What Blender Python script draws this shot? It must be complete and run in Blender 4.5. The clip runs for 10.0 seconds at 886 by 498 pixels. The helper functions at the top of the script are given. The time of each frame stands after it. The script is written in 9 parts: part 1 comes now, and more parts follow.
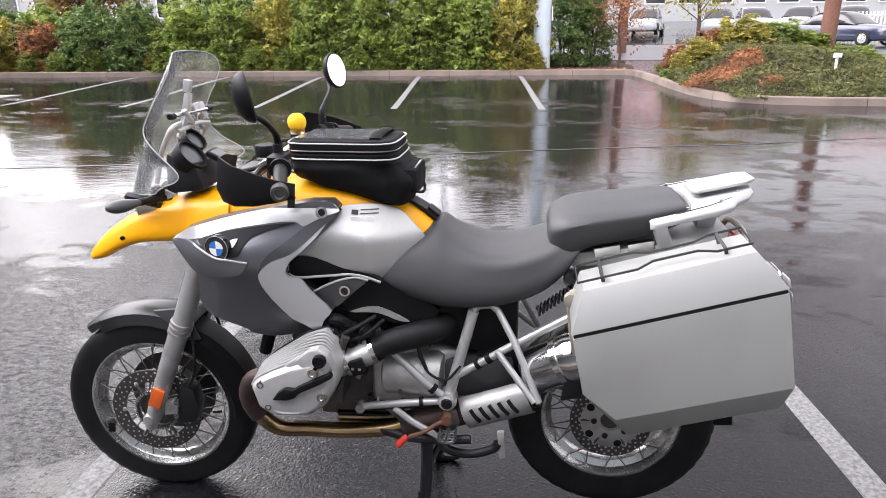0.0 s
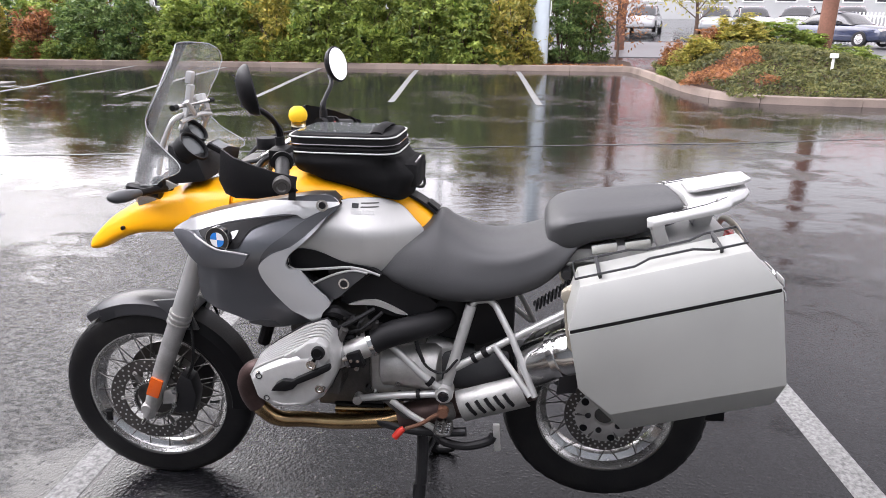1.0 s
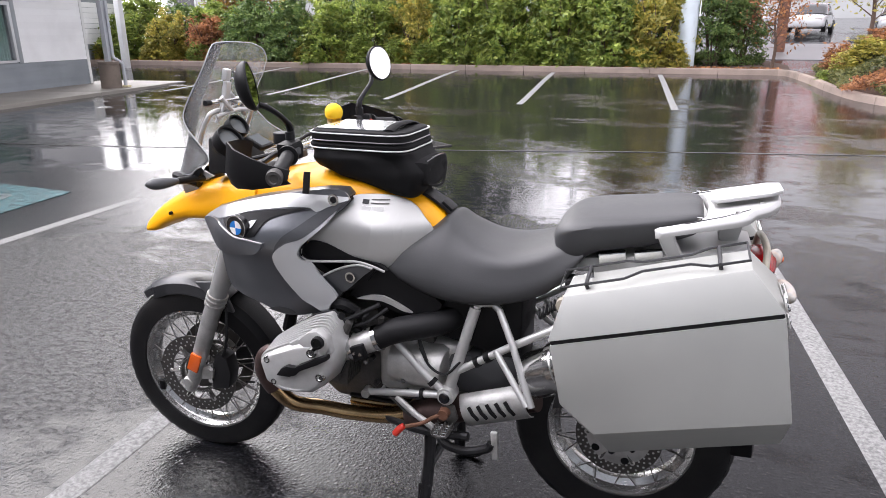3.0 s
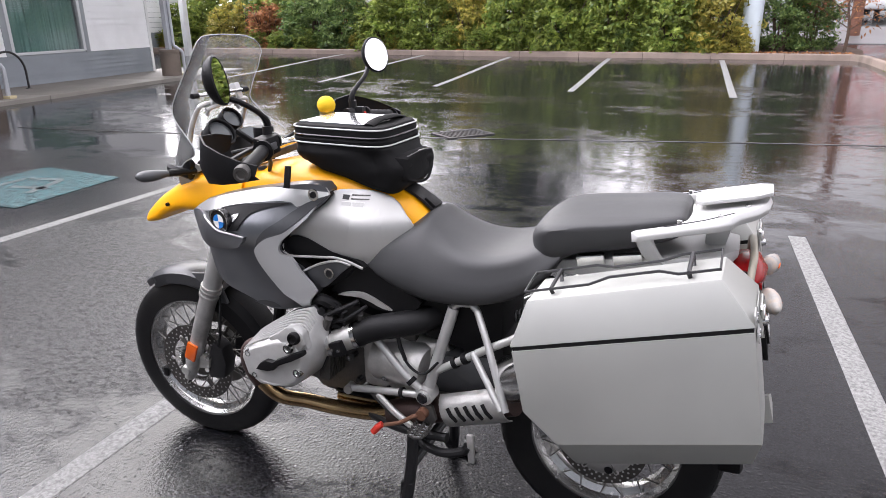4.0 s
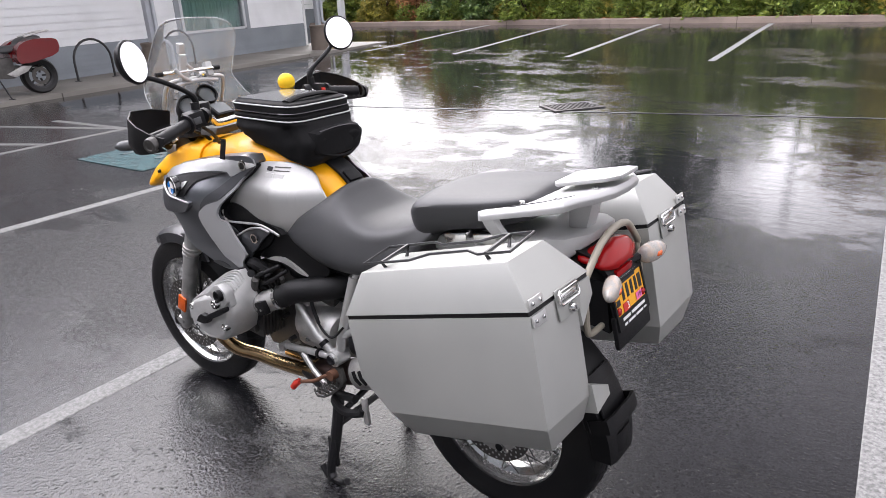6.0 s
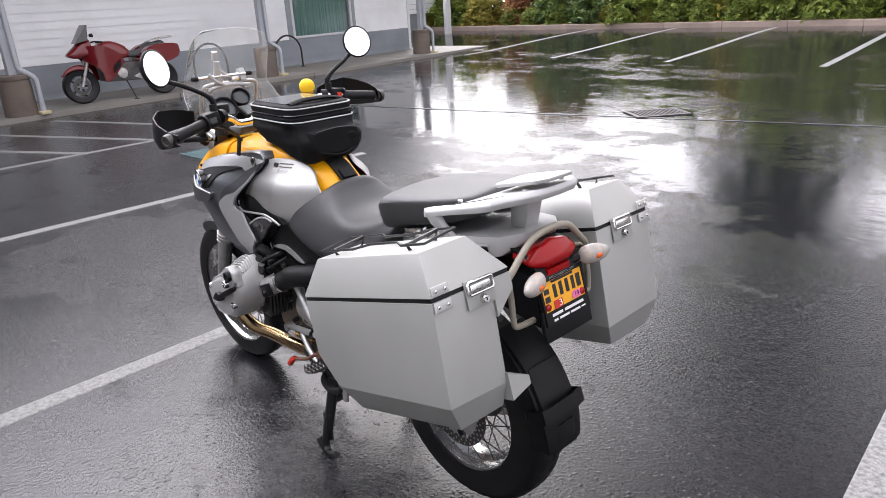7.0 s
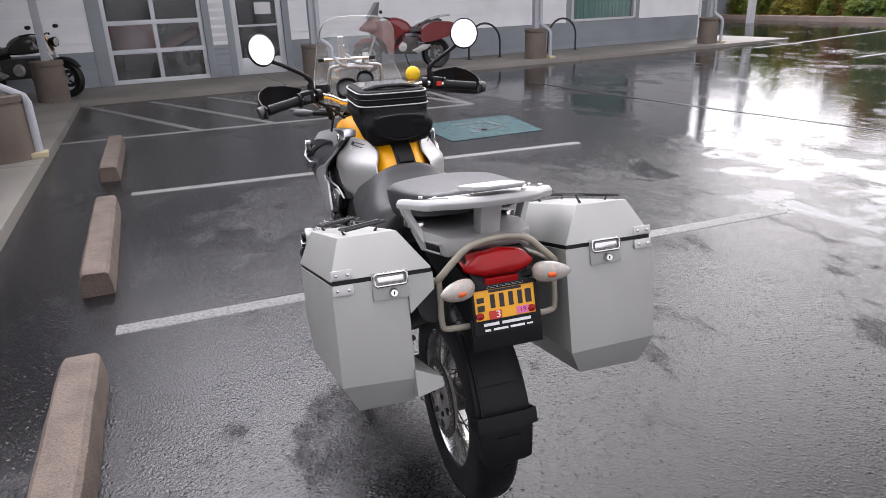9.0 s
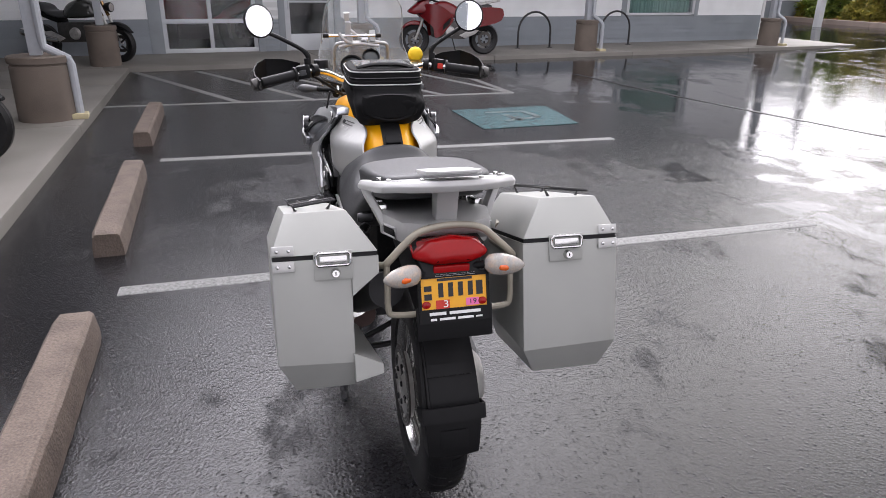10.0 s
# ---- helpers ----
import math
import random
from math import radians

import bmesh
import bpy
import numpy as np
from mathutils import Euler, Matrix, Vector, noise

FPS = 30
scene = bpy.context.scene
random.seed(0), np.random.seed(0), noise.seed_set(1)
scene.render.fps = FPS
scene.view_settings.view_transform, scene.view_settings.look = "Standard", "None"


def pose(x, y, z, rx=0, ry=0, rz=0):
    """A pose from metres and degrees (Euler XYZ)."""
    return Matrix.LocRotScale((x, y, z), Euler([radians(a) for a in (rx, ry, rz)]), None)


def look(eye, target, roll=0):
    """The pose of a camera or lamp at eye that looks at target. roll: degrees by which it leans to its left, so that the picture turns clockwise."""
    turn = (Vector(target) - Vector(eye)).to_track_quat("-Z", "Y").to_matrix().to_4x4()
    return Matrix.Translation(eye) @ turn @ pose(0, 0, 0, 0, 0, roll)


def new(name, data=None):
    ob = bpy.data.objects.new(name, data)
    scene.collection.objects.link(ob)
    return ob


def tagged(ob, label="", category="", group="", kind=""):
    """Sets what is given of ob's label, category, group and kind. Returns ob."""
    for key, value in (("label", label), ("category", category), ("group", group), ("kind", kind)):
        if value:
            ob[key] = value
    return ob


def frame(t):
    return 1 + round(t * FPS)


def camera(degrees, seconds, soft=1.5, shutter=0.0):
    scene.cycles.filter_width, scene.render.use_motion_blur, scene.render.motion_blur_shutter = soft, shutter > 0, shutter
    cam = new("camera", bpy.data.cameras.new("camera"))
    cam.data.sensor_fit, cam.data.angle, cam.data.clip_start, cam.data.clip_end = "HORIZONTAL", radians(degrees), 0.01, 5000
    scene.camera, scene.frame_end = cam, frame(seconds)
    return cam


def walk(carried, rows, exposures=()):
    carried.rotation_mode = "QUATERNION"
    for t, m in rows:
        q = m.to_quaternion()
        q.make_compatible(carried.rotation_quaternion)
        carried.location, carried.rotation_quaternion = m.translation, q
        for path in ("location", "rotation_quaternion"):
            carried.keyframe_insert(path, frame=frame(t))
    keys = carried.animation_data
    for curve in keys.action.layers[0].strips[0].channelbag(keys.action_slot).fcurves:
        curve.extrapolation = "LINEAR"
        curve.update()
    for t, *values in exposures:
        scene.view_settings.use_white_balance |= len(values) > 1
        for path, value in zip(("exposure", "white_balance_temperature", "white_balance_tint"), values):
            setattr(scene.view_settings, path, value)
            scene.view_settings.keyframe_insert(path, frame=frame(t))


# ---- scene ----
cam = camera(67.1, 10.0, soft=0.8)
PATH = [
    (0, (0.523, -1.931, 1.528), (0.233, -0.049, 0.916), -0.6),
    (0.5, (0.518, -1.942, 1.529), (0.229, -0.061, 0.916), -0.1),
    (1, (0.513, -1.95, 1.535), (0.24, -0.071, 0.906), 0.4),
    (1.5, (0.54, -1.937, 1.528), (0.309, -0.062, 0.873), 1.2),
    (2, (0.714, -1.883, 1.546), (0.183, -0.065, 0.904), 1.1),
    (2.2, (0.778, -1.906, 1.545), (0.178, -0.102, 0.921), 1.6),
    (3.3, (0.916, -1.796, 1.52), (0.227, -0.029, 0.886), -0.3),
    (3.5, (0.965, -1.764, 1.533), (0.254, -0.015, 0.873), -0.1),
    (4, (1.05, -1.71, 1.538), (0.231, -0.009, 0.879), -0.6),
    (4.5, (1.253, -1.638, 1.527), (0.285, -0.021, 0.858), -0.1),
    (5, (1.462, -1.59, 1.527), (0.385, -0.041, 0.863), -0.3),
    (5.5, (1.583, -1.476, 1.523), (0.485, 0.058, 0.857), -1.7),
    (6, (1.688, -1.378, 1.543), (0.495, 0.055, 0.819), -2.7),
    (6.2, (1.778, -1.357, 1.538), (0.503, 0.009, 0.827), -2.3),
    (7.3, (2.094, -1.092, 1.554), (0.627, 0.072, 0.852), -1.9),
    (7.5, (2.093, -0.988, 1.522), (0.575, 0.112, 0.823), 0.2),
    (8, (2.152, -0.799, 1.546), (0.507, 0.073, 0.816), 0.2),
    (8.5, (2.285, -0.658, 1.554), (0.538, -0.02, 0.817), -2.2),
    (9, (2.475, -0.557, 1.56), (0.682, -0.027, 0.85), -2.1),
    (9.5, (2.529, -0.484, 1.54), (0.717, -0.019, 0.832), -1.8),
    (10, (2.49, -0.337, 1.538), (0.678, 0.067, 0.794), 0.8),
]
walk(cam, [(t, look(eye, target, roll)) for t, eye, target, roll in PATH], exposures=[(0.0, 0.10), (4.0, 0.03), (7.0, 0.0), (9.0, -0.20), (10.0, -0.23)])

# ---- world and light ----
world = bpy.data.worlds.new("overcast")
scene.world = world
world.use_nodes = True
wn = world.node_tree
wn.nodes.clear()
w_out = wn.nodes.new("ShaderNodeOutputWorld")
w_bg = wn.nodes.new("ShaderNodeBackground")
sky = wn.nodes.new("ShaderNodeTexSky")
sky.sky_type = 'NISHITA'
sky.sun_disc = False
sky.sun_elevation = radians(35)
sky.sun_rotation = radians(-48)
sky.dust_density = 4.0
sky.air_density = 1.5
w_hsv = wn.nodes.new("ShaderNodeHueSaturation")
w_hsv.inputs["Saturation"].default_value = 0.25
w_hsv.inputs["Value"].default_value = 0.06
w_co = wn.nodes.new("ShaderNodeTexCoord")
w_map = wn.nodes.new("ShaderNodeMapping")
w_map.inputs["Scale"].default_value = (1.0, 1.0, 2.2)
w_noise = wn.nodes.new("ShaderNodeTexNoise")
w_noise.inputs["Scale"].default_value = 1.6
w_noise.inputs["Detail"].default_value = 5
w_noise.inputs["Roughness"].default_value = 0.6
w_ramp = wn.nodes.new("ShaderNodeValToRGB")
w_ramp.color_ramp.elements[0].position = 0.3
w_ramp.color_ramp.elements[0].color = (0.905, 0.868, 0.95, 1)
w_ramp.color_ramp.elements[1].position = 0.72
w_ramp.color_ramp.elements[1].color = (0.99, 0.952, 1.035, 1)
w_mix = wn.nodes.new("ShaderNodeMix")
w_mix.data_type = 'RGBA'
w_mix.inputs[0].default_value = 0.85
wn.links.new(sky.outputs[0], w_hsv.inputs["Color"])
wn.links.new(w_co.outputs["Generated"], w_map.inputs[0])
wn.links.new(w_map.outputs[0], w_noise.inputs["Vector"])
wn.links.new(w_noise.outputs["Fac"], w_ramp.inputs[0])
wn.links.new(w_hsv.outputs[0], w_mix.inputs[6])
wn.links.new(w_ramp.outputs[0], w_mix.inputs[7])
# the cloud is thin and bright low down where the sun stands behind it, and lighter again on the far side
w_low = wn.nodes.new("ShaderNodeMapping")
w_low.inputs["Scale"].default_value = (1.0, 1.0, 2.2)
w_nrm = wn.nodes.new("ShaderNodeVectorMath")
w_nrm.operation = 'NORMALIZE'
wn.links.new(w_co.outputs["Generated"], w_low.inputs[0])
wn.links.new(w_low.outputs[0], w_nrm.inputs[0])


def cloud_light(vec, direction, a, b, lo, hi):
    dot = wn.nodes.new("ShaderNodeVectorMath")
    dot.operation = 'DOT_PRODUCT'
    dot.inputs[1].default_value = direction
    wn.links.new(vec, dot.inputs[0])
    mr = wn.nodes.new("ShaderNodeMapRange")
    mr.interpolation_type = 'SMOOTHSTEP'
    for i_, v_ in ((1, a), (2, b), (3, lo), (4, hi)):
        mr.inputs[i_].default_value = v_
    wn.links.new(dot.outputs["Value"], mr.inputs[0])
    return mr.outputs[0]


w_glow = wn.nodes.new("ShaderNodeMath")
w_glow.operation = 'ADD'
wn.links.new(cloud_light(w_nrm.outputs[0], (-0.467, 0.809, 0.36), 0.83, 1.0, 0.72, 2.3), w_glow.inputs[0])
wn.links.new(cloud_light(w_co.outputs["Generated"], (-0.70, -0.55, 0.45), 0.0, 0.9, 0.0, 1.52), w_glow.inputs[1])
w_sum = wn.nodes.new("ShaderNodeMath")
w_sum.operation = 'ADD'
wn.links.new(w_glow.outputs[0], w_sum.inputs[0])
wn.links.new(cloud_light(w_co.outputs["Generated"], (-0.75, -0.06, 0.655), 0.83, 0.97, 0.0, 2.9), w_sum.inputs[1])
w_all = wn.nodes.new("ShaderNodeMath")
w_all.operation = 'ADD'
wn.links.new(w_sum.outputs[0], w_all.inputs[0])
wn.links.new(cloud_light(w_co.outputs["Generated"], (0.85, 0.05, 0.52), 0.3, 0.9, 0.0, 0.15), w_all.inputs[1])
w_mul = wn.nodes.new("ShaderNodeVectorMath")
w_mul.operation = 'SCALE'
wn.links.new(w_mix.outputs[2], w_mul.inputs[0])
wn.links.new(w_all.outputs[0], w_mul.inputs["Scale"])
wn.links.new(w_mul.outputs[0], w_bg.inputs["Color"])
w_bg.inputs["Strength"].default_value = 2.4
wn.links.new(w_bg.outputs[0], w_out.inputs[0])

sun_data = bpy.data.lights.new("sun", 'SUN')
sun_data.energy = 0.8
sun_data.angle = radians(30)
sun_data.color = (1.0, 0.97, 0.93)
sun_ob = new("sun", sun_data)
sun_ob.matrix_world = look((-18, 16, 17), (0, 0, 0))


# ---- materials ----
def mat(name, color, rough=0.6, metal=0.0, grain=0.0, grain_scale=200.0, stain=0.0, stain_scale=3.0, bump=0.0, bump_scale=300.0,
        coat=0.0, spec=0.5, random_value=0.0, rough_var=0.0, stain_color=None):
    """A Principled material with grain and stains at two scales, bump and a little change of roughness."""
    m = bpy.data.materials.new(name)
    m.use_nodes = True
    nt = m.node_tree
    b = nt.nodes["Principled BSDF"]
    b.inputs["Roughness"].default_value = rough
    b.inputs["Metallic"].default_value = metal
    b.inputs["Coat Weight"].default_value = coat
    b.inputs["Coat Roughness"].default_value = 0.06
    b.inputs["Specular IOR Level"].default_value = spec
    co = nt.nodes.new("ShaderNodeTexCoord")
    src = co.outputs["Object"]

    def noise_node(scale, detail=4):
        n = nt.nodes.new("ShaderNodeTexNoise")
        n.inputs["Scale"].default_value = scale
        n.inputs["Detail"].default_value = detail
        nt.links.new(src, n.inputs["Vector"])
        return n.outputs["Fac"]

    rgb = nt.nodes.new("ShaderNodeRGB")
    rgb.outputs[0].default_value = (*color, 1)
    out = rgb.outputs[0]
    if stain:
        mx = nt.nodes.new("ShaderNodeMix")
        mx.data_type = 'RGBA'
        rp = nt.nodes.new("ShaderNodeMapRange")
        rp.inputs[1].default_value, rp.inputs[2].default_value = 0.42, 0.7
        rp.inputs[4].default_value = stain
        nt.links.new(noise_node(stain_scale), rp.inputs[0])
        nt.links.new(rp.outputs[0], mx.inputs[0])
        nt.links.new(out, mx.inputs[6])
        sc = stain_color or tuple(c * 0.45 for c in color)
        mx.inputs[7].default_value = (*sc, 1)
        out = mx.outputs[2]
    if grain or random_value:
        hs = nt.nodes.new("ShaderNodeHueSaturation")
        add = nt.nodes.new("ShaderNodeMath")
        add.operation = 'MULTIPLY_ADD'
        add.inputs[1].default_value = grain * 2
        add.inputs[2].default_value = 1 - grain
        nt.links.new(noise_node(grain_scale, 2), add.inputs[0])
        val = add.outputs[0]
        if random_value:
            info = nt.nodes.new("ShaderNodeObjectInfo")
            rv = nt.nodes.new("ShaderNodeMath")
            rv.operation = 'MULTIPLY_ADD'
            rv.inputs[1].default_value = random_value * 2
            rv.inputs[2].default_value = 1 - random_value
            nt.links.new(info.outputs["Random"], rv.inputs[0])
            mul = nt.nodes.new("ShaderNodeMath")
            mul.operation = 'MULTIPLY'
            nt.links.new(val, mul.inputs[0])
            nt.links.new(rv.outputs[0], mul.inputs[1])
            val = mul.outputs[0]
        nt.links.new(val, hs.inputs["Value"])
        nt.links.new(out, hs.inputs["Color"])
        out = hs.outputs[0]
    nt.links.new(out, b.inputs["Base Color"])
    if rough_var:
        rr = nt.nodes.new("ShaderNodeMath")
        rr.operation = 'MULTIPLY_ADD'
        rr.use_clamp = True
        rr.inputs[1].default_value = rough_var * 2
        rr.inputs[2].default_value = rough - rough_var
        nt.links.new(noise_node(stain_scale * 4), rr.inputs[0])
        nt.links.new(rr.outputs[0], b.inputs["Roughness"])
    if bump:
        bp = nt.nodes.new("ShaderNodeBump")
        bp.inputs["Strength"].default_value = bump
        bp.inputs["Distance"].default_value = 0.004
        nt.links.new(noise_node(bump_scale, 3), bp.inputs["Height"])
        nt.links.new(bp.outputs[0], b.inputs["Normal"])
    return m


def wet_asphalt():
    m = bpy.data.materials.new("wet_asphalt")
    m.use_nodes = True
    nt = m.node_tree
    b = nt.nodes["Principled BSDF"]
    co = nt.nodes.new("ShaderNodeTexCoord")
    src = co.outputs["Object"]

    def noi(scale, detail=4, rough=0.55, vec=None):
        n = nt.nodes.new("ShaderNodeTexNoise")
        n.inputs["Scale"].default_value = scale
        n.inputs["Detail"].default_value = detail
        n.inputs["Roughness"].default_value = rough
        nt.links.new(vec or src, n.inputs["Vector"])
        return n.outputs["Fac"]

    def rng(v, a, c, lo, hi):
        n = nt.nodes.new("ShaderNodeMapRange")
        n.interpolation_type = 'SMOOTHSTEP'
        n.inputs[1].default_value, n.inputs[2].default_value, n.inputs[3].default_value, n.inputs[4].default_value = a, c, lo, hi
        nt.links.new(v, n.inputs[0])
        return n.outputs[0]

    def mth(op, a, c):
        n = nt.nodes.new("ShaderNodeMath")
        n.operation = op
        for i, v in enumerate((a, c)):
            if isinstance(v, (int, float)):
                n.inputs[i].default_value = v
            else:
                nt.links.new(v, n.inputs[i])
        return n.outputs[0]

    # the lane in the middle of the lot stands under water, the bays hold a thin film with a few puddles
    sep = nt.nodes.new("ShaderNodeSeparateXYZ")
    nt.links.new(src, sep.inputs[0])
    mp = nt.nodes.new("ShaderNodeMapping")
    mp.inputs["Scale"].default_value = (0.55, 1.0, 1.0)
    nt.links.new(src, mp.inputs[0])
    broad = noi(0.42, 6, 0.62, mp.outputs[0])
    fine = noi(2.6, 5, 0.6)
    lane = rng(sep.outputs["Y"], 1.2, 4.6, -0.17, 0.10)
    edge = mth('MULTIPLY', mth('SUBTRACT', fine, 0.5), 0.42)
    wetness = mth('ADD', mth('ADD', broad, lane), edge)
    water = rng(wetness, 0.47, 0.59, 0.0, 1.0)
    dry = rng(noi(0.8, 5, 0.65), 0.55, 0.75, 0.0, 1.0)
    # aggregate
    vor = nt.nodes.new("ShaderNodeTexVoronoi")
    vor.inputs["Scale"].default_value = 130
    nt.links.new(src, vor.inputs["Vector"])
    stones = rng(vor.outputs["Color"], 0.0, 1.0, 0.6, 1.5)
    cr = nt.nodes.new("ShaderNodeValToRGB")
    cr.color_ramp.elements[0].color = (0.006, 0.006, 0.007, 1)
    cr.color_ramp.elements[1].color = (0.017, 0.017, 0.0185, 1)
    nt.links.new(noi(1.1, 5), cr.inputs[0])
    hs = nt.nodes.new("ShaderNodeHueSaturation")
    nt.links.new(cr.outputs[0], hs.inputs["Color"])
    nt.links.new(stones, hs.inputs["Value"])
    nt.links.new(hs.outputs[0], b.inputs["Base Color"])
    r0 = rng(water, 0, 1, 0.075, 0.03)
    b.inputs["IOR"].default_value = 1.32
    bump = nt.nodes.new("ShaderNodeBump")
    bump.inputs["Distance"].default_value = 0.012
    stone = nt.nodes.new("ShaderNodeTexVoronoi")
    stone.inputs["Scale"].default_value = 60
    nt.links.new(src, stone.inputs["Vector"])
    tops = mth('MULTIPLY', rng(stone.outputs["Distance"], 0.10, 0.55, 1.0, 0.0), rng(stone.outputs["Color"], 0.62, 0.80, 0.0, 1.0))
    nt.links.new(mth('ADD', mth('MULTIPLY', tops, 0.8), noi(85, 3, 0.6)), bump.inputs["Height"])
    # worn patches, where the stones stand clear of the film and the surface dips and swells
    far_off = nt.nodes.new("ShaderNodeVectorMath")
    far_off.operation = 'DISTANCE'
    far_off.inputs[1].default_value = (-2.3, 0.9, 0.0)
    nt.links.new(src, far_off.inputs[0])
    scuffed = rng(far_off.outputs["Value"], 0.8, 2.4, 0.17, 0.0)
    worn = rng(mth('ADD', mth('ADD', noi(1.3, 6, 0.68, mp.outputs[0]), mth('MULTIPLY', edge, 0.6)), scuffed), 0.54, 0.62, 0.0, 1.0)
    # bare damp stone between the threads of water
    flow = nt.nodes.new("ShaderNodeMapping")
    flow.inputs["Scale"].default_value = (0.6, 1.0, 1.0)
    flow.inputs["Rotation"].default_value = (0, 0, 0.5)
    nt.links.new(src, flow.inputs[0])
    bare = mth('MULTIPLY', rng(noi(34, 6, 0.78, flow.outputs[0]), 0.47, 0.58, 0.0, 1.0), worn)
    # gloss falls towards +x +y to dim the reflected sky; restored in the lane
    diagonal = mth('ADD', mth('ADD', sep.outputs["X"], sep.outputs["Y"]), mth('MULTIPLY', mth('SUBTRACT', broad, 0.5), 2.5))
    gloss_fade = rng(diagonal, -1.2, 2.2, 0.80, 0.30)
    gloss_return = rng(sep.outputs["Y"], 2.2, 4.5, 0.0, 0.2)
    nt.links.new(mth('MULTIPLY', mth('ADD', gloss_fade, gloss_return), rng(bare, 0, 1, 1.0, 0.36)), b.inputs["Specular IOR Level"])
    nt.links.new(mth('ADD', mth('ADD', r0, mth('MULTIPLY', dry, 0.03)), mth('MULTIPLY', bare, 0.16)), b.inputs["Roughness"])
    rough_here = mth('MULTIPLY', worn, rng(water, 0, 1, 1.0, 0.15))
    swell = nt.nodes.new("ShaderNodeBump")
    swell.inputs["Distance"].default_value = 0.010
    nt.links.new(mth('ADD', mth('MULTIPLY', rough_here, 0.75), 0.05), swell.inputs["Strength"])
    nt.links.new(noi(22, 5, 0.72, mp.outputs[0]), swell.inputs["Height"])
    # faint wind ripples on the water
    mr_ = nt.nodes.new("ShaderNodeMapping")
    mr_.inputs["Scale"].default_value = (1.0, 2.2, 1.0)
    nt.links.new(src, mr_.inputs[0])
    rip = nt.nodes.new("ShaderNodeBump")
    rip.inputs["Distance"].default_value = 0.02
    nt.links.new(rng(water, 0, 1, 0.05, 0.09), rip.inputs["Strength"])
    nt.links.new(noi(5.0, 3, 0.6, mr_.outputs[0]), rip.inputs["Height"])
    nt.links.new(rip.outputs[0], swell.inputs["Normal"])
    nt.links.new(mth('ADD', mth('MULTIPLY', rough_here, 0.16), rng(water, 0, 1, 0.24, 0.02)), bump.inputs["Strength"])
    nt.links.new(swell.outputs[0], bump.inputs["Normal"])
    nt.links.new(bump.outputs[0], b.inputs["Normal"])
    return m


M_ASPHALT = wet_asphalt()
M_PAINT = mat("road_paint", (0.21, 0.21, 0.205), 0.6, spec=0.3, grain=0.6, grain_scale=130, stain=0.75, stain_scale=55, stain_color=(0.06, 0.06, 0.06), bump=0.3)
M_PAINT_FADED = mat("faded_road_paint", (0.10, 0.135, 0.14), 0.35, grain=0.5, grain_scale=60, stain=0.95, stain_scale=14, stain_color=(0.05, 0.05, 0.05), bump=0.3)
M_BLUE = mat("blue_road_paint", (0.06, 0.14, 0.15), 0.25, grain=0.6, grain_scale=45, stain=0.97, stain_scale=16, stain_color=(0.016, 0.025, 0.028), bump=0.3)
M_KERB = mat("kerb_concrete", (0.23, 0.18, 0.15), 0.75, grain=0.25, grain_scale=90, stain=0.6, stain_scale=1.5, bump=0.5, bump_scale=120, random_value=0.12)
M_CONCRETE = mat("walk_concrete", (0.218, 0.204, 0.183), 0.6, grain=0.15, grain_scale=120, stain=0.45, stain_scale=0.9, bump=0.3, bump_scale=150)
M_STOP = mat("wheel_stop_concrete", (0.14, 0.108, 0.088), 0.8, grain=0.6, grain_scale=120, stain=0.6, stain_scale=7, bump=1.6, bump_scale=70)
M_PLINTH = mat("plinth_concrete", (0.165, 0.135, 0.112), 0.85, grain=0.3, grain_scale=140, stain=0.4, stain_scale=3, bump=0.7, bump_scale=120)
M_WHITE_SIDING = mat("white_siding", (0.82, 0.83, 0.84), 0.55, grain=0.04, grain_scale=40, stain=0.15, stain_scale=1.5, random_value=0.03)
M_GREY_SIDING = mat("grey_siding", (0.25, 0.275, 0.30), 0.6, grain=0.08, grain_scale=40, stain=0.3, stain_scale=1.2, random_value=0.06)
M_TRIM_WHITE = mat("white_trim", (0.72, 0.73, 0.73), 0.5, grain=0.05, stain=0.15, stain_scale=2)
M_GREY_TRIM = mat("grey_trim", (0.29, 0.315, 0.335), 0.55, grain=0.06, stain=0.25, stain_scale=2)
M_POST = mat("grey_post_paint", (0.42, 0.44, 0.47), 0.45, grain=0.08, grain_scale=30, stain=0.25, stain_scale=2)
M_POLE = mat("light_pole_paint", (0.55, 0.62, 0.67), 0.4, grain=0.05, stain=0.25, stain_scale=2)
M_ALU_FRAME = mat("white_aluminium", (0.62, 0.64, 0.66), 0.4, metal=0.2, grain=0.05)
# near-black colour carries the gloom of the unlit rooms behind the glass
M_ROOM_SHADE = mat("interior_room_shade", (0.05, 0.05, 0.055), 0.8, grain=0.2, grain_scale=8)
M_CURTAIN = mat("green_curtain", (0.19, 0.32, 0.29), 0.9, grain=0.15, grain_scale=60)
M_BLACK_STEEL = mat("black_steel", (0.018, 0.018, 0.02), 0.35, grain=0.1, bump=0.1)
M_MULCH = mat("bark_mulch", (0.075, 0.045, 0.032), 0.95, grain=0.5, grain_scale=50, stain=0.5, stain_scale=2, bump=1.0, bump_scale=40)
M_ROOF = mat("dark_roof", (0.07, 0.07, 0.075), 0.8, grain=0.3, grain_scale=30, bump=0.4, bump_scale=40)
M_SOFFIT = mat("pale_soffit", (0.68, 0.68, 0.67), 0.7, grain=0.06, stain=0.2)
M_BARK = mat("tree_bark", (0.09, 0.06, 0.045), 0.95, grain=0.4, grain_scale=25, bump=1.0, bump_scale=30)
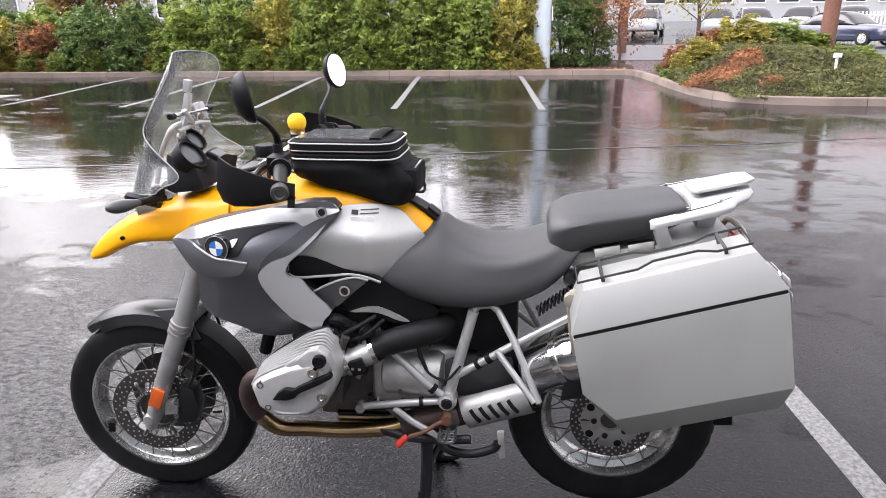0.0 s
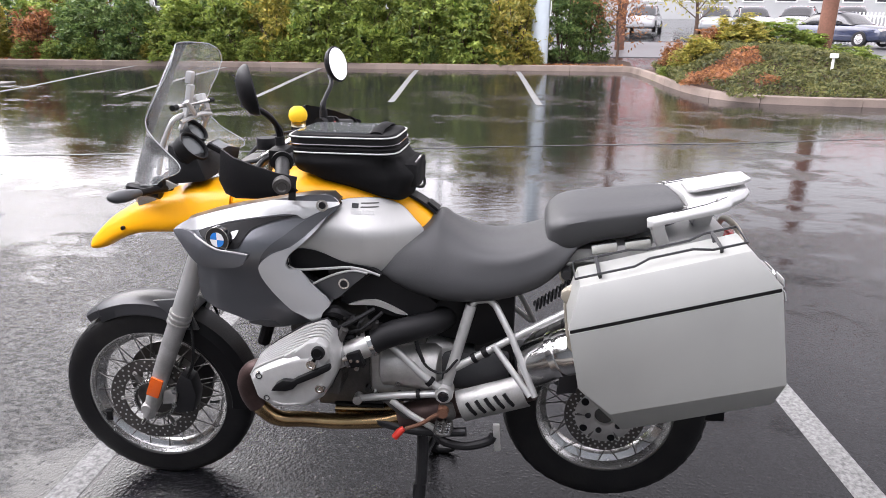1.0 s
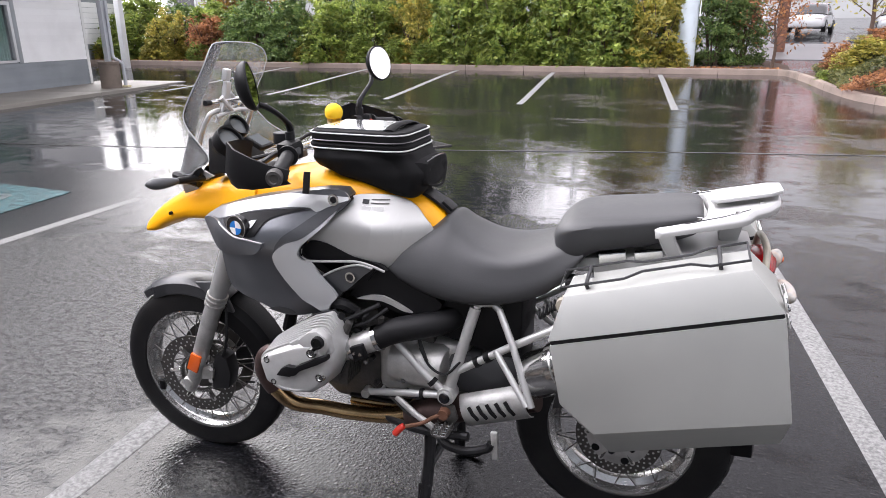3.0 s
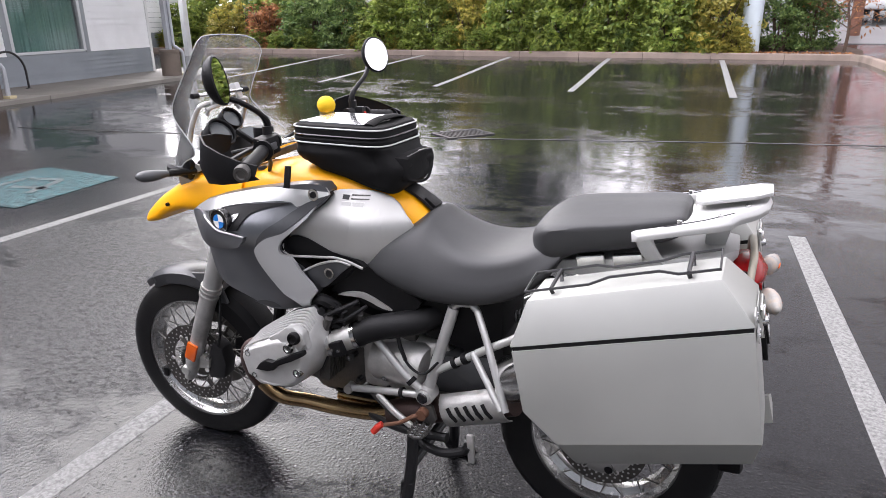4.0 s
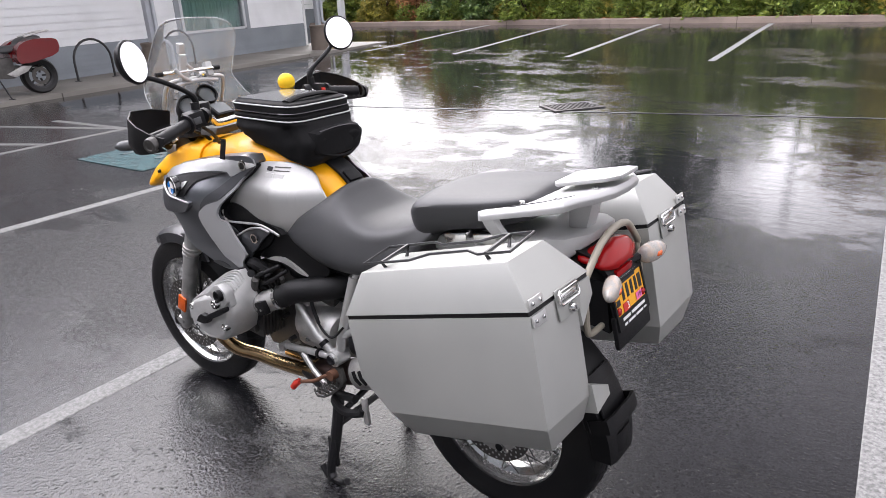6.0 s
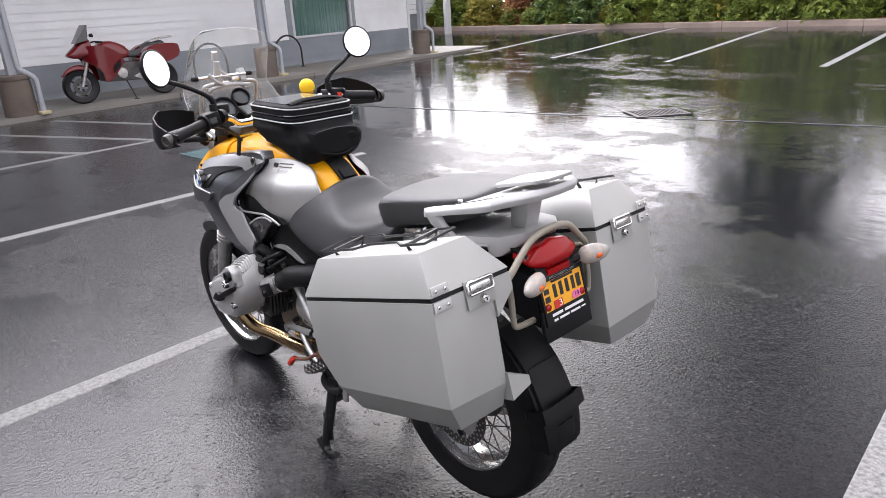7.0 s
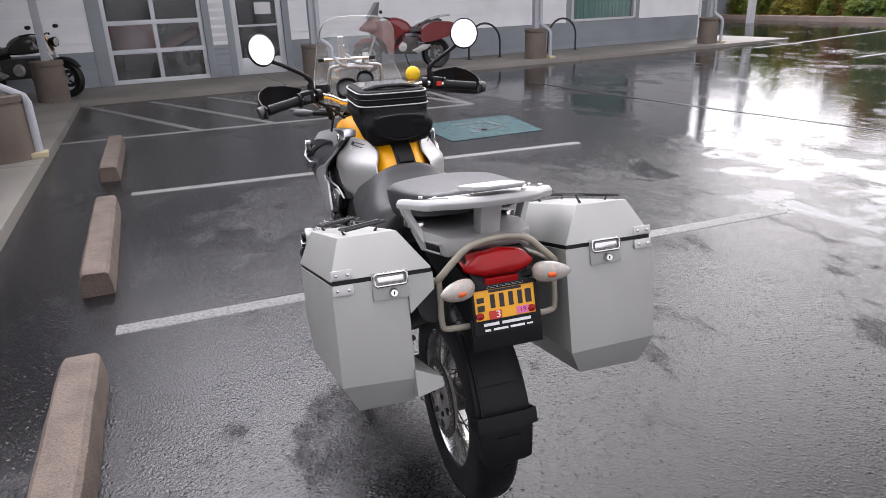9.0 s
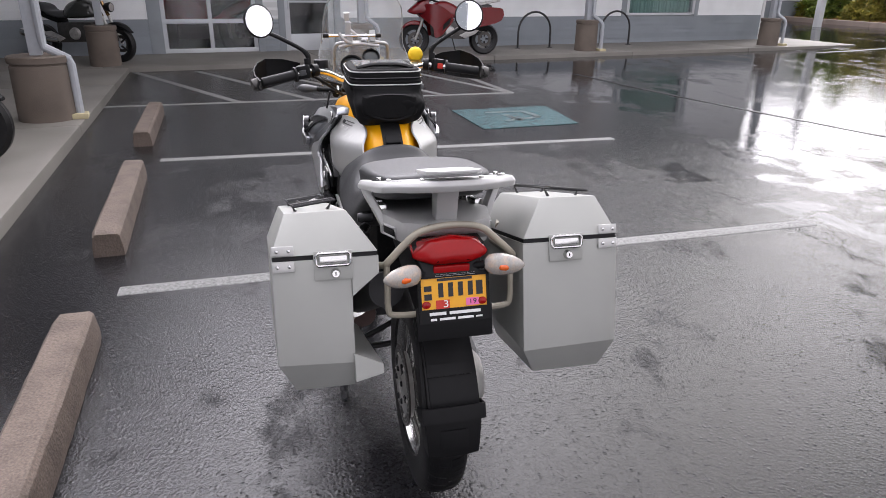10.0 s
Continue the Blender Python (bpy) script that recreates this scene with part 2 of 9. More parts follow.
M_UTILITY = mat("utility_pole_wood", (0.16, 0.075, 0.05), 0.9, grain=0.35, grain_scale=18, stain=0.5, stain_scale=1.5, bump=0.7, bump_scale=25)
M_CREAM = mat("yellowed_concrete", (0.55, 0.48, 0.30), 0.8, grain=0.2, bump=0.4)
M_IRON = mat("cast_iron", (0.035, 0.033, 0.032), 0.4, metal=0.3, grain=0.3, bump=0.5)


def leaf_mat(name, c1, c2, rough=0.45):
    m = bpy.data.materials.new(name)
    m.use_nodes = True
    nt = m.node_tree
    b = nt.nodes["Principled BSDF"]
    geo = nt.nodes.new("ShaderNodeNewGeometry")
    cr = nt.nodes.new("ShaderNodeValToRGB")
    cr.color_ramp.elements[0].color = (*c1, 1)
    cr.color_ramp.elements[1].color = (*c2, 1)
    nt.links.new(geo.outputs["Random Per Island"], cr.inputs[0])
    co = nt.nodes.new("ShaderNodeTexCoord")
    n = nt.nodes.new("ShaderNodeTexNoise")
    n.inputs["Scale"].default_value = 1.6
    nt.links.new(co.outputs["Object"], n.inputs["Vector"])
    mr = nt.nodes.new("ShaderNodeMapRange")
    mr.inputs[1].default_value, mr.inputs[2].default_value, mr.inputs[3].default_value, mr.inputs[4].default_value = 0.3, 0.7, 0.65, 1.45
    nt.links.new(n.outputs["Fac"], mr.inputs[0])
    hs = nt.nodes.new("ShaderNodeHueSaturation")
    nt.links.new(cr.outputs[0], hs.inputs["Color"])
    nt.links.new(mr.outputs[0], hs.inputs["Value"])
    nt.links.new(hs.outputs[0], b.inputs["Base Color"])
    b.inputs["Roughness"].default_value = rough
    tr = nt.nodes.new("ShaderNodeBsdfTranslucent")
    nt.links.new(hs.outputs[0], tr.inputs["Color"])
    ms = nt.nodes.new("ShaderNodeMixShader")
    ms.inputs[0].default_value = 0.45
    nt.links.new(b.outputs[0], ms.inputs[1])
    nt.links.new(tr.outputs[0], ms.inputs[2])
    nt.links.new(ms.outputs[0], nt.nodes["Material Output"].inputs["Surface"])
    return m


M_LEAF_A = leaf_mat("laurel_leaves", (0.09, 0.15, 0.03), (0.32, 0.375, 0.08))
M_LEAF_B = leaf_mat("dark_green_leaves", (0.05, 0.10, 0.03), (0.19, 0.26, 0.075))
M_LEAF_C = leaf_mat("yellow_green_leaves", (0.15, 0.17, 0.035), (0.46, 0.38, 0.08))
M_LEAF_D = leaf_mat("rusty_leaves", (0.17, 0.075, 0.04), (0.42, 0.20, 0.085), 0.7)
M_LEAF_E = leaf_mat("juniper_leaves", (0.055, 0.07, 0.026), (0.19, 0.185, 0.065), 0.6)
M_LEAF_F = leaf_mat("fir_needles", (0.012, 0.028, 0.014), (0.035, 0.06, 0.03), 0.7)
M_LEAF_G = leaf_mat("autumn_leaves", (0.12, 0.075, 0.02), (0.30, 0.19, 0.05), 0.7)


def glass_mat(name, tint=(1, 1, 1), rough=0.0, ior=1.45):
    m = bpy.data.materials.new(name)
    m.use_nodes = True
    b = m.node_tree.nodes["Principled BSDF"]
    b.inputs["Base Color"].default_value = (*tint, 1)
    b.inputs["Transmission Weight"].default_value = 1.0
    b.inputs["Roughness"].default_value = rough
    b.inputs["IOR"].default_value = ior
    return m


def film_mat(name, haze=0.05, tint=(0.96, 0.97, 0.97)):
    """Thin clear plastic: sees straight through, with a gloss that grows at a slant and a faint haze."""
    m = bpy.data.materials.new(name)
    m.use_nodes = True
    nt = m.node_tree
    nt.nodes.remove(nt.nodes["Principled BSDF"])
    clear = nt.nodes.new("ShaderNodeBsdfTransparent")
    clear.inputs[0].default_value = (*tint, 1)
    dust = nt.nodes.new("ShaderNodeBsdfDiffuse")
    dust.inputs[0].default_value = (0.85, 0.87, 0.88, 1)
    gloss = nt.nodes.new("ShaderNodeBsdfGlossy")
    gloss.inputs["Roughness"].default_value = 0.15
    fr = nt.nodes.new("ShaderNodeFresnel")
    fr.inputs[0].default_value = 1.12
    a = nt.nodes.new("ShaderNodeMixShader")
    co = nt.nodes.new("ShaderNodeTexCoord")
    n = nt.nodes.new("ShaderNodeTexNoise")
    n.inputs["Scale"].default_value = 9
    nt.links.new(co.outputs["Object"], n.inputs["Vector"])
    mr = nt.nodes.new("ShaderNodeMapRange")
    mr.inputs[1].default_value, mr.inputs[2].default_value, mr.inputs[3].default_value, mr.inputs[4].default_value = 0.3, 0.7, haze * 0.5, haze * 1.5
    nt.links.new(n.outputs["Fac"], mr.inputs[0])
    nt.links.new(mr.outputs[0], a.inputs[0])
    nt.links.new(clear.outputs[0], a.inputs[1])
    nt.links.new(dust.outputs[0], a.inputs[2])
    b = nt.nodes.new("ShaderNodeMixShader")
    nt.links.new(fr.outputs[0], b.inputs[0])
    nt.links.new(a.outputs[0], b.inputs[1])
    nt.links.new(gloss.outputs[0], b.inputs[2])
    nt.links.new(b.outputs[0], nt.nodes["Material Output"].inputs["Surface"])
    return m


M_GLASS = glass_mat("window_glass", (0.9, 0.95, 0.95))


# ---- mesh helpers ----
class Mesh:
    """Collects vertices and faces of one part."""

    def __init__(self):
        self.v, self.f = [], []

    def add(self, verts, faces):
        k = len(self.v)
        self.v += [tuple(p) for p in verts]
        self.f += [tuple(i + k for i in q) for q in faces]
        return self

    def box(self, lo, hi, m=None):
        (a, b, c), (d, e, f) = lo, hi
        vs = [(a, b, c), (d, b, c), (d, e, c), (a, e, c), (a, b, f), (d, b, f), (d, e, f), (a, e, f)]
        if m:
            vs = [m @ Vector(p) for p in vs]
        return self.add(vs, [(0, 3, 2, 1), (4, 5, 6, 7), (0, 1, 5, 4), (1, 2, 6, 5), (2, 3, 7, 6), (3, 0, 4, 7)])

    def rings(self, rings, caps=True, closed=False, loop=False):
        """Skin over rings of equally many points. loop: the last ring joins the first."""
        k, n = len(self.v), len(rings[0])
        for r in rings:
            self.v += [tuple(p) for p in r]
        m = len(rings)
        for i in range(m if loop else m - 1):
            j = (i + 1) % m
            for a in range(n if not closed else n - 1):
                b = (a + 1) % n
                self.f.append((k + i * n + a, k + i * n + b, k + j * n + b, k + j * n + a))
        if caps and not loop:
            self.f.append(tuple(k + a for a in reversed(range(n))))
            self.f.append(tuple(k + (m - 1) * n + a for a in range(n)))
        return self

    def tube(self, pts, r, n=8, loop=False, caps=True, squash=1.0):
        pts = [Vector(p) for p in pts]
        rad = r if isinstance(r, (list, tuple)) else [r] * len(pts)
        rings, up = [], None
        for i, p in enumerate(pts):
            if loop:
                d = pts[(i + 1) % len(pts)] - pts[i - 1]
            else:
                d = pts[min(i + 1, len(pts) - 1)] - pts[max(i - 1, 0)]
            d.normalize()
            if up is None:
                up = Vector((0, 0, 1)) if abs(d.z) < 0.9 else Vector((1, 0, 0))
            side = d.cross(up).normalized()
            up = side.cross(d).normalized()
            rings.append([p + (side * math.cos(6.28318 * a / n) + up * math.sin(6.28318 * a / n) * squash) * rad[i] for a in range(n)])
        return self.rings(rings, caps, loop=loop)

    def lathe(self, profile, n=24, m=None, caps=False, loop=False):
        """profile: (radius, along) pairs turned round the y axis, then moved by m."""
        rings = []
        for r, y in profile:
            ring = [Vector((r * math.cos(6.283185 * a / n), y, r * math.sin(6.283185 * a / n))) for a in range(n)]
            rings.append([m @ p for p in ring] if m else ring)
        return self.rings(rings, caps, loop=loop)

    def prism(self, poly, y0, y1, plane="xz"):
        """A flat outline in the xz plane (or xy, yz), given thickness along the third axis."""
        put = {"xz": lambda p, h: (p[0], h, p[1]), "xy": lambda p, h: (p[0], p[1], h), "yz": lambda p, h: (h, p[0], p[1])}[plane]
        n = len(poly)
        return self.add([put(p, y0) for p in poly] + [put(p, y1) for p in poly],
                        [tuple(range(n)), tuple(range(2 * n - 1, n - 1, -1))] + [(i, i + n, (i + 1) % n + n, (i + 1) % n) for i in range(n)])

    def data(self, name, material, smooth=35.0, bevel=0.0, segments=2):
        me = bpy.data.meshes.new(name)
        me.from_pydata(self.v, [], self.f)
        bm = bmesh.new()
        bm.from_mesh(me)
        if bevel:
            bmesh.ops.remove_doubles(bm, verts=bm.verts, dist=1e-5)
            es = [e for e in bm.edges if len(e.link_faces) == 2 and e.calc_face_angle(0) > 0.5]
            bmesh.ops.bevel(bm, geom=es, offset=bevel, segments=segments, profile=0.6, affect='EDGES', clamp_overlap=True)
        bmesh.ops.recalc_face_normals(bm, faces=bm.faces)
        bm.to_mesh(me)
        bm.free()
        if smooth:
            me.shade_smooth()
            me.set_sharp_from_angle(angle=radians(smooth))
        me.materials.append(material)
        return me


def thing(name, label, category, group="", kind="", at=None):
    ob = new(name)
    ob.empty_display_size = 0.05
    if at is not None:
        ob.matrix_world = at
    return tagged(ob, label, category, group, kind)


def part(name, mesh, material, parent, label="", smooth=35.0, bevel=0.0, segments=2):
    ob = new(name, mesh.data(name, material, smooth, bevel, segments) if isinstance(mesh, Mesh) else mesh)
    ob.parent = parent
    if label:
        ob["label"] = label
    return ob


def solid(name, mesh, material, label, category, kind="", group="", smooth=35.0, bevel=0.0):
    return tagged(new(name, mesh.data(name, material, smooth, bevel)), label, category, group, kind)


def curve(points, steps=6):
    """A smooth line through the points (Catmull-Rom)."""
    p = [Vector(q) for q in points]
    p = [p[0] * 2 - p[1]] + p + [p[-1] * 2 - p[-2]]
    out = []
    for i in range(1, len(p) - 2):
        for s in range(steps):
            t = s / steps
            out.append(0.5 * (2 * p[i] + (p[i + 1] - p[i - 1]) * t + (2 * p[i - 1] - 5 * p[i] + 4 * p[i + 1] - p[i + 2]) * t * t
                              + (3 * p[i] - p[i - 1] - 3 * p[i + 1] + p[i + 2]) * t ** 3))
    return out + [p[-2]]


def wave(v, a, b):
    t = min(1.0, max(0.0, (v - a) / (b - a)))
    return t * t * (3 - 2 * t)


def ground_z(x, y):
    """The lot is level round the motorcycle and climbs towards the far kerb, and on beyond it."""
    return 0.26 * wave(y, 10.5, 20.5) + 0.060 * max(0.0, min(y, 62) - 21.5) + 0.03 * wave(-x, 6.5, 10.0) * (1 - wave(y, 10, 14))


# ---- ground ----
def grid_lines(spans):
    out = []
    for a, b, s in spans:
        n = max(1, round((b - a) / s))
        out += [a + (b - a) * i / n for i in range(n)]
    return out + [spans[-1][1]]


def build_ground():
    xs = grid_lines([(-400, -60, 60), (-60, -24, 6), (-24, 14, 0.8), (14, 60, 5), (60, 400, 60)])
    ys = grid_lines([(-300, -30, 60), (-30, -6, 4), (-6, 24, 0.8), (24, 60, 5), (60, 500, 60)])
    g = Mesh()
    g.v = [(x, y, ground_z(x, y)) for y in ys for x in xs]
    n = len(xs)
    g.f = [(j * n + i, j * n + i + 1, (j + 1) * n + i + 1, (j + 1) * n + i) for j in range(len(ys) - 1) for i in range(n - 1)]
    solid("ground", g, M_ASPHALT, "dark rain-wet asphalt of a car park with puddles", "ground", "structure", smooth=180)


build_ground()


def line_strip(name, a, b, width, material, label, kind="structure", group="parking lines"):
    a, b = Vector((*a, 0)), Vector((*b, 0))
    d = (b - a).normalized()
    s = Vector((-d.y, d.x, 0)) * width / 2
    n = max(1, round((b - a).length / 0.4))
    g = Mesh()
    rings = []
    for i in range(n + 1):
        p = a.lerp(b, i / n)
        rings.append([p + s + Vector((0, 0, ground_z(*(p + s).xy) + 0.0034)), p - s + Vector((0, 0, ground_z(*(p - s).xy) + 0.0034)),
                      p - s * 1.15 + Vector((0, 0, ground_z(*(p - s).xy) - 0.002)), p + s * 1.15 + Vector((0, 0, ground_z(*(p + s).xy) - 0.002))])
    g.rings(rings)
    return solid(name, g, material, label, "parking line", kind, group, smooth=0)


NEAR = "worn white paint line on wet asphalt"
for a, b, w, m_ in [((1.86, -1.35), (1.37, 3.54), 0.105, M_PAINT), ((-0.975, -1.31), (-1.275, 3.15), 0.105, M_PAINT),
                    ((-3.83, -1.56), (-4.03, 2.96), 0.10, M_PAINT), ((-6.75, -2.80), (-7.20, 2.86), 0.10, M_PAINT),
                    ((-10.0, -2.95), (-6.87, -1.05), 0.10, M_PAINT), ((-10.05, -1.95), (-6.9, -0.05), 0.10, M_PAINT),
                    ((-10.1, -1.0), (-6.98, 0.92), 0.10, M_PAINT), ((-10.2, 0.1), (-7.1, 1.81), 0.10, M_PAINT),
                    ((-8.78, 2.59), (-7.19, 2.84), 0.10, M_PAINT), ((-10.45, 1.3), (-7.19, 2.84), 0.10, M_PAINT)]:
    line_strip("parking_line", a, b, w, m_, NEAR)
for i in range(5):
    x0, x1 = -2.60 - 3.15 * i + 3.05, -3.65 - 3.2 * i + 3.35
    line_strip("parking_line", (x0, 12.25), (x1, 19.6), 0.13, M_PAINT, "thin white parking line running to the far kerb")

# accessible bay's painted square
g = Mesh()
q = [(-4.70, 1.72), (-4.86, 2.92), (-6.05, 2.95), (-5.90, 1.62)]
g.add([(x, y, 0.005) for x, y in q] + [(x, y, 0.001) for x, y in q], [(0, 1, 2, 3), (7, 6, 5, 4), (0, 4, 5, 1), (1, 5, 6, 2), (2, 6, 7, 3), (3, 7, 4, 0)])
solid("bay_marking", g, M_BLUE, "faded blue-green painted square on wet asphalt", "road marking", "structure", smooth=0)
g = Mesh()
for a, b in [((-5.1, 2.1), (-5.3, 2.6)), ((-5.3, 2.6), (-5.7, 2.5)), ((-5.7, 2.5), (-5.65, 2.0)), ((-5.1, 2.3), (-5.5, 2.2))]:
    d = (Vector(b) - Vector(a)).normalized()
    s = Vector((-d.y, d.x)) * 0.04
    a, b = Vector(a), Vector(b)
    vs = [a + s, a - s, b - s, b + s]
    g.add([(p.x, p.y, 0.0085) for p in vs] + [(p.x, p.y, 0.0052) for p in vs], [(0, 1, 2, 3), (7, 6, 5, 4), (0, 4, 5, 1), (1, 5, 6, 2), (2, 6, 7, 3), (3, 7, 4, 0)])
solid("bay_symbol", g, M_PAINT_FADED, "faded white symbol strokes on the blue square", "road marking", "structure", smooth=0)

# drain in the middle of the lot
dr = thing("drain_grate", "dark cast iron storm drain grate set in the asphalt", "drain", at=pose(-2.68, 6.7, 0.002, 0, 0, 55))
g = Mesh()
for lo, hi in [((-.36, -.26, 0), (.36, -.22, .012)), ((-.36, .22, 0), (.36, .26, .012)), ((-.36, -.22, 0), (-.32, .22, .012)), ((.32, -.22, 0), (.36, .22, .012))]:
    g.box(lo, hi)
part("frame", g, M_IRON, dr)
bar_me = Mesh().box((-0.011, -.22, 0.001), (0.011, .22, .010)).data("bar", M_IRON)
for i in range(13):
    part("bar", bar_me, None, dr).location = (-0.30 + 0.05 * i, 0, 0)


# ---- wheel stops ----
def wheel_stop_mesh():
    L, g = 1.82, Mesh()
    prof = [(-0.092, 0), (-0.092, 0.05), (-0.080, 0.132), (-0.062, 0.15), (0.062, 0.15), (0.080, 0.132), (0.092, 0.05), (0.092, 0)]
    rings = []
    n = 24
    for i in range(n + 1):
        x = -L / 2 + L * i / n
        k = 0.93 if i in (0, n) else 1.0
        rings.append([(x, p[0] * k + 0.004 * noise.noise((x * 9, p[0] * 30, 1)), p[1] * (k if p[1] > 0.01 else 1) + (0.004 * noise.noise((x * 8, p[0] * 40, 5)) if p[1] > 0.01 else 0)) for p in prof])
    return g.rings(rings)


stop_me = wheel_stop_mesh().data("wheel_stop", M_STOP, smooth=30)
for cx, cy, ang in [(0.44, -1.278, 5.3), (-2.40, -1.57, 6.3), (-5.32, -1.90, 5.5)]:
    ob = tagged(new("wheel_stop", stop_me), "worn brown-grey concrete wheel stop at a bay's end", "wheel stop", "wheel stops")
    ob.matrix_world = pose(cx, cy, ground_z(cx, cy), 0, 0, ang)

# ---- building beside the lot: its own frame, u along the wall, v out to the lot ----
BW = Matrix.Translation((-12.3, -2.9, 0)) @ Matrix(((-0.1838, 0.9830, 0, 0), (0.9830, 0.1838, 0, 0), (0, 0, 1, 0), (0, 0, 0, 1)))
# columns: u, v, z


def bw(g):
    g.v = [tuple(BW @ Vector(p)) for p in g.v]
    return g


WALK_Z = 0.11
U_END = 16.0
SIDE_TOP = 3.4


def slab(name, u0, u1, v0, v1):
    g = bw(Mesh().box((u0, v0, -0.2), (u1, v1, WALK_Z)))
    return solid(name, g, M_CONCRETE, "pale concrete walkway slab with a rounded edge", "pavement", "structure", bevel=0.02)


for i, (u0, u1) in enumerate([(-0.95, 2.9), (2.91, 6.4), (6.41, 9.9), (9.91, 13.4), (13.41, 17.2)]):
    slab("pavement", u0, u1, -0.4, 2.18)
slab("pavement", -9.0, -0.96, -0.4, 2.17)


def side_edge(v):
    """The side walkway runs slightly askew to the front."""
    return -0.62 - 0.0806 * (v - 2.97)


for v0, v1 in [(2.18, 4.2), (4.21, 7.2), (7.21, 10.4), (10.41, 14.0), (14.01, 18.0), (18.01, 21.5)]:
    g = bw(Mesh().prism([(-9.0, v0), (side_edge(v0), v0), (side_edge(v1), v1), (-9.0, v1)], -0.2, WALK_Z, "xy"))
    solid("pavement", g, M_CONCRETE, "pale concrete side walkway slab with a rounded edge", "pavement", "structure", bevel=0.02)

# walls: one core with openings, boards in front
OPEN = [(0.10, 1.94, WALK_Z, 2.45), (2.52, 3.58, WALK_Z, 2.2), (11.34, 13.40, 0.84, 2.1)]
WALL_TOP, GREY_TOP, WALL_L = 5.2, 0.76, -7.0


def wall_core():
    g = Mesh()
    us = sorted({WALL_L, U_END, *[o[0] for o in OPEN], *[o[1] for o in OPEN]})
    for a, b in zip(us, us[1:]):
        op = [o for o in OPEN if o[0] <= a and o[1] >= b]
        if not op:
            g.box((a, -0.2, 0), (b, 0, WALL_TOP))
        else:
            if op[0][2] > 0.2:
                g.box((a, -0.2, 0), (b, 0, op[0][2]))
            g.box((a, -0.2, op[0][3]), (b, 0, WALL_TOP))
    return bw(g)


wall_west = solid("wall_west", wall_core(), M_GREY_SIDING, "shop wall with white lap siding over a grey base", "wall", "structure", smooth=0)
rows = [(WALK_Z + 0.11 * i, WALK_Z + 0.11 * (i + 1), M_GREY_SIDING) for i in range(6)]
rows += [(GREY_TOP + 0.01 + 0.16 * i, GREY_TOP + 0.01 + 0.16 * (i + 1), M_WHITE_SIDING) for i in range(27)]
for z0, z1, m_ in rows:
    cuts = [(WALL_L, U_END)]
    for o in OPEN:
        if z1 > o[2] + 0.02 and z0 < o[3] - 0.02:
            m0, m1 = o[0] - 0.10, o[1] + 0.10
            if o[0] < 3:
                m0, m1 = (o[0] - 0.25, o[1] + 0.14) if o[0] < 1 else (o[0] - 0.14, o[1] + 0.14)
            cuts = [c for (a, b) in cuts for c in ((a, min(b, m0)), (max(a, m1), b)) if c[1] - c[0] > 0.02]
    for a, b in cuts:
        g = Mesh()
        vs = [(a, 0.002, z0), (b, 0.002, z0), (b, 0.024, z0), (a, 0.024, z0), (a, 0.002, z1), (b, 0.002, z1), (b, 0.007, z1), (a, 0.007, z1)]
        g.add(vs, [(0, 3, 2, 1), (4, 5, 6, 7), (0, 1, 5, 4), (1, 2, 6, 5), (2, 3, 7, 6), (3, 0, 4, 7)])
        part("board", bw(g), m_, wall_west, smooth=0)


def strip(name, u0, u1, z0, z1, v0, v1, m_, parent, label=""):
    return part(name, bw(Mesh().box((u0, v0, z0), (u1, v1, z1))), m_, parent, label, bevel=0.004)


# grey surrounds of garage door and entrance, white corner trim
for u0, u1, z0, z1 in [(-0.15, 0.10, WALK_Z, 2.6), (1.94, 2.08, WALK_Z, 2.6), (2.38, 2.52, WALK_Z, 2.35), (3.58, 3.72, WALK_Z, 2.35), (0.10, 1.94, 2.45, 2.6), (2.52, 3.58, 2.2, 2.35)]:
    strip("trim", u0, u1, z0, z1, -0.02, 0.03, M_GREY_TRIM, wall_west)
strip("trim", 15.93, 16.03, WALK_Z, WALL_TOP, -0.05, 0.035, M_TRIM_WHITE, wall_west)
strip("trim", 2.08, 2.38, 0.75, 2.6, -0.01, 0.018, M_TRIM_WHITE, wall_west)
strip("trim", 2.08, 2.38, WALK_Z, 0.745, -0.01, 0.018, M_GREY_TRIM, wall_west)
side = bw(Mesh().box((U_END - 0.2, -9.0, 0), (U_END, -0.2, WALL_TOP)))
solid("wall_north", side, M_GREY_SIDING, "grey side wall of the shop", "wall", "structure", smooth=0)

# garage door of glazed panels
gd = thing("garage_door", "white sectional garage door with large clear panes", "garage door", kind="structure")
gd.name = "door_1"
for z in (WALK_Z + 0.0, 0.68, 1.22, 1.76, 2.30):
    strip("rail", 0.10, 1.94, z, z + 0.085, -0.09, -0.04, M_ALU_FRAME, gd)
for u in (0.10, 0.98, 1.86):
    strip("stile", u, u + 0.08, WALK_Z + 0.085, 2.30, -0.088, -0.042, M_ALU_FRAME, gd)
for u0, u1 in ((0.18, 0.98), (1.06, 1.86)):
    for z0, z1 in ((0.195, 0.68), (0.765, 1.22), (1.305, 1.76), (1.845, 2.30)):
        p = strip("pane", u0, u1, z0, z1, -0.068, -0.062, M_GLASS, gd)
        p.visible_shadow = False
ed = thing("door_2", "white glazed shop entrance door with a dark pane", "door", kind="structure")
for lo, hi in [((2.52, WALK_Z), (2.64, 2.2)), ((3.46, WALK_Z), (3.58, 2.2))]:
    strip("stile", lo[0], hi[0], lo[1], hi[1], -0.09, -0.04, M_ALU_FRAME, ed)
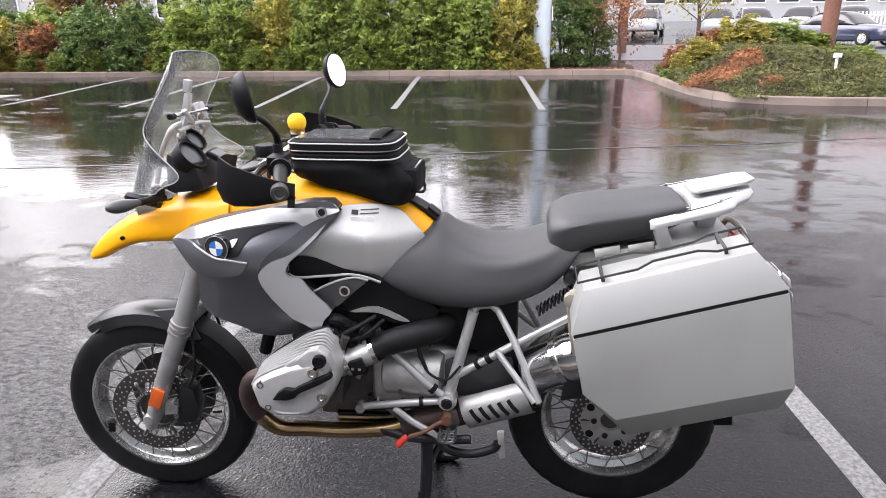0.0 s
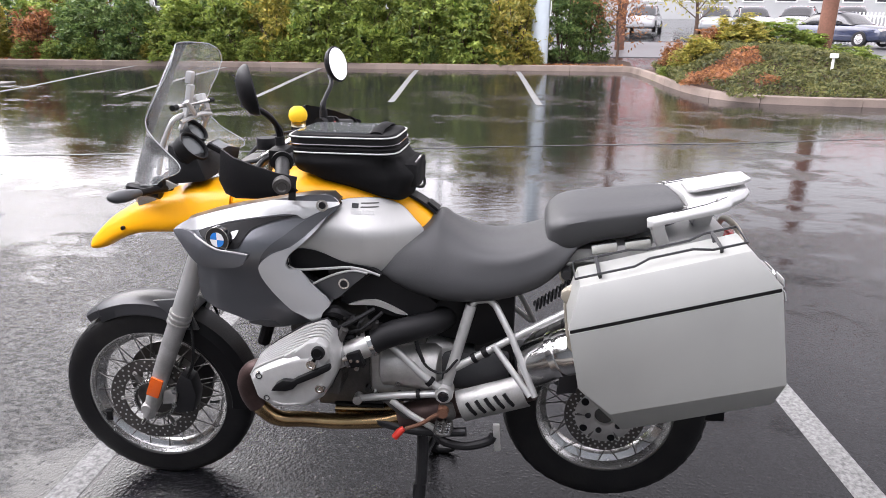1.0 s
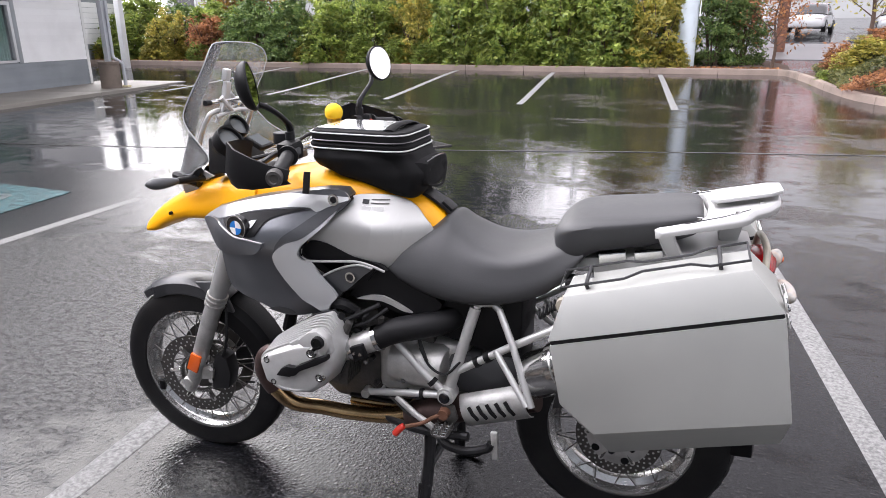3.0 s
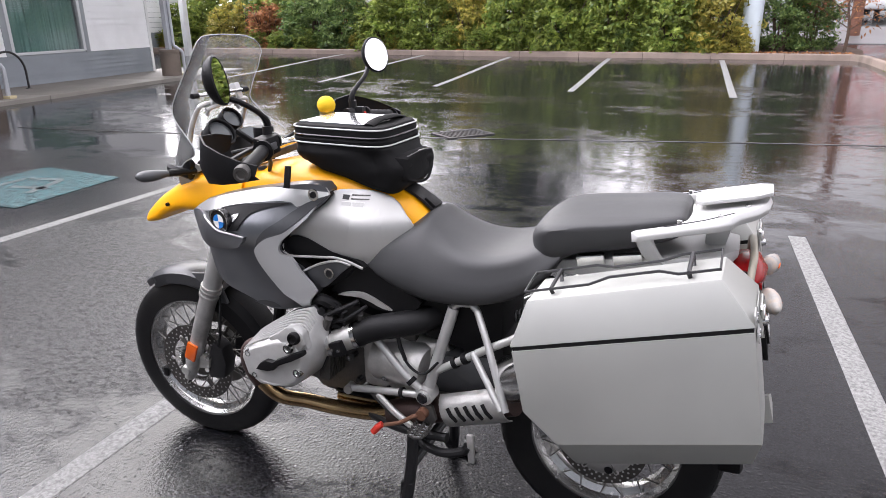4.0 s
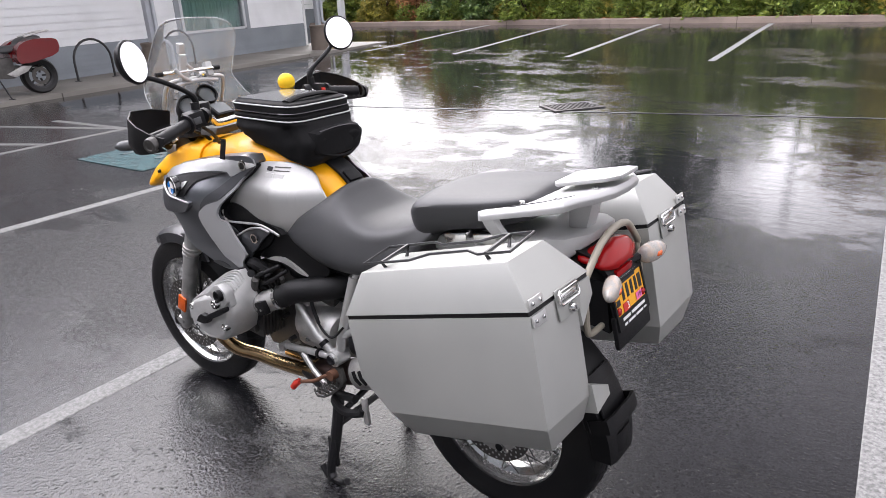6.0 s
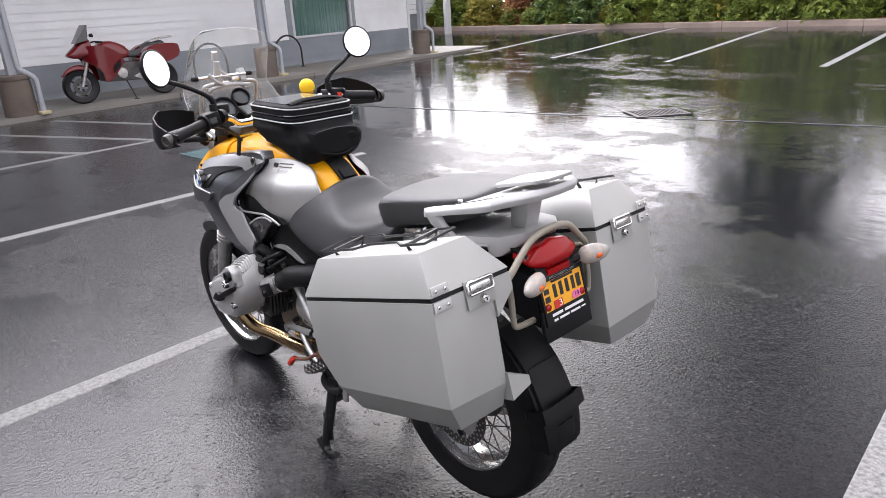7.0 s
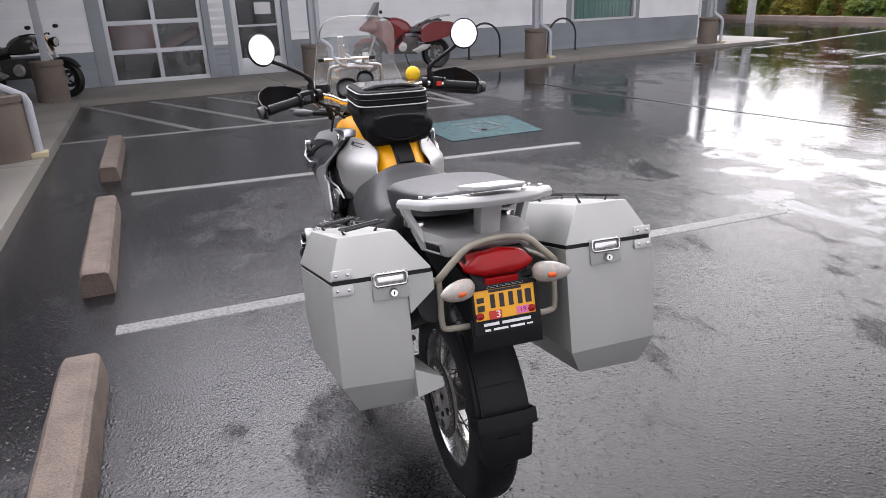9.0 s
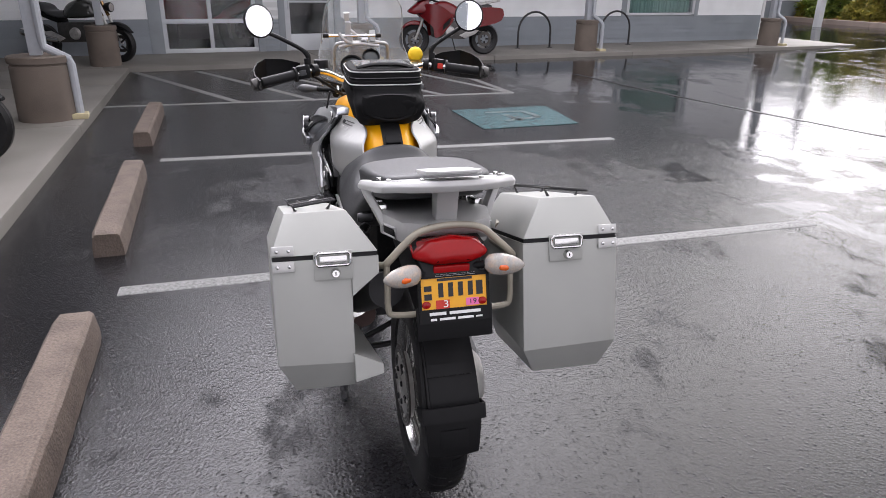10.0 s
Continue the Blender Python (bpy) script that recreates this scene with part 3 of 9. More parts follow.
strip("rail", 2.64, 3.46, WALK_Z, 0.45, -0.088, -0.042, M_ALU_FRAME, ed)
strip("rail", 2.64, 3.46, 2.08, 2.2, -0.088, -0.042, M_ALU_FRAME, ed)
strip("rail", 2.64, 3.46, 1.08, 1.12, -0.085, -0.045, M_ALU_FRAME, ed)
strip("pane", 2.64, 3.46, 0.45, 1.08, -0.068, -0.062, M_GLASS, ed).visible_shadow = False
strip("pane", 2.64, 3.46, 1.12, 2.08, -0.068, -0.062, M_GLASS, ed).visible_shadow = False
strip("sticker", 3.02, 3.36, 1.32, 1.55, -0.061, -0.058, M_TRIM_WHITE, ed, "plain white notice on the glass")
strip("door_handle", 2.60, 2.63, 0.95, 1.35, -0.04, 0.01, M_ALU_FRAME, ed)

win = thing("window_1", "white framed window with drawn green curtains", "window", kind="structure")
for u0, u1, z0, z1 in [(11.26, 11.34, 0.80, 2.18), (13.40, 13.48, 0.80, 2.18), (11.34, 13.40, 0.78, 0.84), (11.34, 13.40, 2.1, 2.18)]:
    strip("frame", u0, u1, z0, z1, -0.06, 0.035, M_ALU_FRAME, win)
for u0, u1, z0, z1 in [(11.10, 11.26, 0.76, 2.3), (13.48, 13.62, 0.76, 2.3)]:
    strip("casing", u0, u1, z0, z1, -0.01, 0.03, M_GREY_TRIM, win)
strip("pane", 11.34, 13.40, 0.84, 2.1, -0.045, -0.04, M_GLASS, win).visible_shadow = False
g = Mesh()
rr = []
for i in range(121):
    u = 11.36 + 2.02 * i / 120
    v = -0.14 + 0.02 * math.sin(i * 0.9) + 0.008 * math.sin(i * 2.3)
    rr.append([(u, v, 0.80), (u, v, 2.12), (u, v - 0.006, 2.12), (u, v - 0.006, 0.80)])
part("curtain", bw(g.rings(rr)), M_CURTAIN, win, "drawn dark green curtain in folds")
g = bw(Mesh().box((10.9, -0.5, 0.5), (13.9, -0.45, 2.4)))
solid("wall_inside", g, M_ROOM_SHADE, "room wall behind the window, coloured dark for shade", "wall", "structure", smooth=0)

# showroom behind the doors
g = Mesh()
for lo, hi in [((-1.2, -6, 0), (4.6, -5.9, 2.9)), ((-1.3, -6, 0), (-1.2, -0.2, 2.9)), ((4.6, -6, 0), (4.7, -0.2, 2.9))]:
    g.box(lo, hi)
solid("wall_showroom", bw(g), M_ROOM_SHADE, "showroom walls behind the glass, coloured dark for the dim room", "wall", "structure", smooth=0)
solid("floor", bw(Mesh().box((-1.3, -6, 0.0), (4.7, -0.2, 0.10))), mat("showroom_floor", (0.09, 0.09, 0.09), 0.35, grain=0.2, stain=0.3), "grey showroom floor", "floor", "structure", smooth=0)
solid("ceiling", bw(Mesh().box((-1.3, -6, 2.9), (4.7, -0.2, 2.98))), M_ROOM_SHADE, "showroom ceiling, coloured dark for the dim room", "ceiling", "structure", smooth=0)

# porch roof over the walk, on posts
solid("ceiling_porch", bw(Mesh().box((WALL_L, -0.2, WALL_TOP), (U_END + 0.8, 2.6, WALL_TOP + 0.10))), M_SOFFIT, "pale boarded porch soffit", "ceiling", "structure", smooth=0)
solid("ceiling_side_porch", bw(Mesh().box((-9.0, 2.61, SIDE_TOP), (-0.75, 8.5, SIDE_TOP + 0.10))), M_SOFFIT, "pale boarded soffit over the side walkway", "ceiling", "structure", smooth=0)
# unseen wall, added tall and long to keep low sky off the motorcycle
solid("wall_south", bw(Mesh().box((-4.4, 0.1, 0.0), (-4.2, 21.0, WALL_TOP))), M_GREY_SIDING, "unseen grey wall along the side walkway, added to block low sky", "wall", "structure", smooth=0)
solid("roof_side", bw(Mesh().box((-9.0, 2.76, SIDE_TOP + 0.11), (-0.62, 8.6, SIDE_TOP + 0.4))), M_ROOF, "dark roof over the side walkway", "roof", "structure", smooth=0)
g = Mesh()
g.add([(WALL_L, 2.75, 5.28), (U_END + 0.9, 2.75, 5.28), (U_END + 0.9, 2.75, 5.5), (WALL_L, 2.75, 5.5), (WALL_L, -6, 7.6), (U_END + 0.9, -6, 7.6), (WALL_L, -6, 5.31), (U_END + 0.9, -6, 5.31)],
      [(0, 1, 2, 3), (3, 2, 5, 4), (4, 5, 7, 6), (0, 3, 4, 6), (1, 7, 5, 2), (0, 6, 7, 1)])
solid("roof", bw(g), M_ROOF, "dark low-pitched shop roof over the porch", "roof", "structure", smooth=0)
g = Mesh()
g.box((WALL_L, 2.6, WALL_TOP), (U_END + 0.8, 2.74, WALL_TOP + 0.3))
g.box((-0.75, 2.76, SIDE_TOP), (-0.61, 8.5, SIDE_TOP + 0.3))
solid("fascia", bw(g), M_TRIM_WHITE, "white fascia board along the porch roof", "trim", "structure", smooth=0)


def porch_post(u, v, tall=5.2, label="grey porch post on a round concrete plinth with a downpipe", pipe_u=0.17, pipe_v=0.22, r=0.25):
    t = thing("porch_post", label, "post", "porch posts", at=BW @ Matrix.Translation((u, v, WALK_Z)))
    z0 = 0
    h = 0.66
    pl = Mesh().lathe([(0.001, 0), (r, 0), (r * 1.0, 0.02), (r * 0.97, h - 0.1), (r * 0.93, h - 0.095), (r * 0.93, h - 0.075), (r * 1.0, h - 0.07), (r * 1.02, h - 0.012), (r * 0.97, h), (0.001, h)], 28, pose(0, 0, 0, 90, 0, 0))
    part("plinth", pl, M_PLINTH, t, "rough round aggregate concrete plinth", bevel=0)
    part("column", Mesh().box((-0.06, -0.06, h), (0.06, 0.06, tall - WALK_Z)), M_POST, t, bevel=0.008)
    if pipe_u:
        pts = [(0.085, 0.09, tall - 0.2), (0.085, 0.09, h + 0.14), (0.09, 0.10, h + 0.09), (pipe_u + 0.07, pipe_v - 0.02, h - 0.04), (pipe_u + 0.09, pipe_v, h - 0.1), (pipe_u + 0.09, pipe_v, 0.03)]
        part("downpipe", Mesh().tube(pts, 0.042, 10), M_POST, t, "pale grey rain downpipe with an offset bend")
        part("splash_block", Mesh().box((pipe_u + 0.01, pipe_v - 0.07, 0), (pipe_u + 0.17, pipe_v + 0.11, 0.055)), M_CREAM, t, "small yellowed concrete splash block", bevel=0.012)
    return t


for u, v in [(3.62, 1.92), (9.0, 1.62), (14.6, 1.62)]:
    porch_post(u, v)
porch_post(-0.92, 1.75, label="grey porch post on a round concrete plinth beside a black motorcycle", pipe_u=None)
porch_post(-1.29, 6.72, label="grey porch post on a wide concrete plinth with a downpipe", pipe_u=0.22, pipe_v=0.05, r=0.285)


def hoop(u, v, w=0.86, h=0.80):
    t = thing("bike_rack", "black steel hoop bicycle rack on the walkway", "bike rack", "bike racks", at=BW @ Matrix.Translation((u, v, WALK_Z)))
    pts = [(0, 0, 0.0), (0, 0, h - w / 2)] + [(w / 2 - w / 2 * math.cos(a * math.pi / 12), 0, h - w / 2 + w / 2 * math.sin(a * math.pi / 12)) for a in range(1, 12)] + [(w, 0, h - w / 2), (w, 0, 0.0)]
    part("hoop", Mesh().tube(pts, 0.024, 10), M_BLACK_STEEL, t)
    for x in (0, w):
        part("foot_plate", Mesh().lathe([(0.001, 0), (0.07, 0), (0.07, 0.01), (0.001, 0.01)], 16, pose(x, 0, 0, 90, 0, 0)), M_BLACK_STEEL, t)


hoop(7.72, 0.75)
hoop(10.15, 0.55)

# recessed wing beyond the corner, white fence post
g = bw(Mesh().box((U_END, -6.0, 0.0), (26, -5.8, 3.2)))
wing = solid("wall_wing", g, M_GREY_SIDING, "recessed wing wall with grey and white siding", "wall", "structure", smooth=0)
for i in range(8):
    part("board", bw(Mesh().box((U_END, -5.8, 1.0 + 0.2 * i), (26, -5.775, 1.19 + 0.2 * i))), M_WHITE_SIDING, wing, smooth=0)


# ---- tar joint across the lot ----
rj = random.Random(3)
jp = curve([(-9.0, 4.6, 0), (-5.5, 5.5, 0), (-2.3, 6.45, 0), (0.84, 7.41, 0), (3.22, 8.05, 0), (5.54, 8.9, 0), (9.5, 10.2, 0)], 26)
g = Mesh()
g.rings([[(p.x, p.y - w0, ground_z(p.x, p.y) + 0.0035), (p.x, p.y + w1, ground_z(p.x, p.y) + 0.0035), (p.x, p.y + w1, ground_z(p.x, p.y) - 0.02), (p.x, p.y - w0, ground_z(p.x, p.y) - 0.02)] for p in jp for w0, w1 in ((0.012 + 0.03 * rj.random(), 0.012 + 0.03 * rj.random()),)])
solid("tar_joint", g, mat("old_tar", (0.012, 0.012, 0.013), 0.45, grain=0.3, bump=0.6, bump_scale=60), "ragged dark tar joint across the wet lot", "tar joint", "structure", smooth=0)


# ---- the silver and yellow touring motorcycle ----
M_YELLOW = mat("yellow_paint", (0.90, 0.41, 0.003), 0.38, coat=0.12, spec=0.35, grain=0.03, grain_scale=30, stain=0.08, stain_scale=6)
M_SILVER = mat("silver_paint", (0.50, 0.51, 0.51), 0.32, metal=0.55, coat=0.4, grain=0.04, grain_scale=900)
M_SILVER_LIGHT = mat("pale_silver_paint", (0.46, 0.46, 0.45), 0.42, metal=0.6, coat=0.08, grain=0.04, grain_scale=900)
M_SILVER_DARK = mat("sweep_silver_paint", (0.53, 0.54, 0.55), 0.36, metal=0.62, coat=0.1, grain=0.04, grain_scale=900)
M_FAIRING = mat("grey_metallic_paint", (0.175, 0.182, 0.196), 0.33, metal=0.8, coat=0.15, grain=0.05, grain_scale=900)
M_GRAPHITE = mat("graphite_paint", (0.085, 0.088, 0.094), 0.38, metal=0.4, coat=0.3, grain=0.06, grain_scale=900)
M_GUARD = mat("dark_satin_mudguard_plastic", (0.030, 0.031, 0.034), 0.36, spec=0.5, grain=0.08, grain_scale=300, bump=0.06, bump_scale=500)
M_MATT_GREY = mat("matt_grey_plastic", (0.062, 0.064, 0.068), 0.5, grain=0.08, grain_scale=300, bump=0.08, bump_scale=500)
M_BLACK = mat("black_plastic", (0.006, 0.006, 0.0068), 0.5, spec=0.22, grain=0.15, grain_scale=200, bump=0.12, bump_scale=700)
M_RUBBER = mat("black_rubber", (0.008, 0.008, 0.009), 0.55, spec=0.3, grain=0.2, grain_scale=100, bump=0.25, bump_scale=250)
M_TYRE = mat("tyre_rubber", (0.008, 0.008, 0.009), 0.45, spec=0.35, grain=0.25, grain_scale=60, stain=0.4, stain_scale=12, stain_color=(0.025, 0.024, 0.022), bump=0.15, bump_scale=200)
M_SEAT = mat("grey_seat_vinyl", (0.042, 0.043, 0.045), 0.52, grain=0.06, grain_scale=150, stain=0.15, stain_scale=6, bump=0.12, bump_scale=600)
M_BOX = mat("silver_powder_coat", (0.37, 0.375, 0.355), 0.42, metal=0.25, grain=0.05, grain_scale=700, stain=0.12, stain_scale=5, bump=0.05, bump_scale=900)
M_RACK = mat("pale_cast_alloy", (0.47, 0.47, 0.465), 0.42, metal=0.2, grain=0.05, grain_scale=500, stain=0.1, stain_scale=9)
M_ALLOY = mat("cast_alloy", (0.54, 0.535, 0.52), 0.38, metal=0.6, grain=0.12, grain_scale=200, stain=0.4, stain_scale=18, stain_color=(0.16, 0.15, 0.135), bump=0.25, bump_scale=350)
M_HEAD = mat("silver_head_paint", (0.52, 0.52, 0.51), 0.34, metal=0.35, grain=0.08, grain_scale=200, stain=0.25, stain_scale=25, stain_color=(0.30, 0.29, 0.28), bump=0.12, bump_scale=400)
M_ALLOY_DARK = mat("grimy_cast_alloy", (0.10, 0.096, 0.092), 0.5, metal=0.6, grain=0.25, grain_scale=120, stain=0.6, stain_scale=15, bump=0.4, bump_scale=200)
M_SPOKE = mat("dull_steel_spoke", (0.16, 0.155, 0.15), 0.35, metal=0.9, stain=0.2, stain_scale=30)
M_CHROME = mat("bright_steel", (0.66, 0.66, 0.65), 0.16, metal=1.0, stain=0.2, stain_scale=14, rough_var=0.08)
M_RIM = mat("polished_rim", (0.60, 0.60, 0.59), 0.24, metal=0.9, stain=0.25, stain_scale=12, rough_var=0.1)
M_FRAME = mat("silver_frame_paint", (0.52, 0.52, 0.51), 0.36, metal=0.5, stain=0.2, stain_scale=15)
M_BEIGE = mat("beige_powder_coat", (0.34, 0.31, 0.25), 0.45, metal=0.2, stain=0.25, stain_scale=12)
M_BRONZE = mat("heat_tinted_steel", (0.52, 0.37, 0.19), 0.22, metal=1.0, stain=0.6, stain_scale=9, stain_color=(0.16, 0.09, 0.06), rough_var=0.1)
M_BURNT = mat("burnt_pipe", (0.085, 0.055, 0.05), 0.5, metal=0.6, grain=0.2, stain=0.5, stain_scale=20, bump=0.2)
M_RUST = mat("rusty_lever", (0.16, 0.075, 0.045), 0.65, metal=0.3, grain=0.3, grain_scale=120, bump=0.4)
M_REDRUB = mat("red_rubber", (0.55, 0.035, 0.02), 0.5, grain=0.1)
M_DISC = mat("brake_disc_steel", (0.10, 0.094, 0.088), 0.40, metal=0.7, grain=0.15, grain_scale=80, stain=0.4, stain_scale=20)
M_STEEL_DARK = mat("dark_steel", (0.028, 0.028, 0.030), 0.4, metal=0.5, grain=0.15)
M_BAG = mat("black_nylon", (0.0045, 0.0045, 0.005), 0.82, spec=0.22, grain=0.25, grain_scale=400, bump=0.6, bump_scale=22)
M_MAPWIN = mat("clear_map_film", (0.10, 0.105, 0.11), 0.14, grain=0.1, coat=0.5)
M_PIPING = mat("grey_piping", (0.50, 0.50, 0.49), 0.5, grain=0.1)
M_LAMP_WHITE = mat("white_ribbed_lens", (0.38, 0.365, 0.34), 0.2, coat=0.5, grain=0.18, grain_scale=260, stain=0.35, stain_scale=70, stain_color=(0.75, 0.48, 0.30))
M_AMBER = mat("amber_lens", (0.80, 0.13, 0.015), 0.25, coat=0.5, grain=0.1, grain_scale=200)
M_REDLENS = mat("red_lens", (0.30, 0.0015, 0.0025), 0.26, spec=0.3, coat=0.12, grain=0.12, grain_scale=160, stain=0.35, stain_scale=20, stain_color=(0.25, 0.004, 0.006))
M_CLEARLENS = mat("clear_indicator_lens", (0.52, 0.51, 0.50), 0.12, metal=0.35, coat=0.8, grain=0.15, grain_scale=260, stain=0.3, stain_scale=60, stain_color=(0.66, 0.40, 0.26))
M_PLATE = mat("yellow_number_plate", (0.83, 0.40, 0.02), 0.4, grain=0.05, grain_scale=60)
M_PINK = mat("pink_sticker", (0.80, 0.16, 0.42), 0.4, grain=0.04)
M_WHITE = mat("white_print", (0.80, 0.80, 0.80), 0.45, grain=0.04)
M_BLUE_BADGE = mat("blue_enamel", (0.02, 0.20, 0.62), 0.2, coat=0.7, grain=0.03)
M_GLOSS_BLACK = mat("gloss_black", (0.01, 0.01, 0.012), 0.15, coat=0.6, grain=0.05)
M_LCD = mat("lcd_panel", (0.10, 0.11, 0.115), 0.2, grain=0.08, grain_scale=300)
M_YCAP = mat("yellow_cloth", (0.85, 0.55, 0.01), 0.7, grain=0.08, bump=0.3, bump_scale=400)
M_MIRROR = mat("mirror_glass", (0.92, 0.93, 0.94), 0.02, metal=1.0)
M_SHIELD = film_mat("clear_windscreen", 0.11)
M_POT = glass_mat("cloudy_pot", (0.8, 0.72, 0.55), 0.3)


def flip(me_obj):
    g = Mesh()
    g.v = [(x, -y, z) for x, y, z in me_obj.v]
    g.f = [tuple(reversed(f)) for f in me_obj.f]
    return g


def moved(me_obj, m):
    g = Mesh()
    g.v = [tuple(m @ Vector(p)) for p in me_obj.v]
    g.f = list(me_obj.f)
    return g


def hull(points, flat=0.03):
    bm = bmesh.new()
    for p in points:
        bm.verts.new(p)
    bmesh.ops.convex_hull(bm, input=bm.verts)
    bmesh.ops.dissolve_limit(bm, angle_limit=flat, verts=bm.verts, edges=bm.edges)
    bm.verts.index_update()
    g = Mesh()
    g.v = [tuple(v.co) for v in bm.verts]
    g.f = [tuple(v.index for v in f.verts) for f in bm.faces]
    bm.free()
    return g


def panel(outline, depth, thick=0.006, cell=0.02, rounded=2):
    """A shaped sheet: an outline in the xz plane, laid on the surface y = depth(x, z)."""
    if rounded:
        p = [Vector((x, z, 0)) for x, z in outline]
        pts = []
        for i in range(len(p)):
            a, b, c, d = p[i - 1], p[i], p[(i + 1) % len(p)], p[(i + 2) % len(p)]
            for s in range(rounded + 1):
                t = s / (rounded + 1)
                pts.append(b.lerp(c, t) + ((b - a).normalized() * (1 - t) - (d - c).normalized() * t) * t * (1 - t) * (c - b).length * 0.35)
        outline = [(q.x, q.y) for q in pts]
    bm = bmesh.new()
    f = bm.faces.new([bm.verts.new((x, 0, z)) for x, z in outline])
    f.normal_update()
    bmesh.ops.triangulate(bm, faces=[f])
    xs, zs = [q[0] for q in outline], [q[1] for q in outline]
    for axis, lo, hi in ((0, min(xs), max(xs)), (2, min(zs), max(zs))):
        k = lo + cell
        while k < hi:
            no = (1, 0, 0) if axis == 0 else (0, 0, 1)
            co = (k, 0, 0) if axis == 0 else (0, 0, k)
            bmesh.ops.bisect_plane(bm, geom=bm.verts[:] + bm.edges[:] + bm.faces[:], plane_co=co, plane_no=no, dist=1e-6)
            k += cell
    bm.verts.index_update()
    g = Mesh()
    n = len(bm.verts)
    g.v = [(v.co.x, depth(v.co.x, v.co.z), v.co.z) for v in bm.verts]
    g.v += [(v.co.x, depth(v.co.x, v.co.z) + thick, v.co.z) for v in bm.verts]
    for f in bm.faces:
        ids = [v.index for v in f.verts]
        g.f += [tuple(ids), tuple(i + n for i in reversed(ids))]
    for e in bm.edges:
        if len(e.link_faces) == 1:
            a, b = e.verts[0].index, e.verts[1].index
            g.f.append((a, b, b + n, a + n))
    bm.free()
    return g


def loft(sections, steps=4, around=3):
    """sections: rings of points, smoothed both ways."""
    fine = []
    for ring in sections:
        p = [Vector(q) for q in ring]
        out = []
        for i in range(len(p)):
            a, b, c, d = p[i - 1], p[i], p[(i + 1) % len(p)], p[(i + 2) % len(p)]
            for s in range(around):
                t = s / around
                out.append(0.5 * (2 * b + (c - a) * t + (2 * a - 5 * b + 4 * c - d) * t * t + (3 * b - a - 3 * c + d) * t ** 3))
        fine.append(out)
    cols = [curve([r[i] for r in fine], steps) for i in range(len(fine[0]))]
    return Mesh().rings([[c[k] for c in cols] for k in range(len(cols[0]))])


def body_ring(x, zb, zt, wb, wt, crown=0.0):
    h = zt - zb
    half = [(-wb * 0.80, zb), (-wb, zb + 0.22 * h), (-(wb * 0.62 + wt * 0.38), zb + 0.6 * h), (-wt, zb + 0.88 * h), (-wt * 0.55, zt - 0.02 * h + crown * 0.6)]
    ring = half + [(0, zt + crown)] + [(-y, z) for y, z in reversed(half)] + [(0, zb)]
    return [(x, y, z) for y, z in ring]


YAW = Matrix.Translation((0.75, 0, 0)) @ pose(0, 0, 0, 0, 0, 1.2) @ Matrix.Translation((-0.75, 0, 0))
MOTO = thing("motorcycle", "silver and yellow adventure touring motorcycle on its centre stand", "motorcycle", at=YAW)
P = lambda name, g, m_, label="", parent=None, **k: part(name, g, m_, parent or MOTO, label, **k)
STEER_AT = Vector((-0.40, 0, 1.05))
STEER = Matrix.Translation(STEER_AT) @ Matrix.Rotation(radians(3.8), 4, Vector((0.40, 0, 0.92)).normalized()) @ Matrix.Translation(-STEER_AT)


# wheels
tooth_me = Mesh().box((-0.005, -0.003, -0.0022), (0.005, 0.003, 0.0022)).data("sensor_tooth", M_RIM)


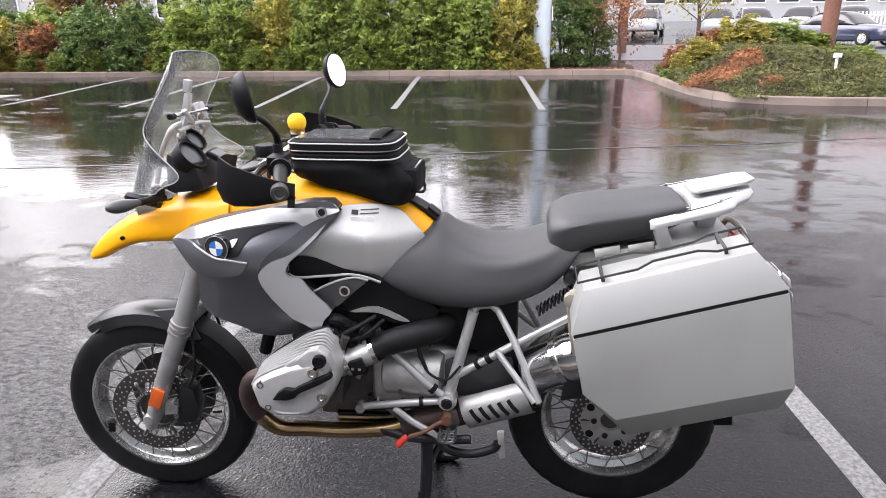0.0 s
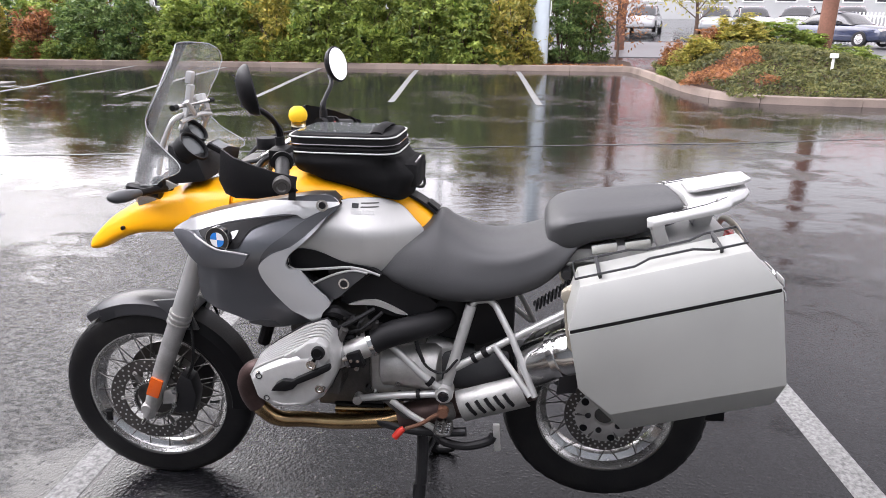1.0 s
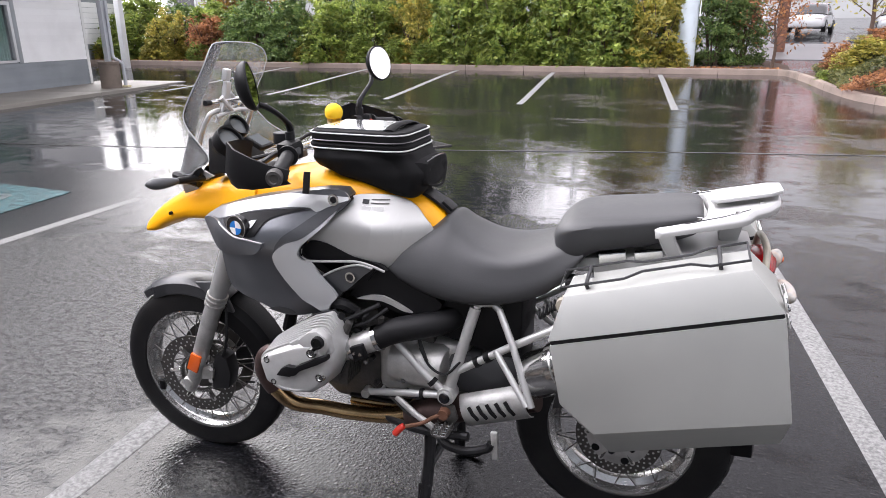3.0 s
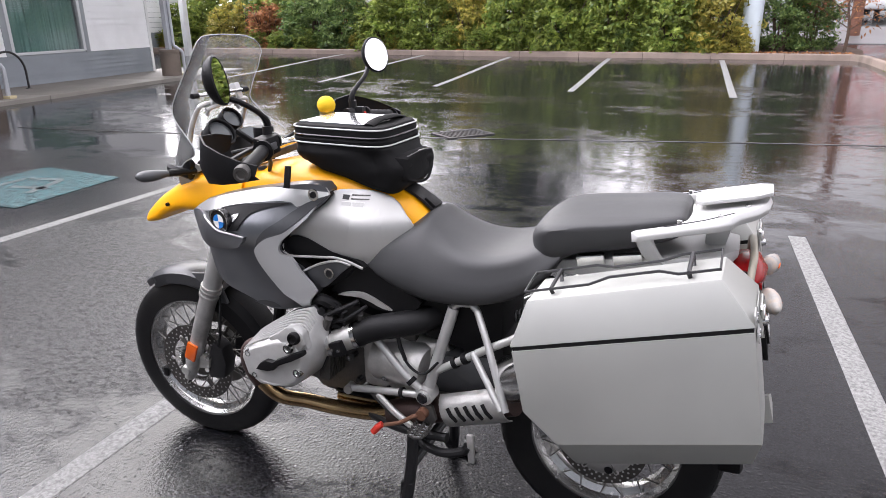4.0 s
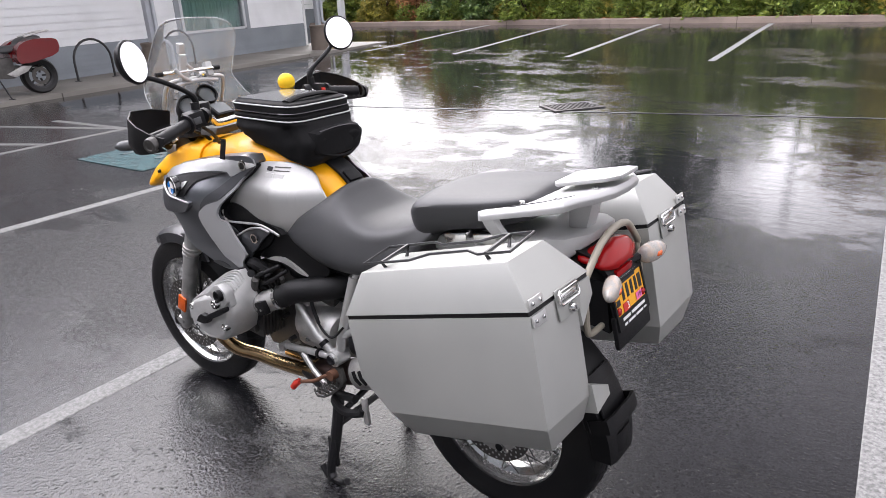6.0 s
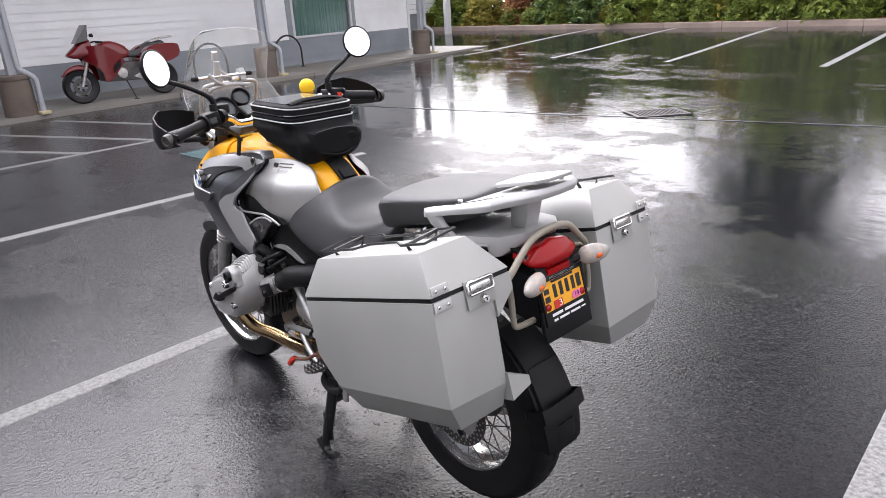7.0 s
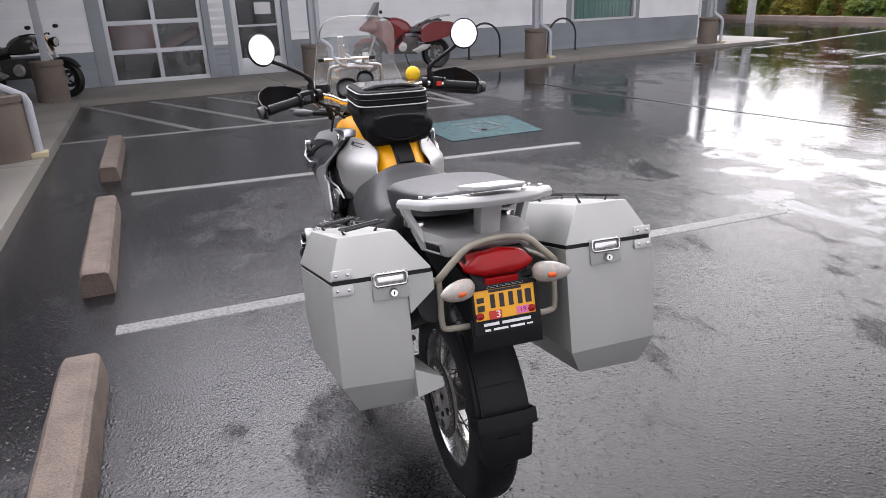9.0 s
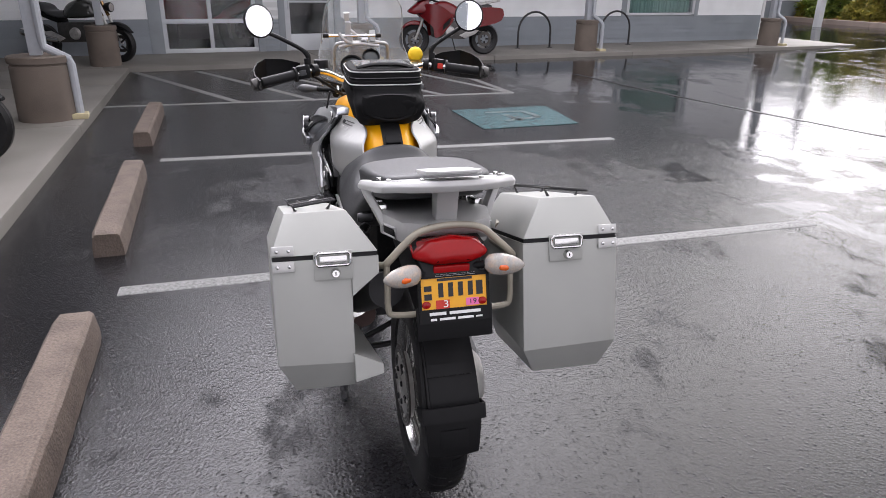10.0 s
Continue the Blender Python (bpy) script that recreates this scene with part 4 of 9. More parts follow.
def spoked_wheel(name, at, R, rim_r, tyre_w, rim_w, hub_r, hub_w, disc_r, disc_sides, nspoke, turn, knob):
    hub = Mesh().lathe([(0.014, -hub_w * 1.12), (hub_r * 0.55, -hub_w * 1.1), (hub_r, -hub_w), (hub_r, -hub_w * 0.8), (hub_r * 0.6, -hub_w * 0.6), (hub_r * 0.6, hub_w * 0.6), (hub_r, hub_w * 0.8), (hub_r, hub_w), (hub_r * 0.55, hub_w * 1.1), (0.014, hub_w * 1.12)], 32, None, caps=True)
    w = P(name, hub, M_ALLOY_DARK, "spoked wheel with a bright rim and black tyre")
    w.matrix_local = turn @ Matrix.Translation(at)
    h = rim_w / 2
    rim = Mesh().lathe([(rim_r, -h), (rim_r - 0.004, -h - 0.003), (rim_r - 0.016, -h), (rim_r - 0.022, -h + 0.012), (rim_r - 0.026, -h * 0.5), (rim_r - 0.044, -h * 0.28), (rim_r - 0.046, 0), (rim_r - 0.044, h * 0.28), (rim_r - 0.026, h * 0.5),
                        (rim_r - 0.022, h - 0.012), (rim_r - 0.016, h), (rim_r - 0.004, h + 0.003), (rim_r, h), (rim_r - 0.006, h * 0.8), (rim_r - 0.018, 0), (rim_r - 0.006, -h * 0.8)], 72, loop=True)
    P("rim", rim, M_RIM, "bright polished wheel rim", w)
    b = tyre_w / 2
    sec = []
    for i in range(15):
        a = math.pi * i / 14
        s = math.cos(a)
        sec.append((rim_r - 0.012 + (R - rim_r + 0.012) * math.sin(a) ** 0.72, -b * math.copysign(abs(s) ** 0.62, s) * (0.80 + 0.20 * math.sin(a))))
    sec += [(rim_r - 0.012, h * 0.8), (rim_r - 0.012, -h * 0.8)]
    P("tyre", Mesh().lathe(sec, 72, loop=True), M_TYRE, "black road tyre with a shallow block tread", w)
    # tread blocks: slanted low lugs either side of the middle, following the tyre's round
    def crown_r(fr):
        lo, hi = 0.0, math.pi / 2
        for _ in range(30):
            a = (lo + hi) / 2
            if math.cos(a) ** 0.62 * (0.80 + 0.20 * math.sin(a)) > fr:
                lo = a
            else:
                hi = a
        return rim_r - 0.012 + (R - rim_r + 0.012) * math.sin(lo) ** 0.72

    lug = Mesh()
    for i in range(knob):
        for s in (-1, 1):
            a0 = 6.283185 * (i + (0.5 if s > 0 else 0)) / knob
            rows = []
            for fr, da in ((0.06, 0.0), (0.22, 0.010), (0.38, 0.022), (0.54, 0.032), (0.68, 0.040)):
                for dd in (0.0, 0.085):
                    rr = crown_r(fr) + 0.0015
                    rows.append((rr * math.cos(a0 + da + dd), s * b * fr, rr * math.sin(a0 + da + dd)))
            lug.add(rows, [(2 * k, 2 * k + 1, 2 * k + 3, 2 * k + 2) for k in range(4)])
            low = [tuple(c * 0.985 if q != 1 else c for q, c in enumerate(p)) for p in rows]
            ring = [0, 1, 3, 5, 7, 9, 8, 6, 4, 2]
            lug.add(rows + low, [(ring[k], ring[(k + 1) % 10], ring[(k + 1) % 10] + 10, ring[k] + 10) for k in range(10)])
    P("tread", lug, M_TYRE, "", w, smooth=0)
    sp = Mesh().tube([(0, 0, 0), (0, 0, 1)], 0.0022, 6).data("spoke", M_SPOKE)
    for i in range(nspoke):
        s = 1 if i % 2 else -1
        a = 6.283185 * i / nspoke
        lean = 0.5 if (i // 2) % 2 else -0.5
        p0 = Vector((hub_r * 0.95 * math.cos(a + lean), s * hub_w * 0.9, hub_r * 0.95 * math.sin(a + lean)))
        p1 = Vector(((rim_r - 0.03) * math.cos(a), s * h * 0.55, (rim_r - 0.03) * math.sin(a)))
        o = P("spoke", sp, None, "", w)
        d = p1 - p0
        o.matrix_local = Matrix.Translation(p0) @ d.to_track_quat('Z', 'Y').to_matrix().to_4x4() @ Matrix.Diagonal((1, 1, d.length, 1))
    for s in disc_sides:
        y0 = s * (hub_w + 0.012)
        m_ = pose(0, y0, 0)
        P("brake_disc", Mesh().lathe([(disc_r, -0.0025), (disc_r, 0.0025), (disc_r * 0.70, 0.0025), (disc_r * 0.70, -0.0025)], 64, m_, loop=True), M_DISC, "drilled steel brake disc", w)
        hole = Mesh()
        for ring_r, nn, off in ((0.94, 30, 0), (0.85, 30, 0.5), (0.765, 30, 0)):
            for i in range(nn):
                a = 6.283185 * (i + off) / nn
                hole.lathe([(0.0001, 0), (0.0038, 0)], 6, Matrix.Translation((disc_r * ring_r * math.cos(a), y0 + s * 0.0030, disc_r * ring_r * math.sin(a))))
        P("drilled_holes", hole, M_PIPING, "", w, smooth=0)
        dc = P("disc_carrier", Mesh().lathe([(disc_r * 0.50, -0.003), (disc_r * 0.50, 0.003), (disc_r * 0.40, 0.003), (disc_r * 0.40, -0.003)], 40, m_, loop=True), M_ALLOY_DARK, "", w)
        for i in range(6):
            a = 6.283185 * i / 6
            d = Vector((math.cos(a), 0, math.sin(a)))
            P("carrier_arm", Mesh().tube([d * disc_r * 0.46 + Vector((0, y0, 0)), d * disc_r * 0.74 + Vector((0, y0, 0))], 0.010, 6, squash=0.5), M_ALLOY_DARK, "", w)
            P("disc_bobbin", Mesh().lathe([(0.0001, 0.0065 * s), (0.007, 0.0065 * s), (0.009, 0)], 10, Matrix.Translation(d * disc_r * 0.735 + Vector((0, y0, 0)))), M_ALLOY, "", w)
        if len(disc_sides) > 1 and s < 0:
            for i in range(48):
                a = 6.283185 * i / 48
                P("sensor_tooth", tooth_me, None, "", w).matrix_local = Matrix.Translation((0.071 * math.cos(a), y0 - 0.006, 0.071 * math.sin(a))) @ Matrix.Rotation(-a, 4, 'Y')
    return w


fw = spoked_wheel("front_wheel", (-0.752, -0.008, 0.326), 0.327, 0.254, 0.112, 0.074, 0.062, 0.052, 0.1525, (-1, 1), 40, STEER, 44)
rw = spoked_wheel("rear_wheel", (0.754, 0.0, 0.386), 0.322, 0.226, 0.150, 0.104, 0.085, 0.060, 0.125, (-1,), 40, Matrix(), 40)
P("valve", Mesh().tube([(0.205, -0.02, -0.03), (0.175, -0.03, -0.028)], 0.004, 6), M_BLACK, "", fw)
P("balance_weight", Mesh().box((-0.205, -0.036, -0.115), (-0.185, -0.028, -0.08)), M_BLACK, "", fw, bevel=0.002)
P("hub_cap", Mesh().lathe([(0.030, -0.0640), (0.034, -0.0784), (0.060, -0.0816), (0.092, -0.0752), (0.102, -0.0656), (0.100, -0.0528), (0.06, -0.0480)], 36), M_ALLOY, "cast hub face with bolts and a hollow axle", rw)
P("hub_bore", Mesh().lathe([(0.0001, -0.0560), (0.033, -0.0576), (0.034, -0.0768)], 24), M_BLACK, "", rw)
for i in range(10):
    a = 6.283185 * i / 10
    if i % 2:
        P("hub_bolt", Mesh().lathe([(0.0001, -0.0864), (0.007, -0.0864), (0.010, -0.0816), (0.011, -0.0720)], 10, pose(0.052 * math.cos(a), 0, 0.052 * math.sin(a))), M_STEEL_DARK, "", rw)
    else:
        P("hub_pocket", Mesh().lathe([(0.0001, -0.0804), (0.012, -0.0804), (0.013, -0.0720)], 12, pose(0.078 * math.cos(a), 0, 0.078 * math.sin(a))), M_BLACK, "", rw)

# front fork
SP = lambda name, g, m_, label="", parent=None, **k: part(name, moved(g, STEER), m_, parent or MOTO, label, **k)
for s in (-1, 1):
    y = s * 0.103 - 0.008
    leg = Mesh().tube([(-0.762, y, 0.285), (-0.735, y, 0.345), (-0.715, y, 0.40), (-0.645, y, 0.565), (-0.608, y, 0.648)], [0.020, 0.027, 0.027, 0.030, 0.031], 20)
    fl = SP("fork_leg", leg, M_ALLOY, "grey cast fork leg")
    SP("fork_tube", Mesh().tube([(-0.606, y, 0.652), (-0.50, y, 0.905)], 0.031, 20), M_FRAME, "", fl)
    for k in (0.636, 0.652, 0.668):
        d = Vector((0.42, 0, 1)).normalized()
        c = Vector((-0.613 + (k - 0.636) * 0.42, y, k))
        SP("collar", Mesh().tube([c, c + d * 0.010], 0.0365, 20), M_ALLOY, "", fl, bevel=0.002)
    ax = Mesh().lathe([(0.0001, -0.03), (0.016, -0.03), (0.020, -0.02), (0.020, 0.02), (0.0001, 0.02)], 16, pose(-0.752, y, 0.326))
    SP("axle_clamp", ax, M_ALLOY, "", fl)
    if s < 0:
        SP("reflector", Mesh().box((-0.021, -0.008, -0.035), (0.021, 0.002, 0.035), pose(-0.708, y - 0.026, 0.413, 0, 22, 0)), M_AMBER, "orange fork reflector", fl, bevel=0.003)
    cal = Mesh().prism([(-0.665, 0.30), (-0.60, 0.31), (-0.585, 0.37), (-0.595, 0.43), (-0.63, 0.45), (-0.655, 0.40), (-0.668, 0.35)], y - 0.004, y + s * -0.004 - s * 0.05)
    c = SP("brake_caliper", cal, M_STEEL_DARK, "dark grimy brake caliper", bevel=0.006)
    SP("bracket", Mesh().prism([(-0.70, 0.34), (-0.655, 0.345), (-0.645, 0.385), (-0.66, 0.40), (-0.69, 0.39)], y - 0.014, y + 0.006), M_ALLOY, "", c, bevel=0.004)
    for bx, bz in ((-0.655, 0.345), (-0.648, 0.395)):
        SP("bolt", Mesh().lathe([(0.0001, -0.010), (0.009, -0.010), (0.010, 0.0)], 8, pose(bx, y - 0.014, bz)), M_CHROME, "", c)
    SP("hose", Mesh().tube(curve([(-0.61, y, 0.44), (-0.575, y - 0.02, 0.50), (-0.565, y - 0.015, 0.58), (-0.585, y + s * -0.03, 0.66), (-0.57, s * 0.05, 0.72)]), 0.005, 6), M_RUBBER, "", c)

# mudguards at the front wheel
CX, CZ = -0.752, 0.326


def guard(r0, a0, a1, w0, w1, drop, n=18, nose=0.0):
    rings = []
    for i in range(n + 1):
        t = i / n
        a = radians(a0 + (a1 - a0) * t)
        w = w0 + (w1 - w0) * t
        r = r0 + nose * (1 - t) ** 2
        prof = [(-w, r - drop), (-w * 0.93, r - drop * 0.35), (-w * 0.6, r - 0.004), (0, r), (w * 0.6, r - 0.004), (w * 0.93, r - drop * 0.35), (w, r - drop)]
        prof += [(y * 0.95, q - 0.005) for y, q in reversed(prof)]
        rings.append([(CX + q * math.cos(a), y - 0.008, CZ + q * math.sin(a)) for y, q in prof])
    return Mesh().rings(rings)


fg = SP("front_mudguard", guard(0.372, 118, 62, 0.050, 0.080, 0.055, nose=0.0), M_GUARD, "dark satin front mudguard with rain spots")
SP("mudguard_tip", guard(0.366, 127, 116, 0.030, 0.052, 0.030, 8), M_GUARD, "", fg)
SP("inner_mudguard", guard(0.345, 64, -6, 0.078, 0.062, 0.075), M_BLACK, "black inner mudguard behind the wheel", fg)
SP("mudguard_stay", Mesh().prism([(-0.70, 0.70), (-0.60, 0.71), (-0.56, 0.60), (-0.60, 0.60)], -0.088, -0.075), M_MATT_GREY, "", fg, bevel=0.003)

# beak and tank
beak = loft([body_ring(-0.896, 0.862, 0.888, 0.066, 0.052, 0.003), body_ring(-0.884, 0.856, 0.900, 0.078, 0.060, 0.005), body_ring(-0.84, 0.866, 0.942, 0.084, 0.062, 0.008), body_ring(-0.79, 0.894, 0.972, 0.088, 0.064, 0.010),
             body_ring(-0.71, 0.920, 1.014, 0.094, 0.070, 0.010), body_ring(-0.61, 0.930, 1.046, 0.108, 0.080, 0.010), body_ring(-0.52, 0.945, 1.072, 0.135, 0.095, 0.008), body_ring(-0.38, 0.96, 1.094, 0.165, 0.125, 0.006)])
bk_ = P("beak", beak, M_YELLOW, "yellow painted front beak")
P("beak_screw", Mesh().lathe([(0.0001, -0.008), (0.006, -0.008), (0.007, 0)], 8, pose(-0.76, -0.090, 0.938)), M_BLACK, "", bk_)
tank = loft([body_ring(-0.42, 0.90, 1.085, 0.15, 0.11), body_ring(-0.30, 0.90, 1.112, 0.18, 0.14, 0.004), body_ring(-0.15, 0.90, 1.120, 0.178, 0.130, 0.008), body_ring(0.0, 0.90, 1.105, 0.150, 0.108, 0.008),
             body_ring(0.10, 0.88, 1.070, 0.122, 0.074, 0.006), body_ring(0.18, 0.86, 1.020, 0.098, 0.064, 0.004), body_ring(0.25, 0.84, 0.955, 0.09, 0.07)])
P("fuel_tank", tank, M_YELLOW, "yellow fuel tank under the bag")
P("tank_strap", loft([[(x, -0.034, z), (x, 0.034, z), (x, 0.034, z + 0.010), (x, -0.034, z + 0.010)] for x, z in ((0.12, 1.062), (0.17, 1.036), (0.21, 1.005), (0.255, 0.958))], 3, 1), M_RUBBER, "wide black strap over the tank")
P("buckle", Mesh().box((-0.02, -0.026, 0), (0.02, 0.026, 0.010), pose(0.20, 0, 1.022, 0, 38, 0)), M_BLACK, bevel=0.003)


def y_tank(x, z):
    base = -0.190 + 0.10 * wave(x, 0.02, 0.24)
    return base + 0.85 * max(0, z - 0.965) * wave(z, 0.965, 1.035) * (0.5 + 0.5 * wave(x, -0.08, 0.10)) + 0.25 * max(0, 0.90 - z) - 0.008 * math.sin(math.pi * min(1, max(0, (x + 0.2) / 0.4)))


def y_shroud(x, z):
    flare = 0.060 * math.exp(-((x + 0.36) / 0.16) ** 2 - ((z - 0.93) / 0.12) ** 2)
    front = 0.035 * wave(-x, 0.40, 0.54)
    return -0.215 - flare + front + 0.36 * max(0, z - 0.95) * wave(z, 0.93, 1.0) + 0.05 * max(0, 0.82 - z) + 0.25 * max(0, 0.76 - z)


TANK_SIDE = [(-0.050, 1.046), (-0.047, 1.066), (0.024, 1.072), (0.068, 1.066), (0.112, 1.048), (0.150, 1.016), (0.188, 0.975), (0.128, 0.925), (0.070, 0.866), (-0.029, 0.894), (-0.112, 0.922), (-0.175, 0.925), (-0.190, 0.945), (-0.149, 0.960), (-0.100, 1.003)]
SHROUD = [(-0.531, 0.977), (-0.489, 1.003), (-0.405, 1.032), (-0.313, 1.054), (-0.203, 1.073), (-0.123, 1.084), (-0.066, 1.084), (-0.039, 1.061), (-0.096, 1.006), (-0.139, 0.964), (-0.174, 0.935), (-0.185, 0.907), (-0.183, 0.889), (-0.115, 0.841), (-0.060, 0.788), (-0.086, 0.755), (-0.104, 0.717), (-0.163, 0.700), (-0.224, 0.681), (-0.282, 0.677), (-0.366, 0.713), (-0.444, 0.750), (-0.466, 0.782), (-0.455, 0.856), (-0.444, 0.909), (-0.491, 0.940)]
BLADE = [(-0.258, 0.891), (-0.250, 0.908), (-0.222, 0.930), (-0.175, 0.946), (-0.135, 0.975), (-0.075, 1.030), (-0.100, 0.995), (-0.142, 0.955), (-0.176, 0.925), (-0.186, 0.900), (-0.178, 0.886), (-0.148, 0.880), (-0.115, 0.841), (-0.060, 0.788), (-0.086, 0.755), (-0.104, 0.717), (-0.142, 0.741), (-0.176, 0.762), (-0.224, 0.816), (-0.250, 0.859)]
BAND = [(-0.045, 1.060), (-0.078, 1.030), (-0.137, 0.977), (-0.177, 0.949), (-0.224, 0.933), (-0.250, 0.912), (-0.259, 0.890), (-0.250, 0.925), (-0.226, 0.955), (-0.190, 0.980), (-0.150, 1.010), (-0.107, 1.036), (-0.070, 1.050)]
UPPER = [(-0.533, 0.976), (-0.489, 1.004), (-0.405, 1.033), (-0.313, 1.055), (-0.203, 1.074), (-0.123, 1.085), (-0.066, 1.085), (-0.040, 1.063), (-0.070, 1.052), (-0.107, 1.037), (-0.140, 1.022), (-0.161, 1.033), (-0.267, 1.027), (-0.352, 1.015), (-0.432, 0.991), (-0.480, 0.980)]
SLOT = [(-0.432, 0.988), (-0.352, 1.012), (-0.267, 1.024), (-0.161, 1.031), (-0.230, 1.015), (-0.279, 0.997), (-0.296, 0.975), (-0.307, 0.951), (-0.349, 0.950), (-0.399, 0.966)]
FIN = [(-0.531, 0.976), (-0.471, 0.983), (-0.422, 0.975), (-0.367, 0.951), (-0.324, 0.944), (-0.280, 0.934), (-0.298, 0.904), (-0.348, 0.896), (-0.406, 0.896), (-0.444, 0.909), (-0.491, 0.940)]
SMALL = [(-0.112, 0.838), (-0.054, 0.864), (0.002, 0.880), (0.040, 0.874), (0.008, 0.845), (-0.025, 0.814), (-0.058, 0.789), (-0.086, 0.812)]
DARKSLOT = [(-0.190, 0.905), (-0.186, 0.882), (-0.160, 0.874), (-0.021, 0.882), (0.080, 0.866), (0.054, 0.884), (-0.028, 0.900), (-0.110, 0.930), (-0.166, 0.932)]
COVER = [(0.062, 0.868), (0.110, 0.846), (0.170, 0.812), (0.235, 0.772), (0.226, 0.752), (0.150, 0.728), (0.093, 0.735), (0.027, 0.765), (-0.050, 0.772), (0.005, 0.825)]
UNDER = [(-0.110, 0.834), (-0.058, 0.786), (0.012, 0.826), (0.045, 0.868), (0.010, 0.850)]
def bead(parent, name, line, depth, r, m_, s):
    """A raised edge along a line on a panel."""
    g = Mesh().tube(curve([(x, depth(x, z), z) for x, z in line], 5), r, 8)
    P(name, g if s < 0 else flip(g), m_, "", parent)


for s in (-1, 1):
    def pp(name, outline, depth, m_, label="", thick=0.006, parent=None):
        g = panel(outline, depth, thick)
        return P(name, g if s < 0 else flip(g), m_, label, parent)
    ts = pp("tank_side", TANK_SIDE, y_tank, M_SILVER_LIGHT, "pale silver painted tank side")
    sh = pp("fairing", SHROUD, y_shroud, M_FAIRING, "grey metallic side fairing with silver blades")
    blade_y = lambda x, z: y_shroud(x, z) - 0.006 - 0.026 * wave(0.95 - z, 0.0, 0.20)
    pp("silver_blade", BLADE, blade_y, M_SILVER_DARK, "pale silver painted blade", 0.008, sh)
    pp("shadow_band", BAND, lambda x, z: y_shroud(x, z) - 0.004, M_GRAPHITE, "darker band between the silver blades", 0.006, sh)
    pp("upper_blade", UPPER, lambda x, z: y_shroud(x, z) - 0.004 + 0.30 * max(0, z - 1.055), M_SILVER, "silver upper edge of the fairing", 0.006, sh)
    pp("fairing_lining", SHROUD, lambda x, z: y_shroud(x, z) + 0.010, M_BLACK, "", 0.03, sh)
    ft = []
    for x, z in ((-0.489, 1.003), (-0.405, 1.032), (-0.313, 1.054), (-0.203, 1.073), (-0.123, 1.084), (-0.066, 1.084), (-0.045, 1.068)):
        y = y_shroud(x, z) + 0.002
        ft.append([(x, y, z - 0.012), (x, y - 0.001, z + 0.001), (x, y + 0.020, z + 0.006), (x, y + 0.065, z + 0.004), (x, y + 0.065, z - 0.02)])
    top = Mesh().rings(ft)
    P("fairing_top", top if s < 0 else flip(top), M_FAIRING, "grey top edge of the fairing", sh)
    pp("air_slot", SLOT, lambda x, z: y_shroud(x, z) - 0.006, M_BLACK, "black air slot", 0.004, sh)
    pp("slot_vane", [(-0.335, 0.990), (-0.312, 0.996), (-0.322, 0.975)], lambda x, z: y_shroud(x, z) - 0.010, M_SILVER, "", 0.003, sh)
    pp("fin", FIN, lambda x, z: y_shroud(x, z) - 0.014 - 0.10 * max(0, 0.955 - z), M_FAIRING, "grey fin below the badge", 0.016, sh)
    bead(sh, "fin_edge", [(-0.440, 0.980), (-0.422, 0.973), (-0.367, 0.951), (-0.324, 0.944), (-0.280, 0.934)], lambda x, z: y_shroud(x, z) - 0.015, 0.0032, M_SILVER_LIGHT, s)
    pp("corner_web", UNDER, lambda x, z: -0.196, M_BLACK, "", 0.03)
    pp("lower_panel", SMALL, lambda x, z: -0.222 + 0.1 * max(0, x) + 0.15 * max(0, 0.845 - z), M_GRAPHITE, "grey corner panel with a round screw", 0.008)
    bead(ts, "panel_lip", [(-0.114, 0.838), (-0.056, 0.868), (0.002, 0.884), (0.044, 0.876)], lambda x, z: -0.224 + 0.1 * max(0, x), 0.0034, M_SILVER_LIGHT, s)
    bead(ts, "slot_lip", [(-0.186, 0.912), (-0.188, 0.892), (-0.176, 0.880), (-0.150, 0.877), (-0.060, 0.886), (-0.010, 0.891), (0.030, 0.885), (0.078, 0.868)], lambda x, z: -0.218 + 0.1 * max(0, x), 0.0040, M_SILVER_LIGHT, s)
    pp("dark_slot", DARKSLOT, lambda x, z: -0.200, M_BLACK, "", 0.02)
    pp("side_cover", COVER, lambda x, z: -0.185 + 0.12 * max(0, x - 0.05), M_BLACK, "black side cover below the seat", 0.03)
    pp("cover_stripe", [(-0.022, 0.766), (0.02, 0.781), (0.061, 0.784), (0.096, 0.770), (0.150, 0.738), (0.121, 0.742), (0.088, 0.757), (0.055, 0.768)], lambda x, z: -0.193 + 0.12 * max(0, x - 0.05), M_FRAME, "", 0.008)
    for cx, cz, yy, r in ((-0.088, 1.060, y_shroud(-0.088, 1.060) - 0.008, 0.017), (-0.022, 0.846, -0.228, 0.016)):
        m_ = pose(cx, yy * (1 if s < 0 else -1), cz, 0, 0, 0 if s < 0 else 180)
        P("ring_screw", Mesh().lathe([(r * 0.7, -0.001), (r, -0.001), (r, -0.004), (r * 0.7, -0.004)], 24, m_, loop=True), M_CHROME)
        P("screw_head", Mesh().lathe([(0.0001, -0.003), (r * 0.6, -0.003), (r * 0.6, 0.002)], 16, m_), M_STEEL_DARK)
    by = y_shroud(-0.361, 0.976) - 0.016
    bm_ = pose(-0.361, by * (1 if s < 0 else -1), 0.976, 0, 0, 0 if s < 0 else 180) @ pose(0, 0, 0, 0, 0, -8)
    bd = P("badge", Mesh().lathe([(0.0001, -0.004), (0.0345, -0.004), (0.0355, 0.0), (0.0355, 0.016)], 40, bm_), M_GLOSS_BLACK, "round badge with blue and white quarters")
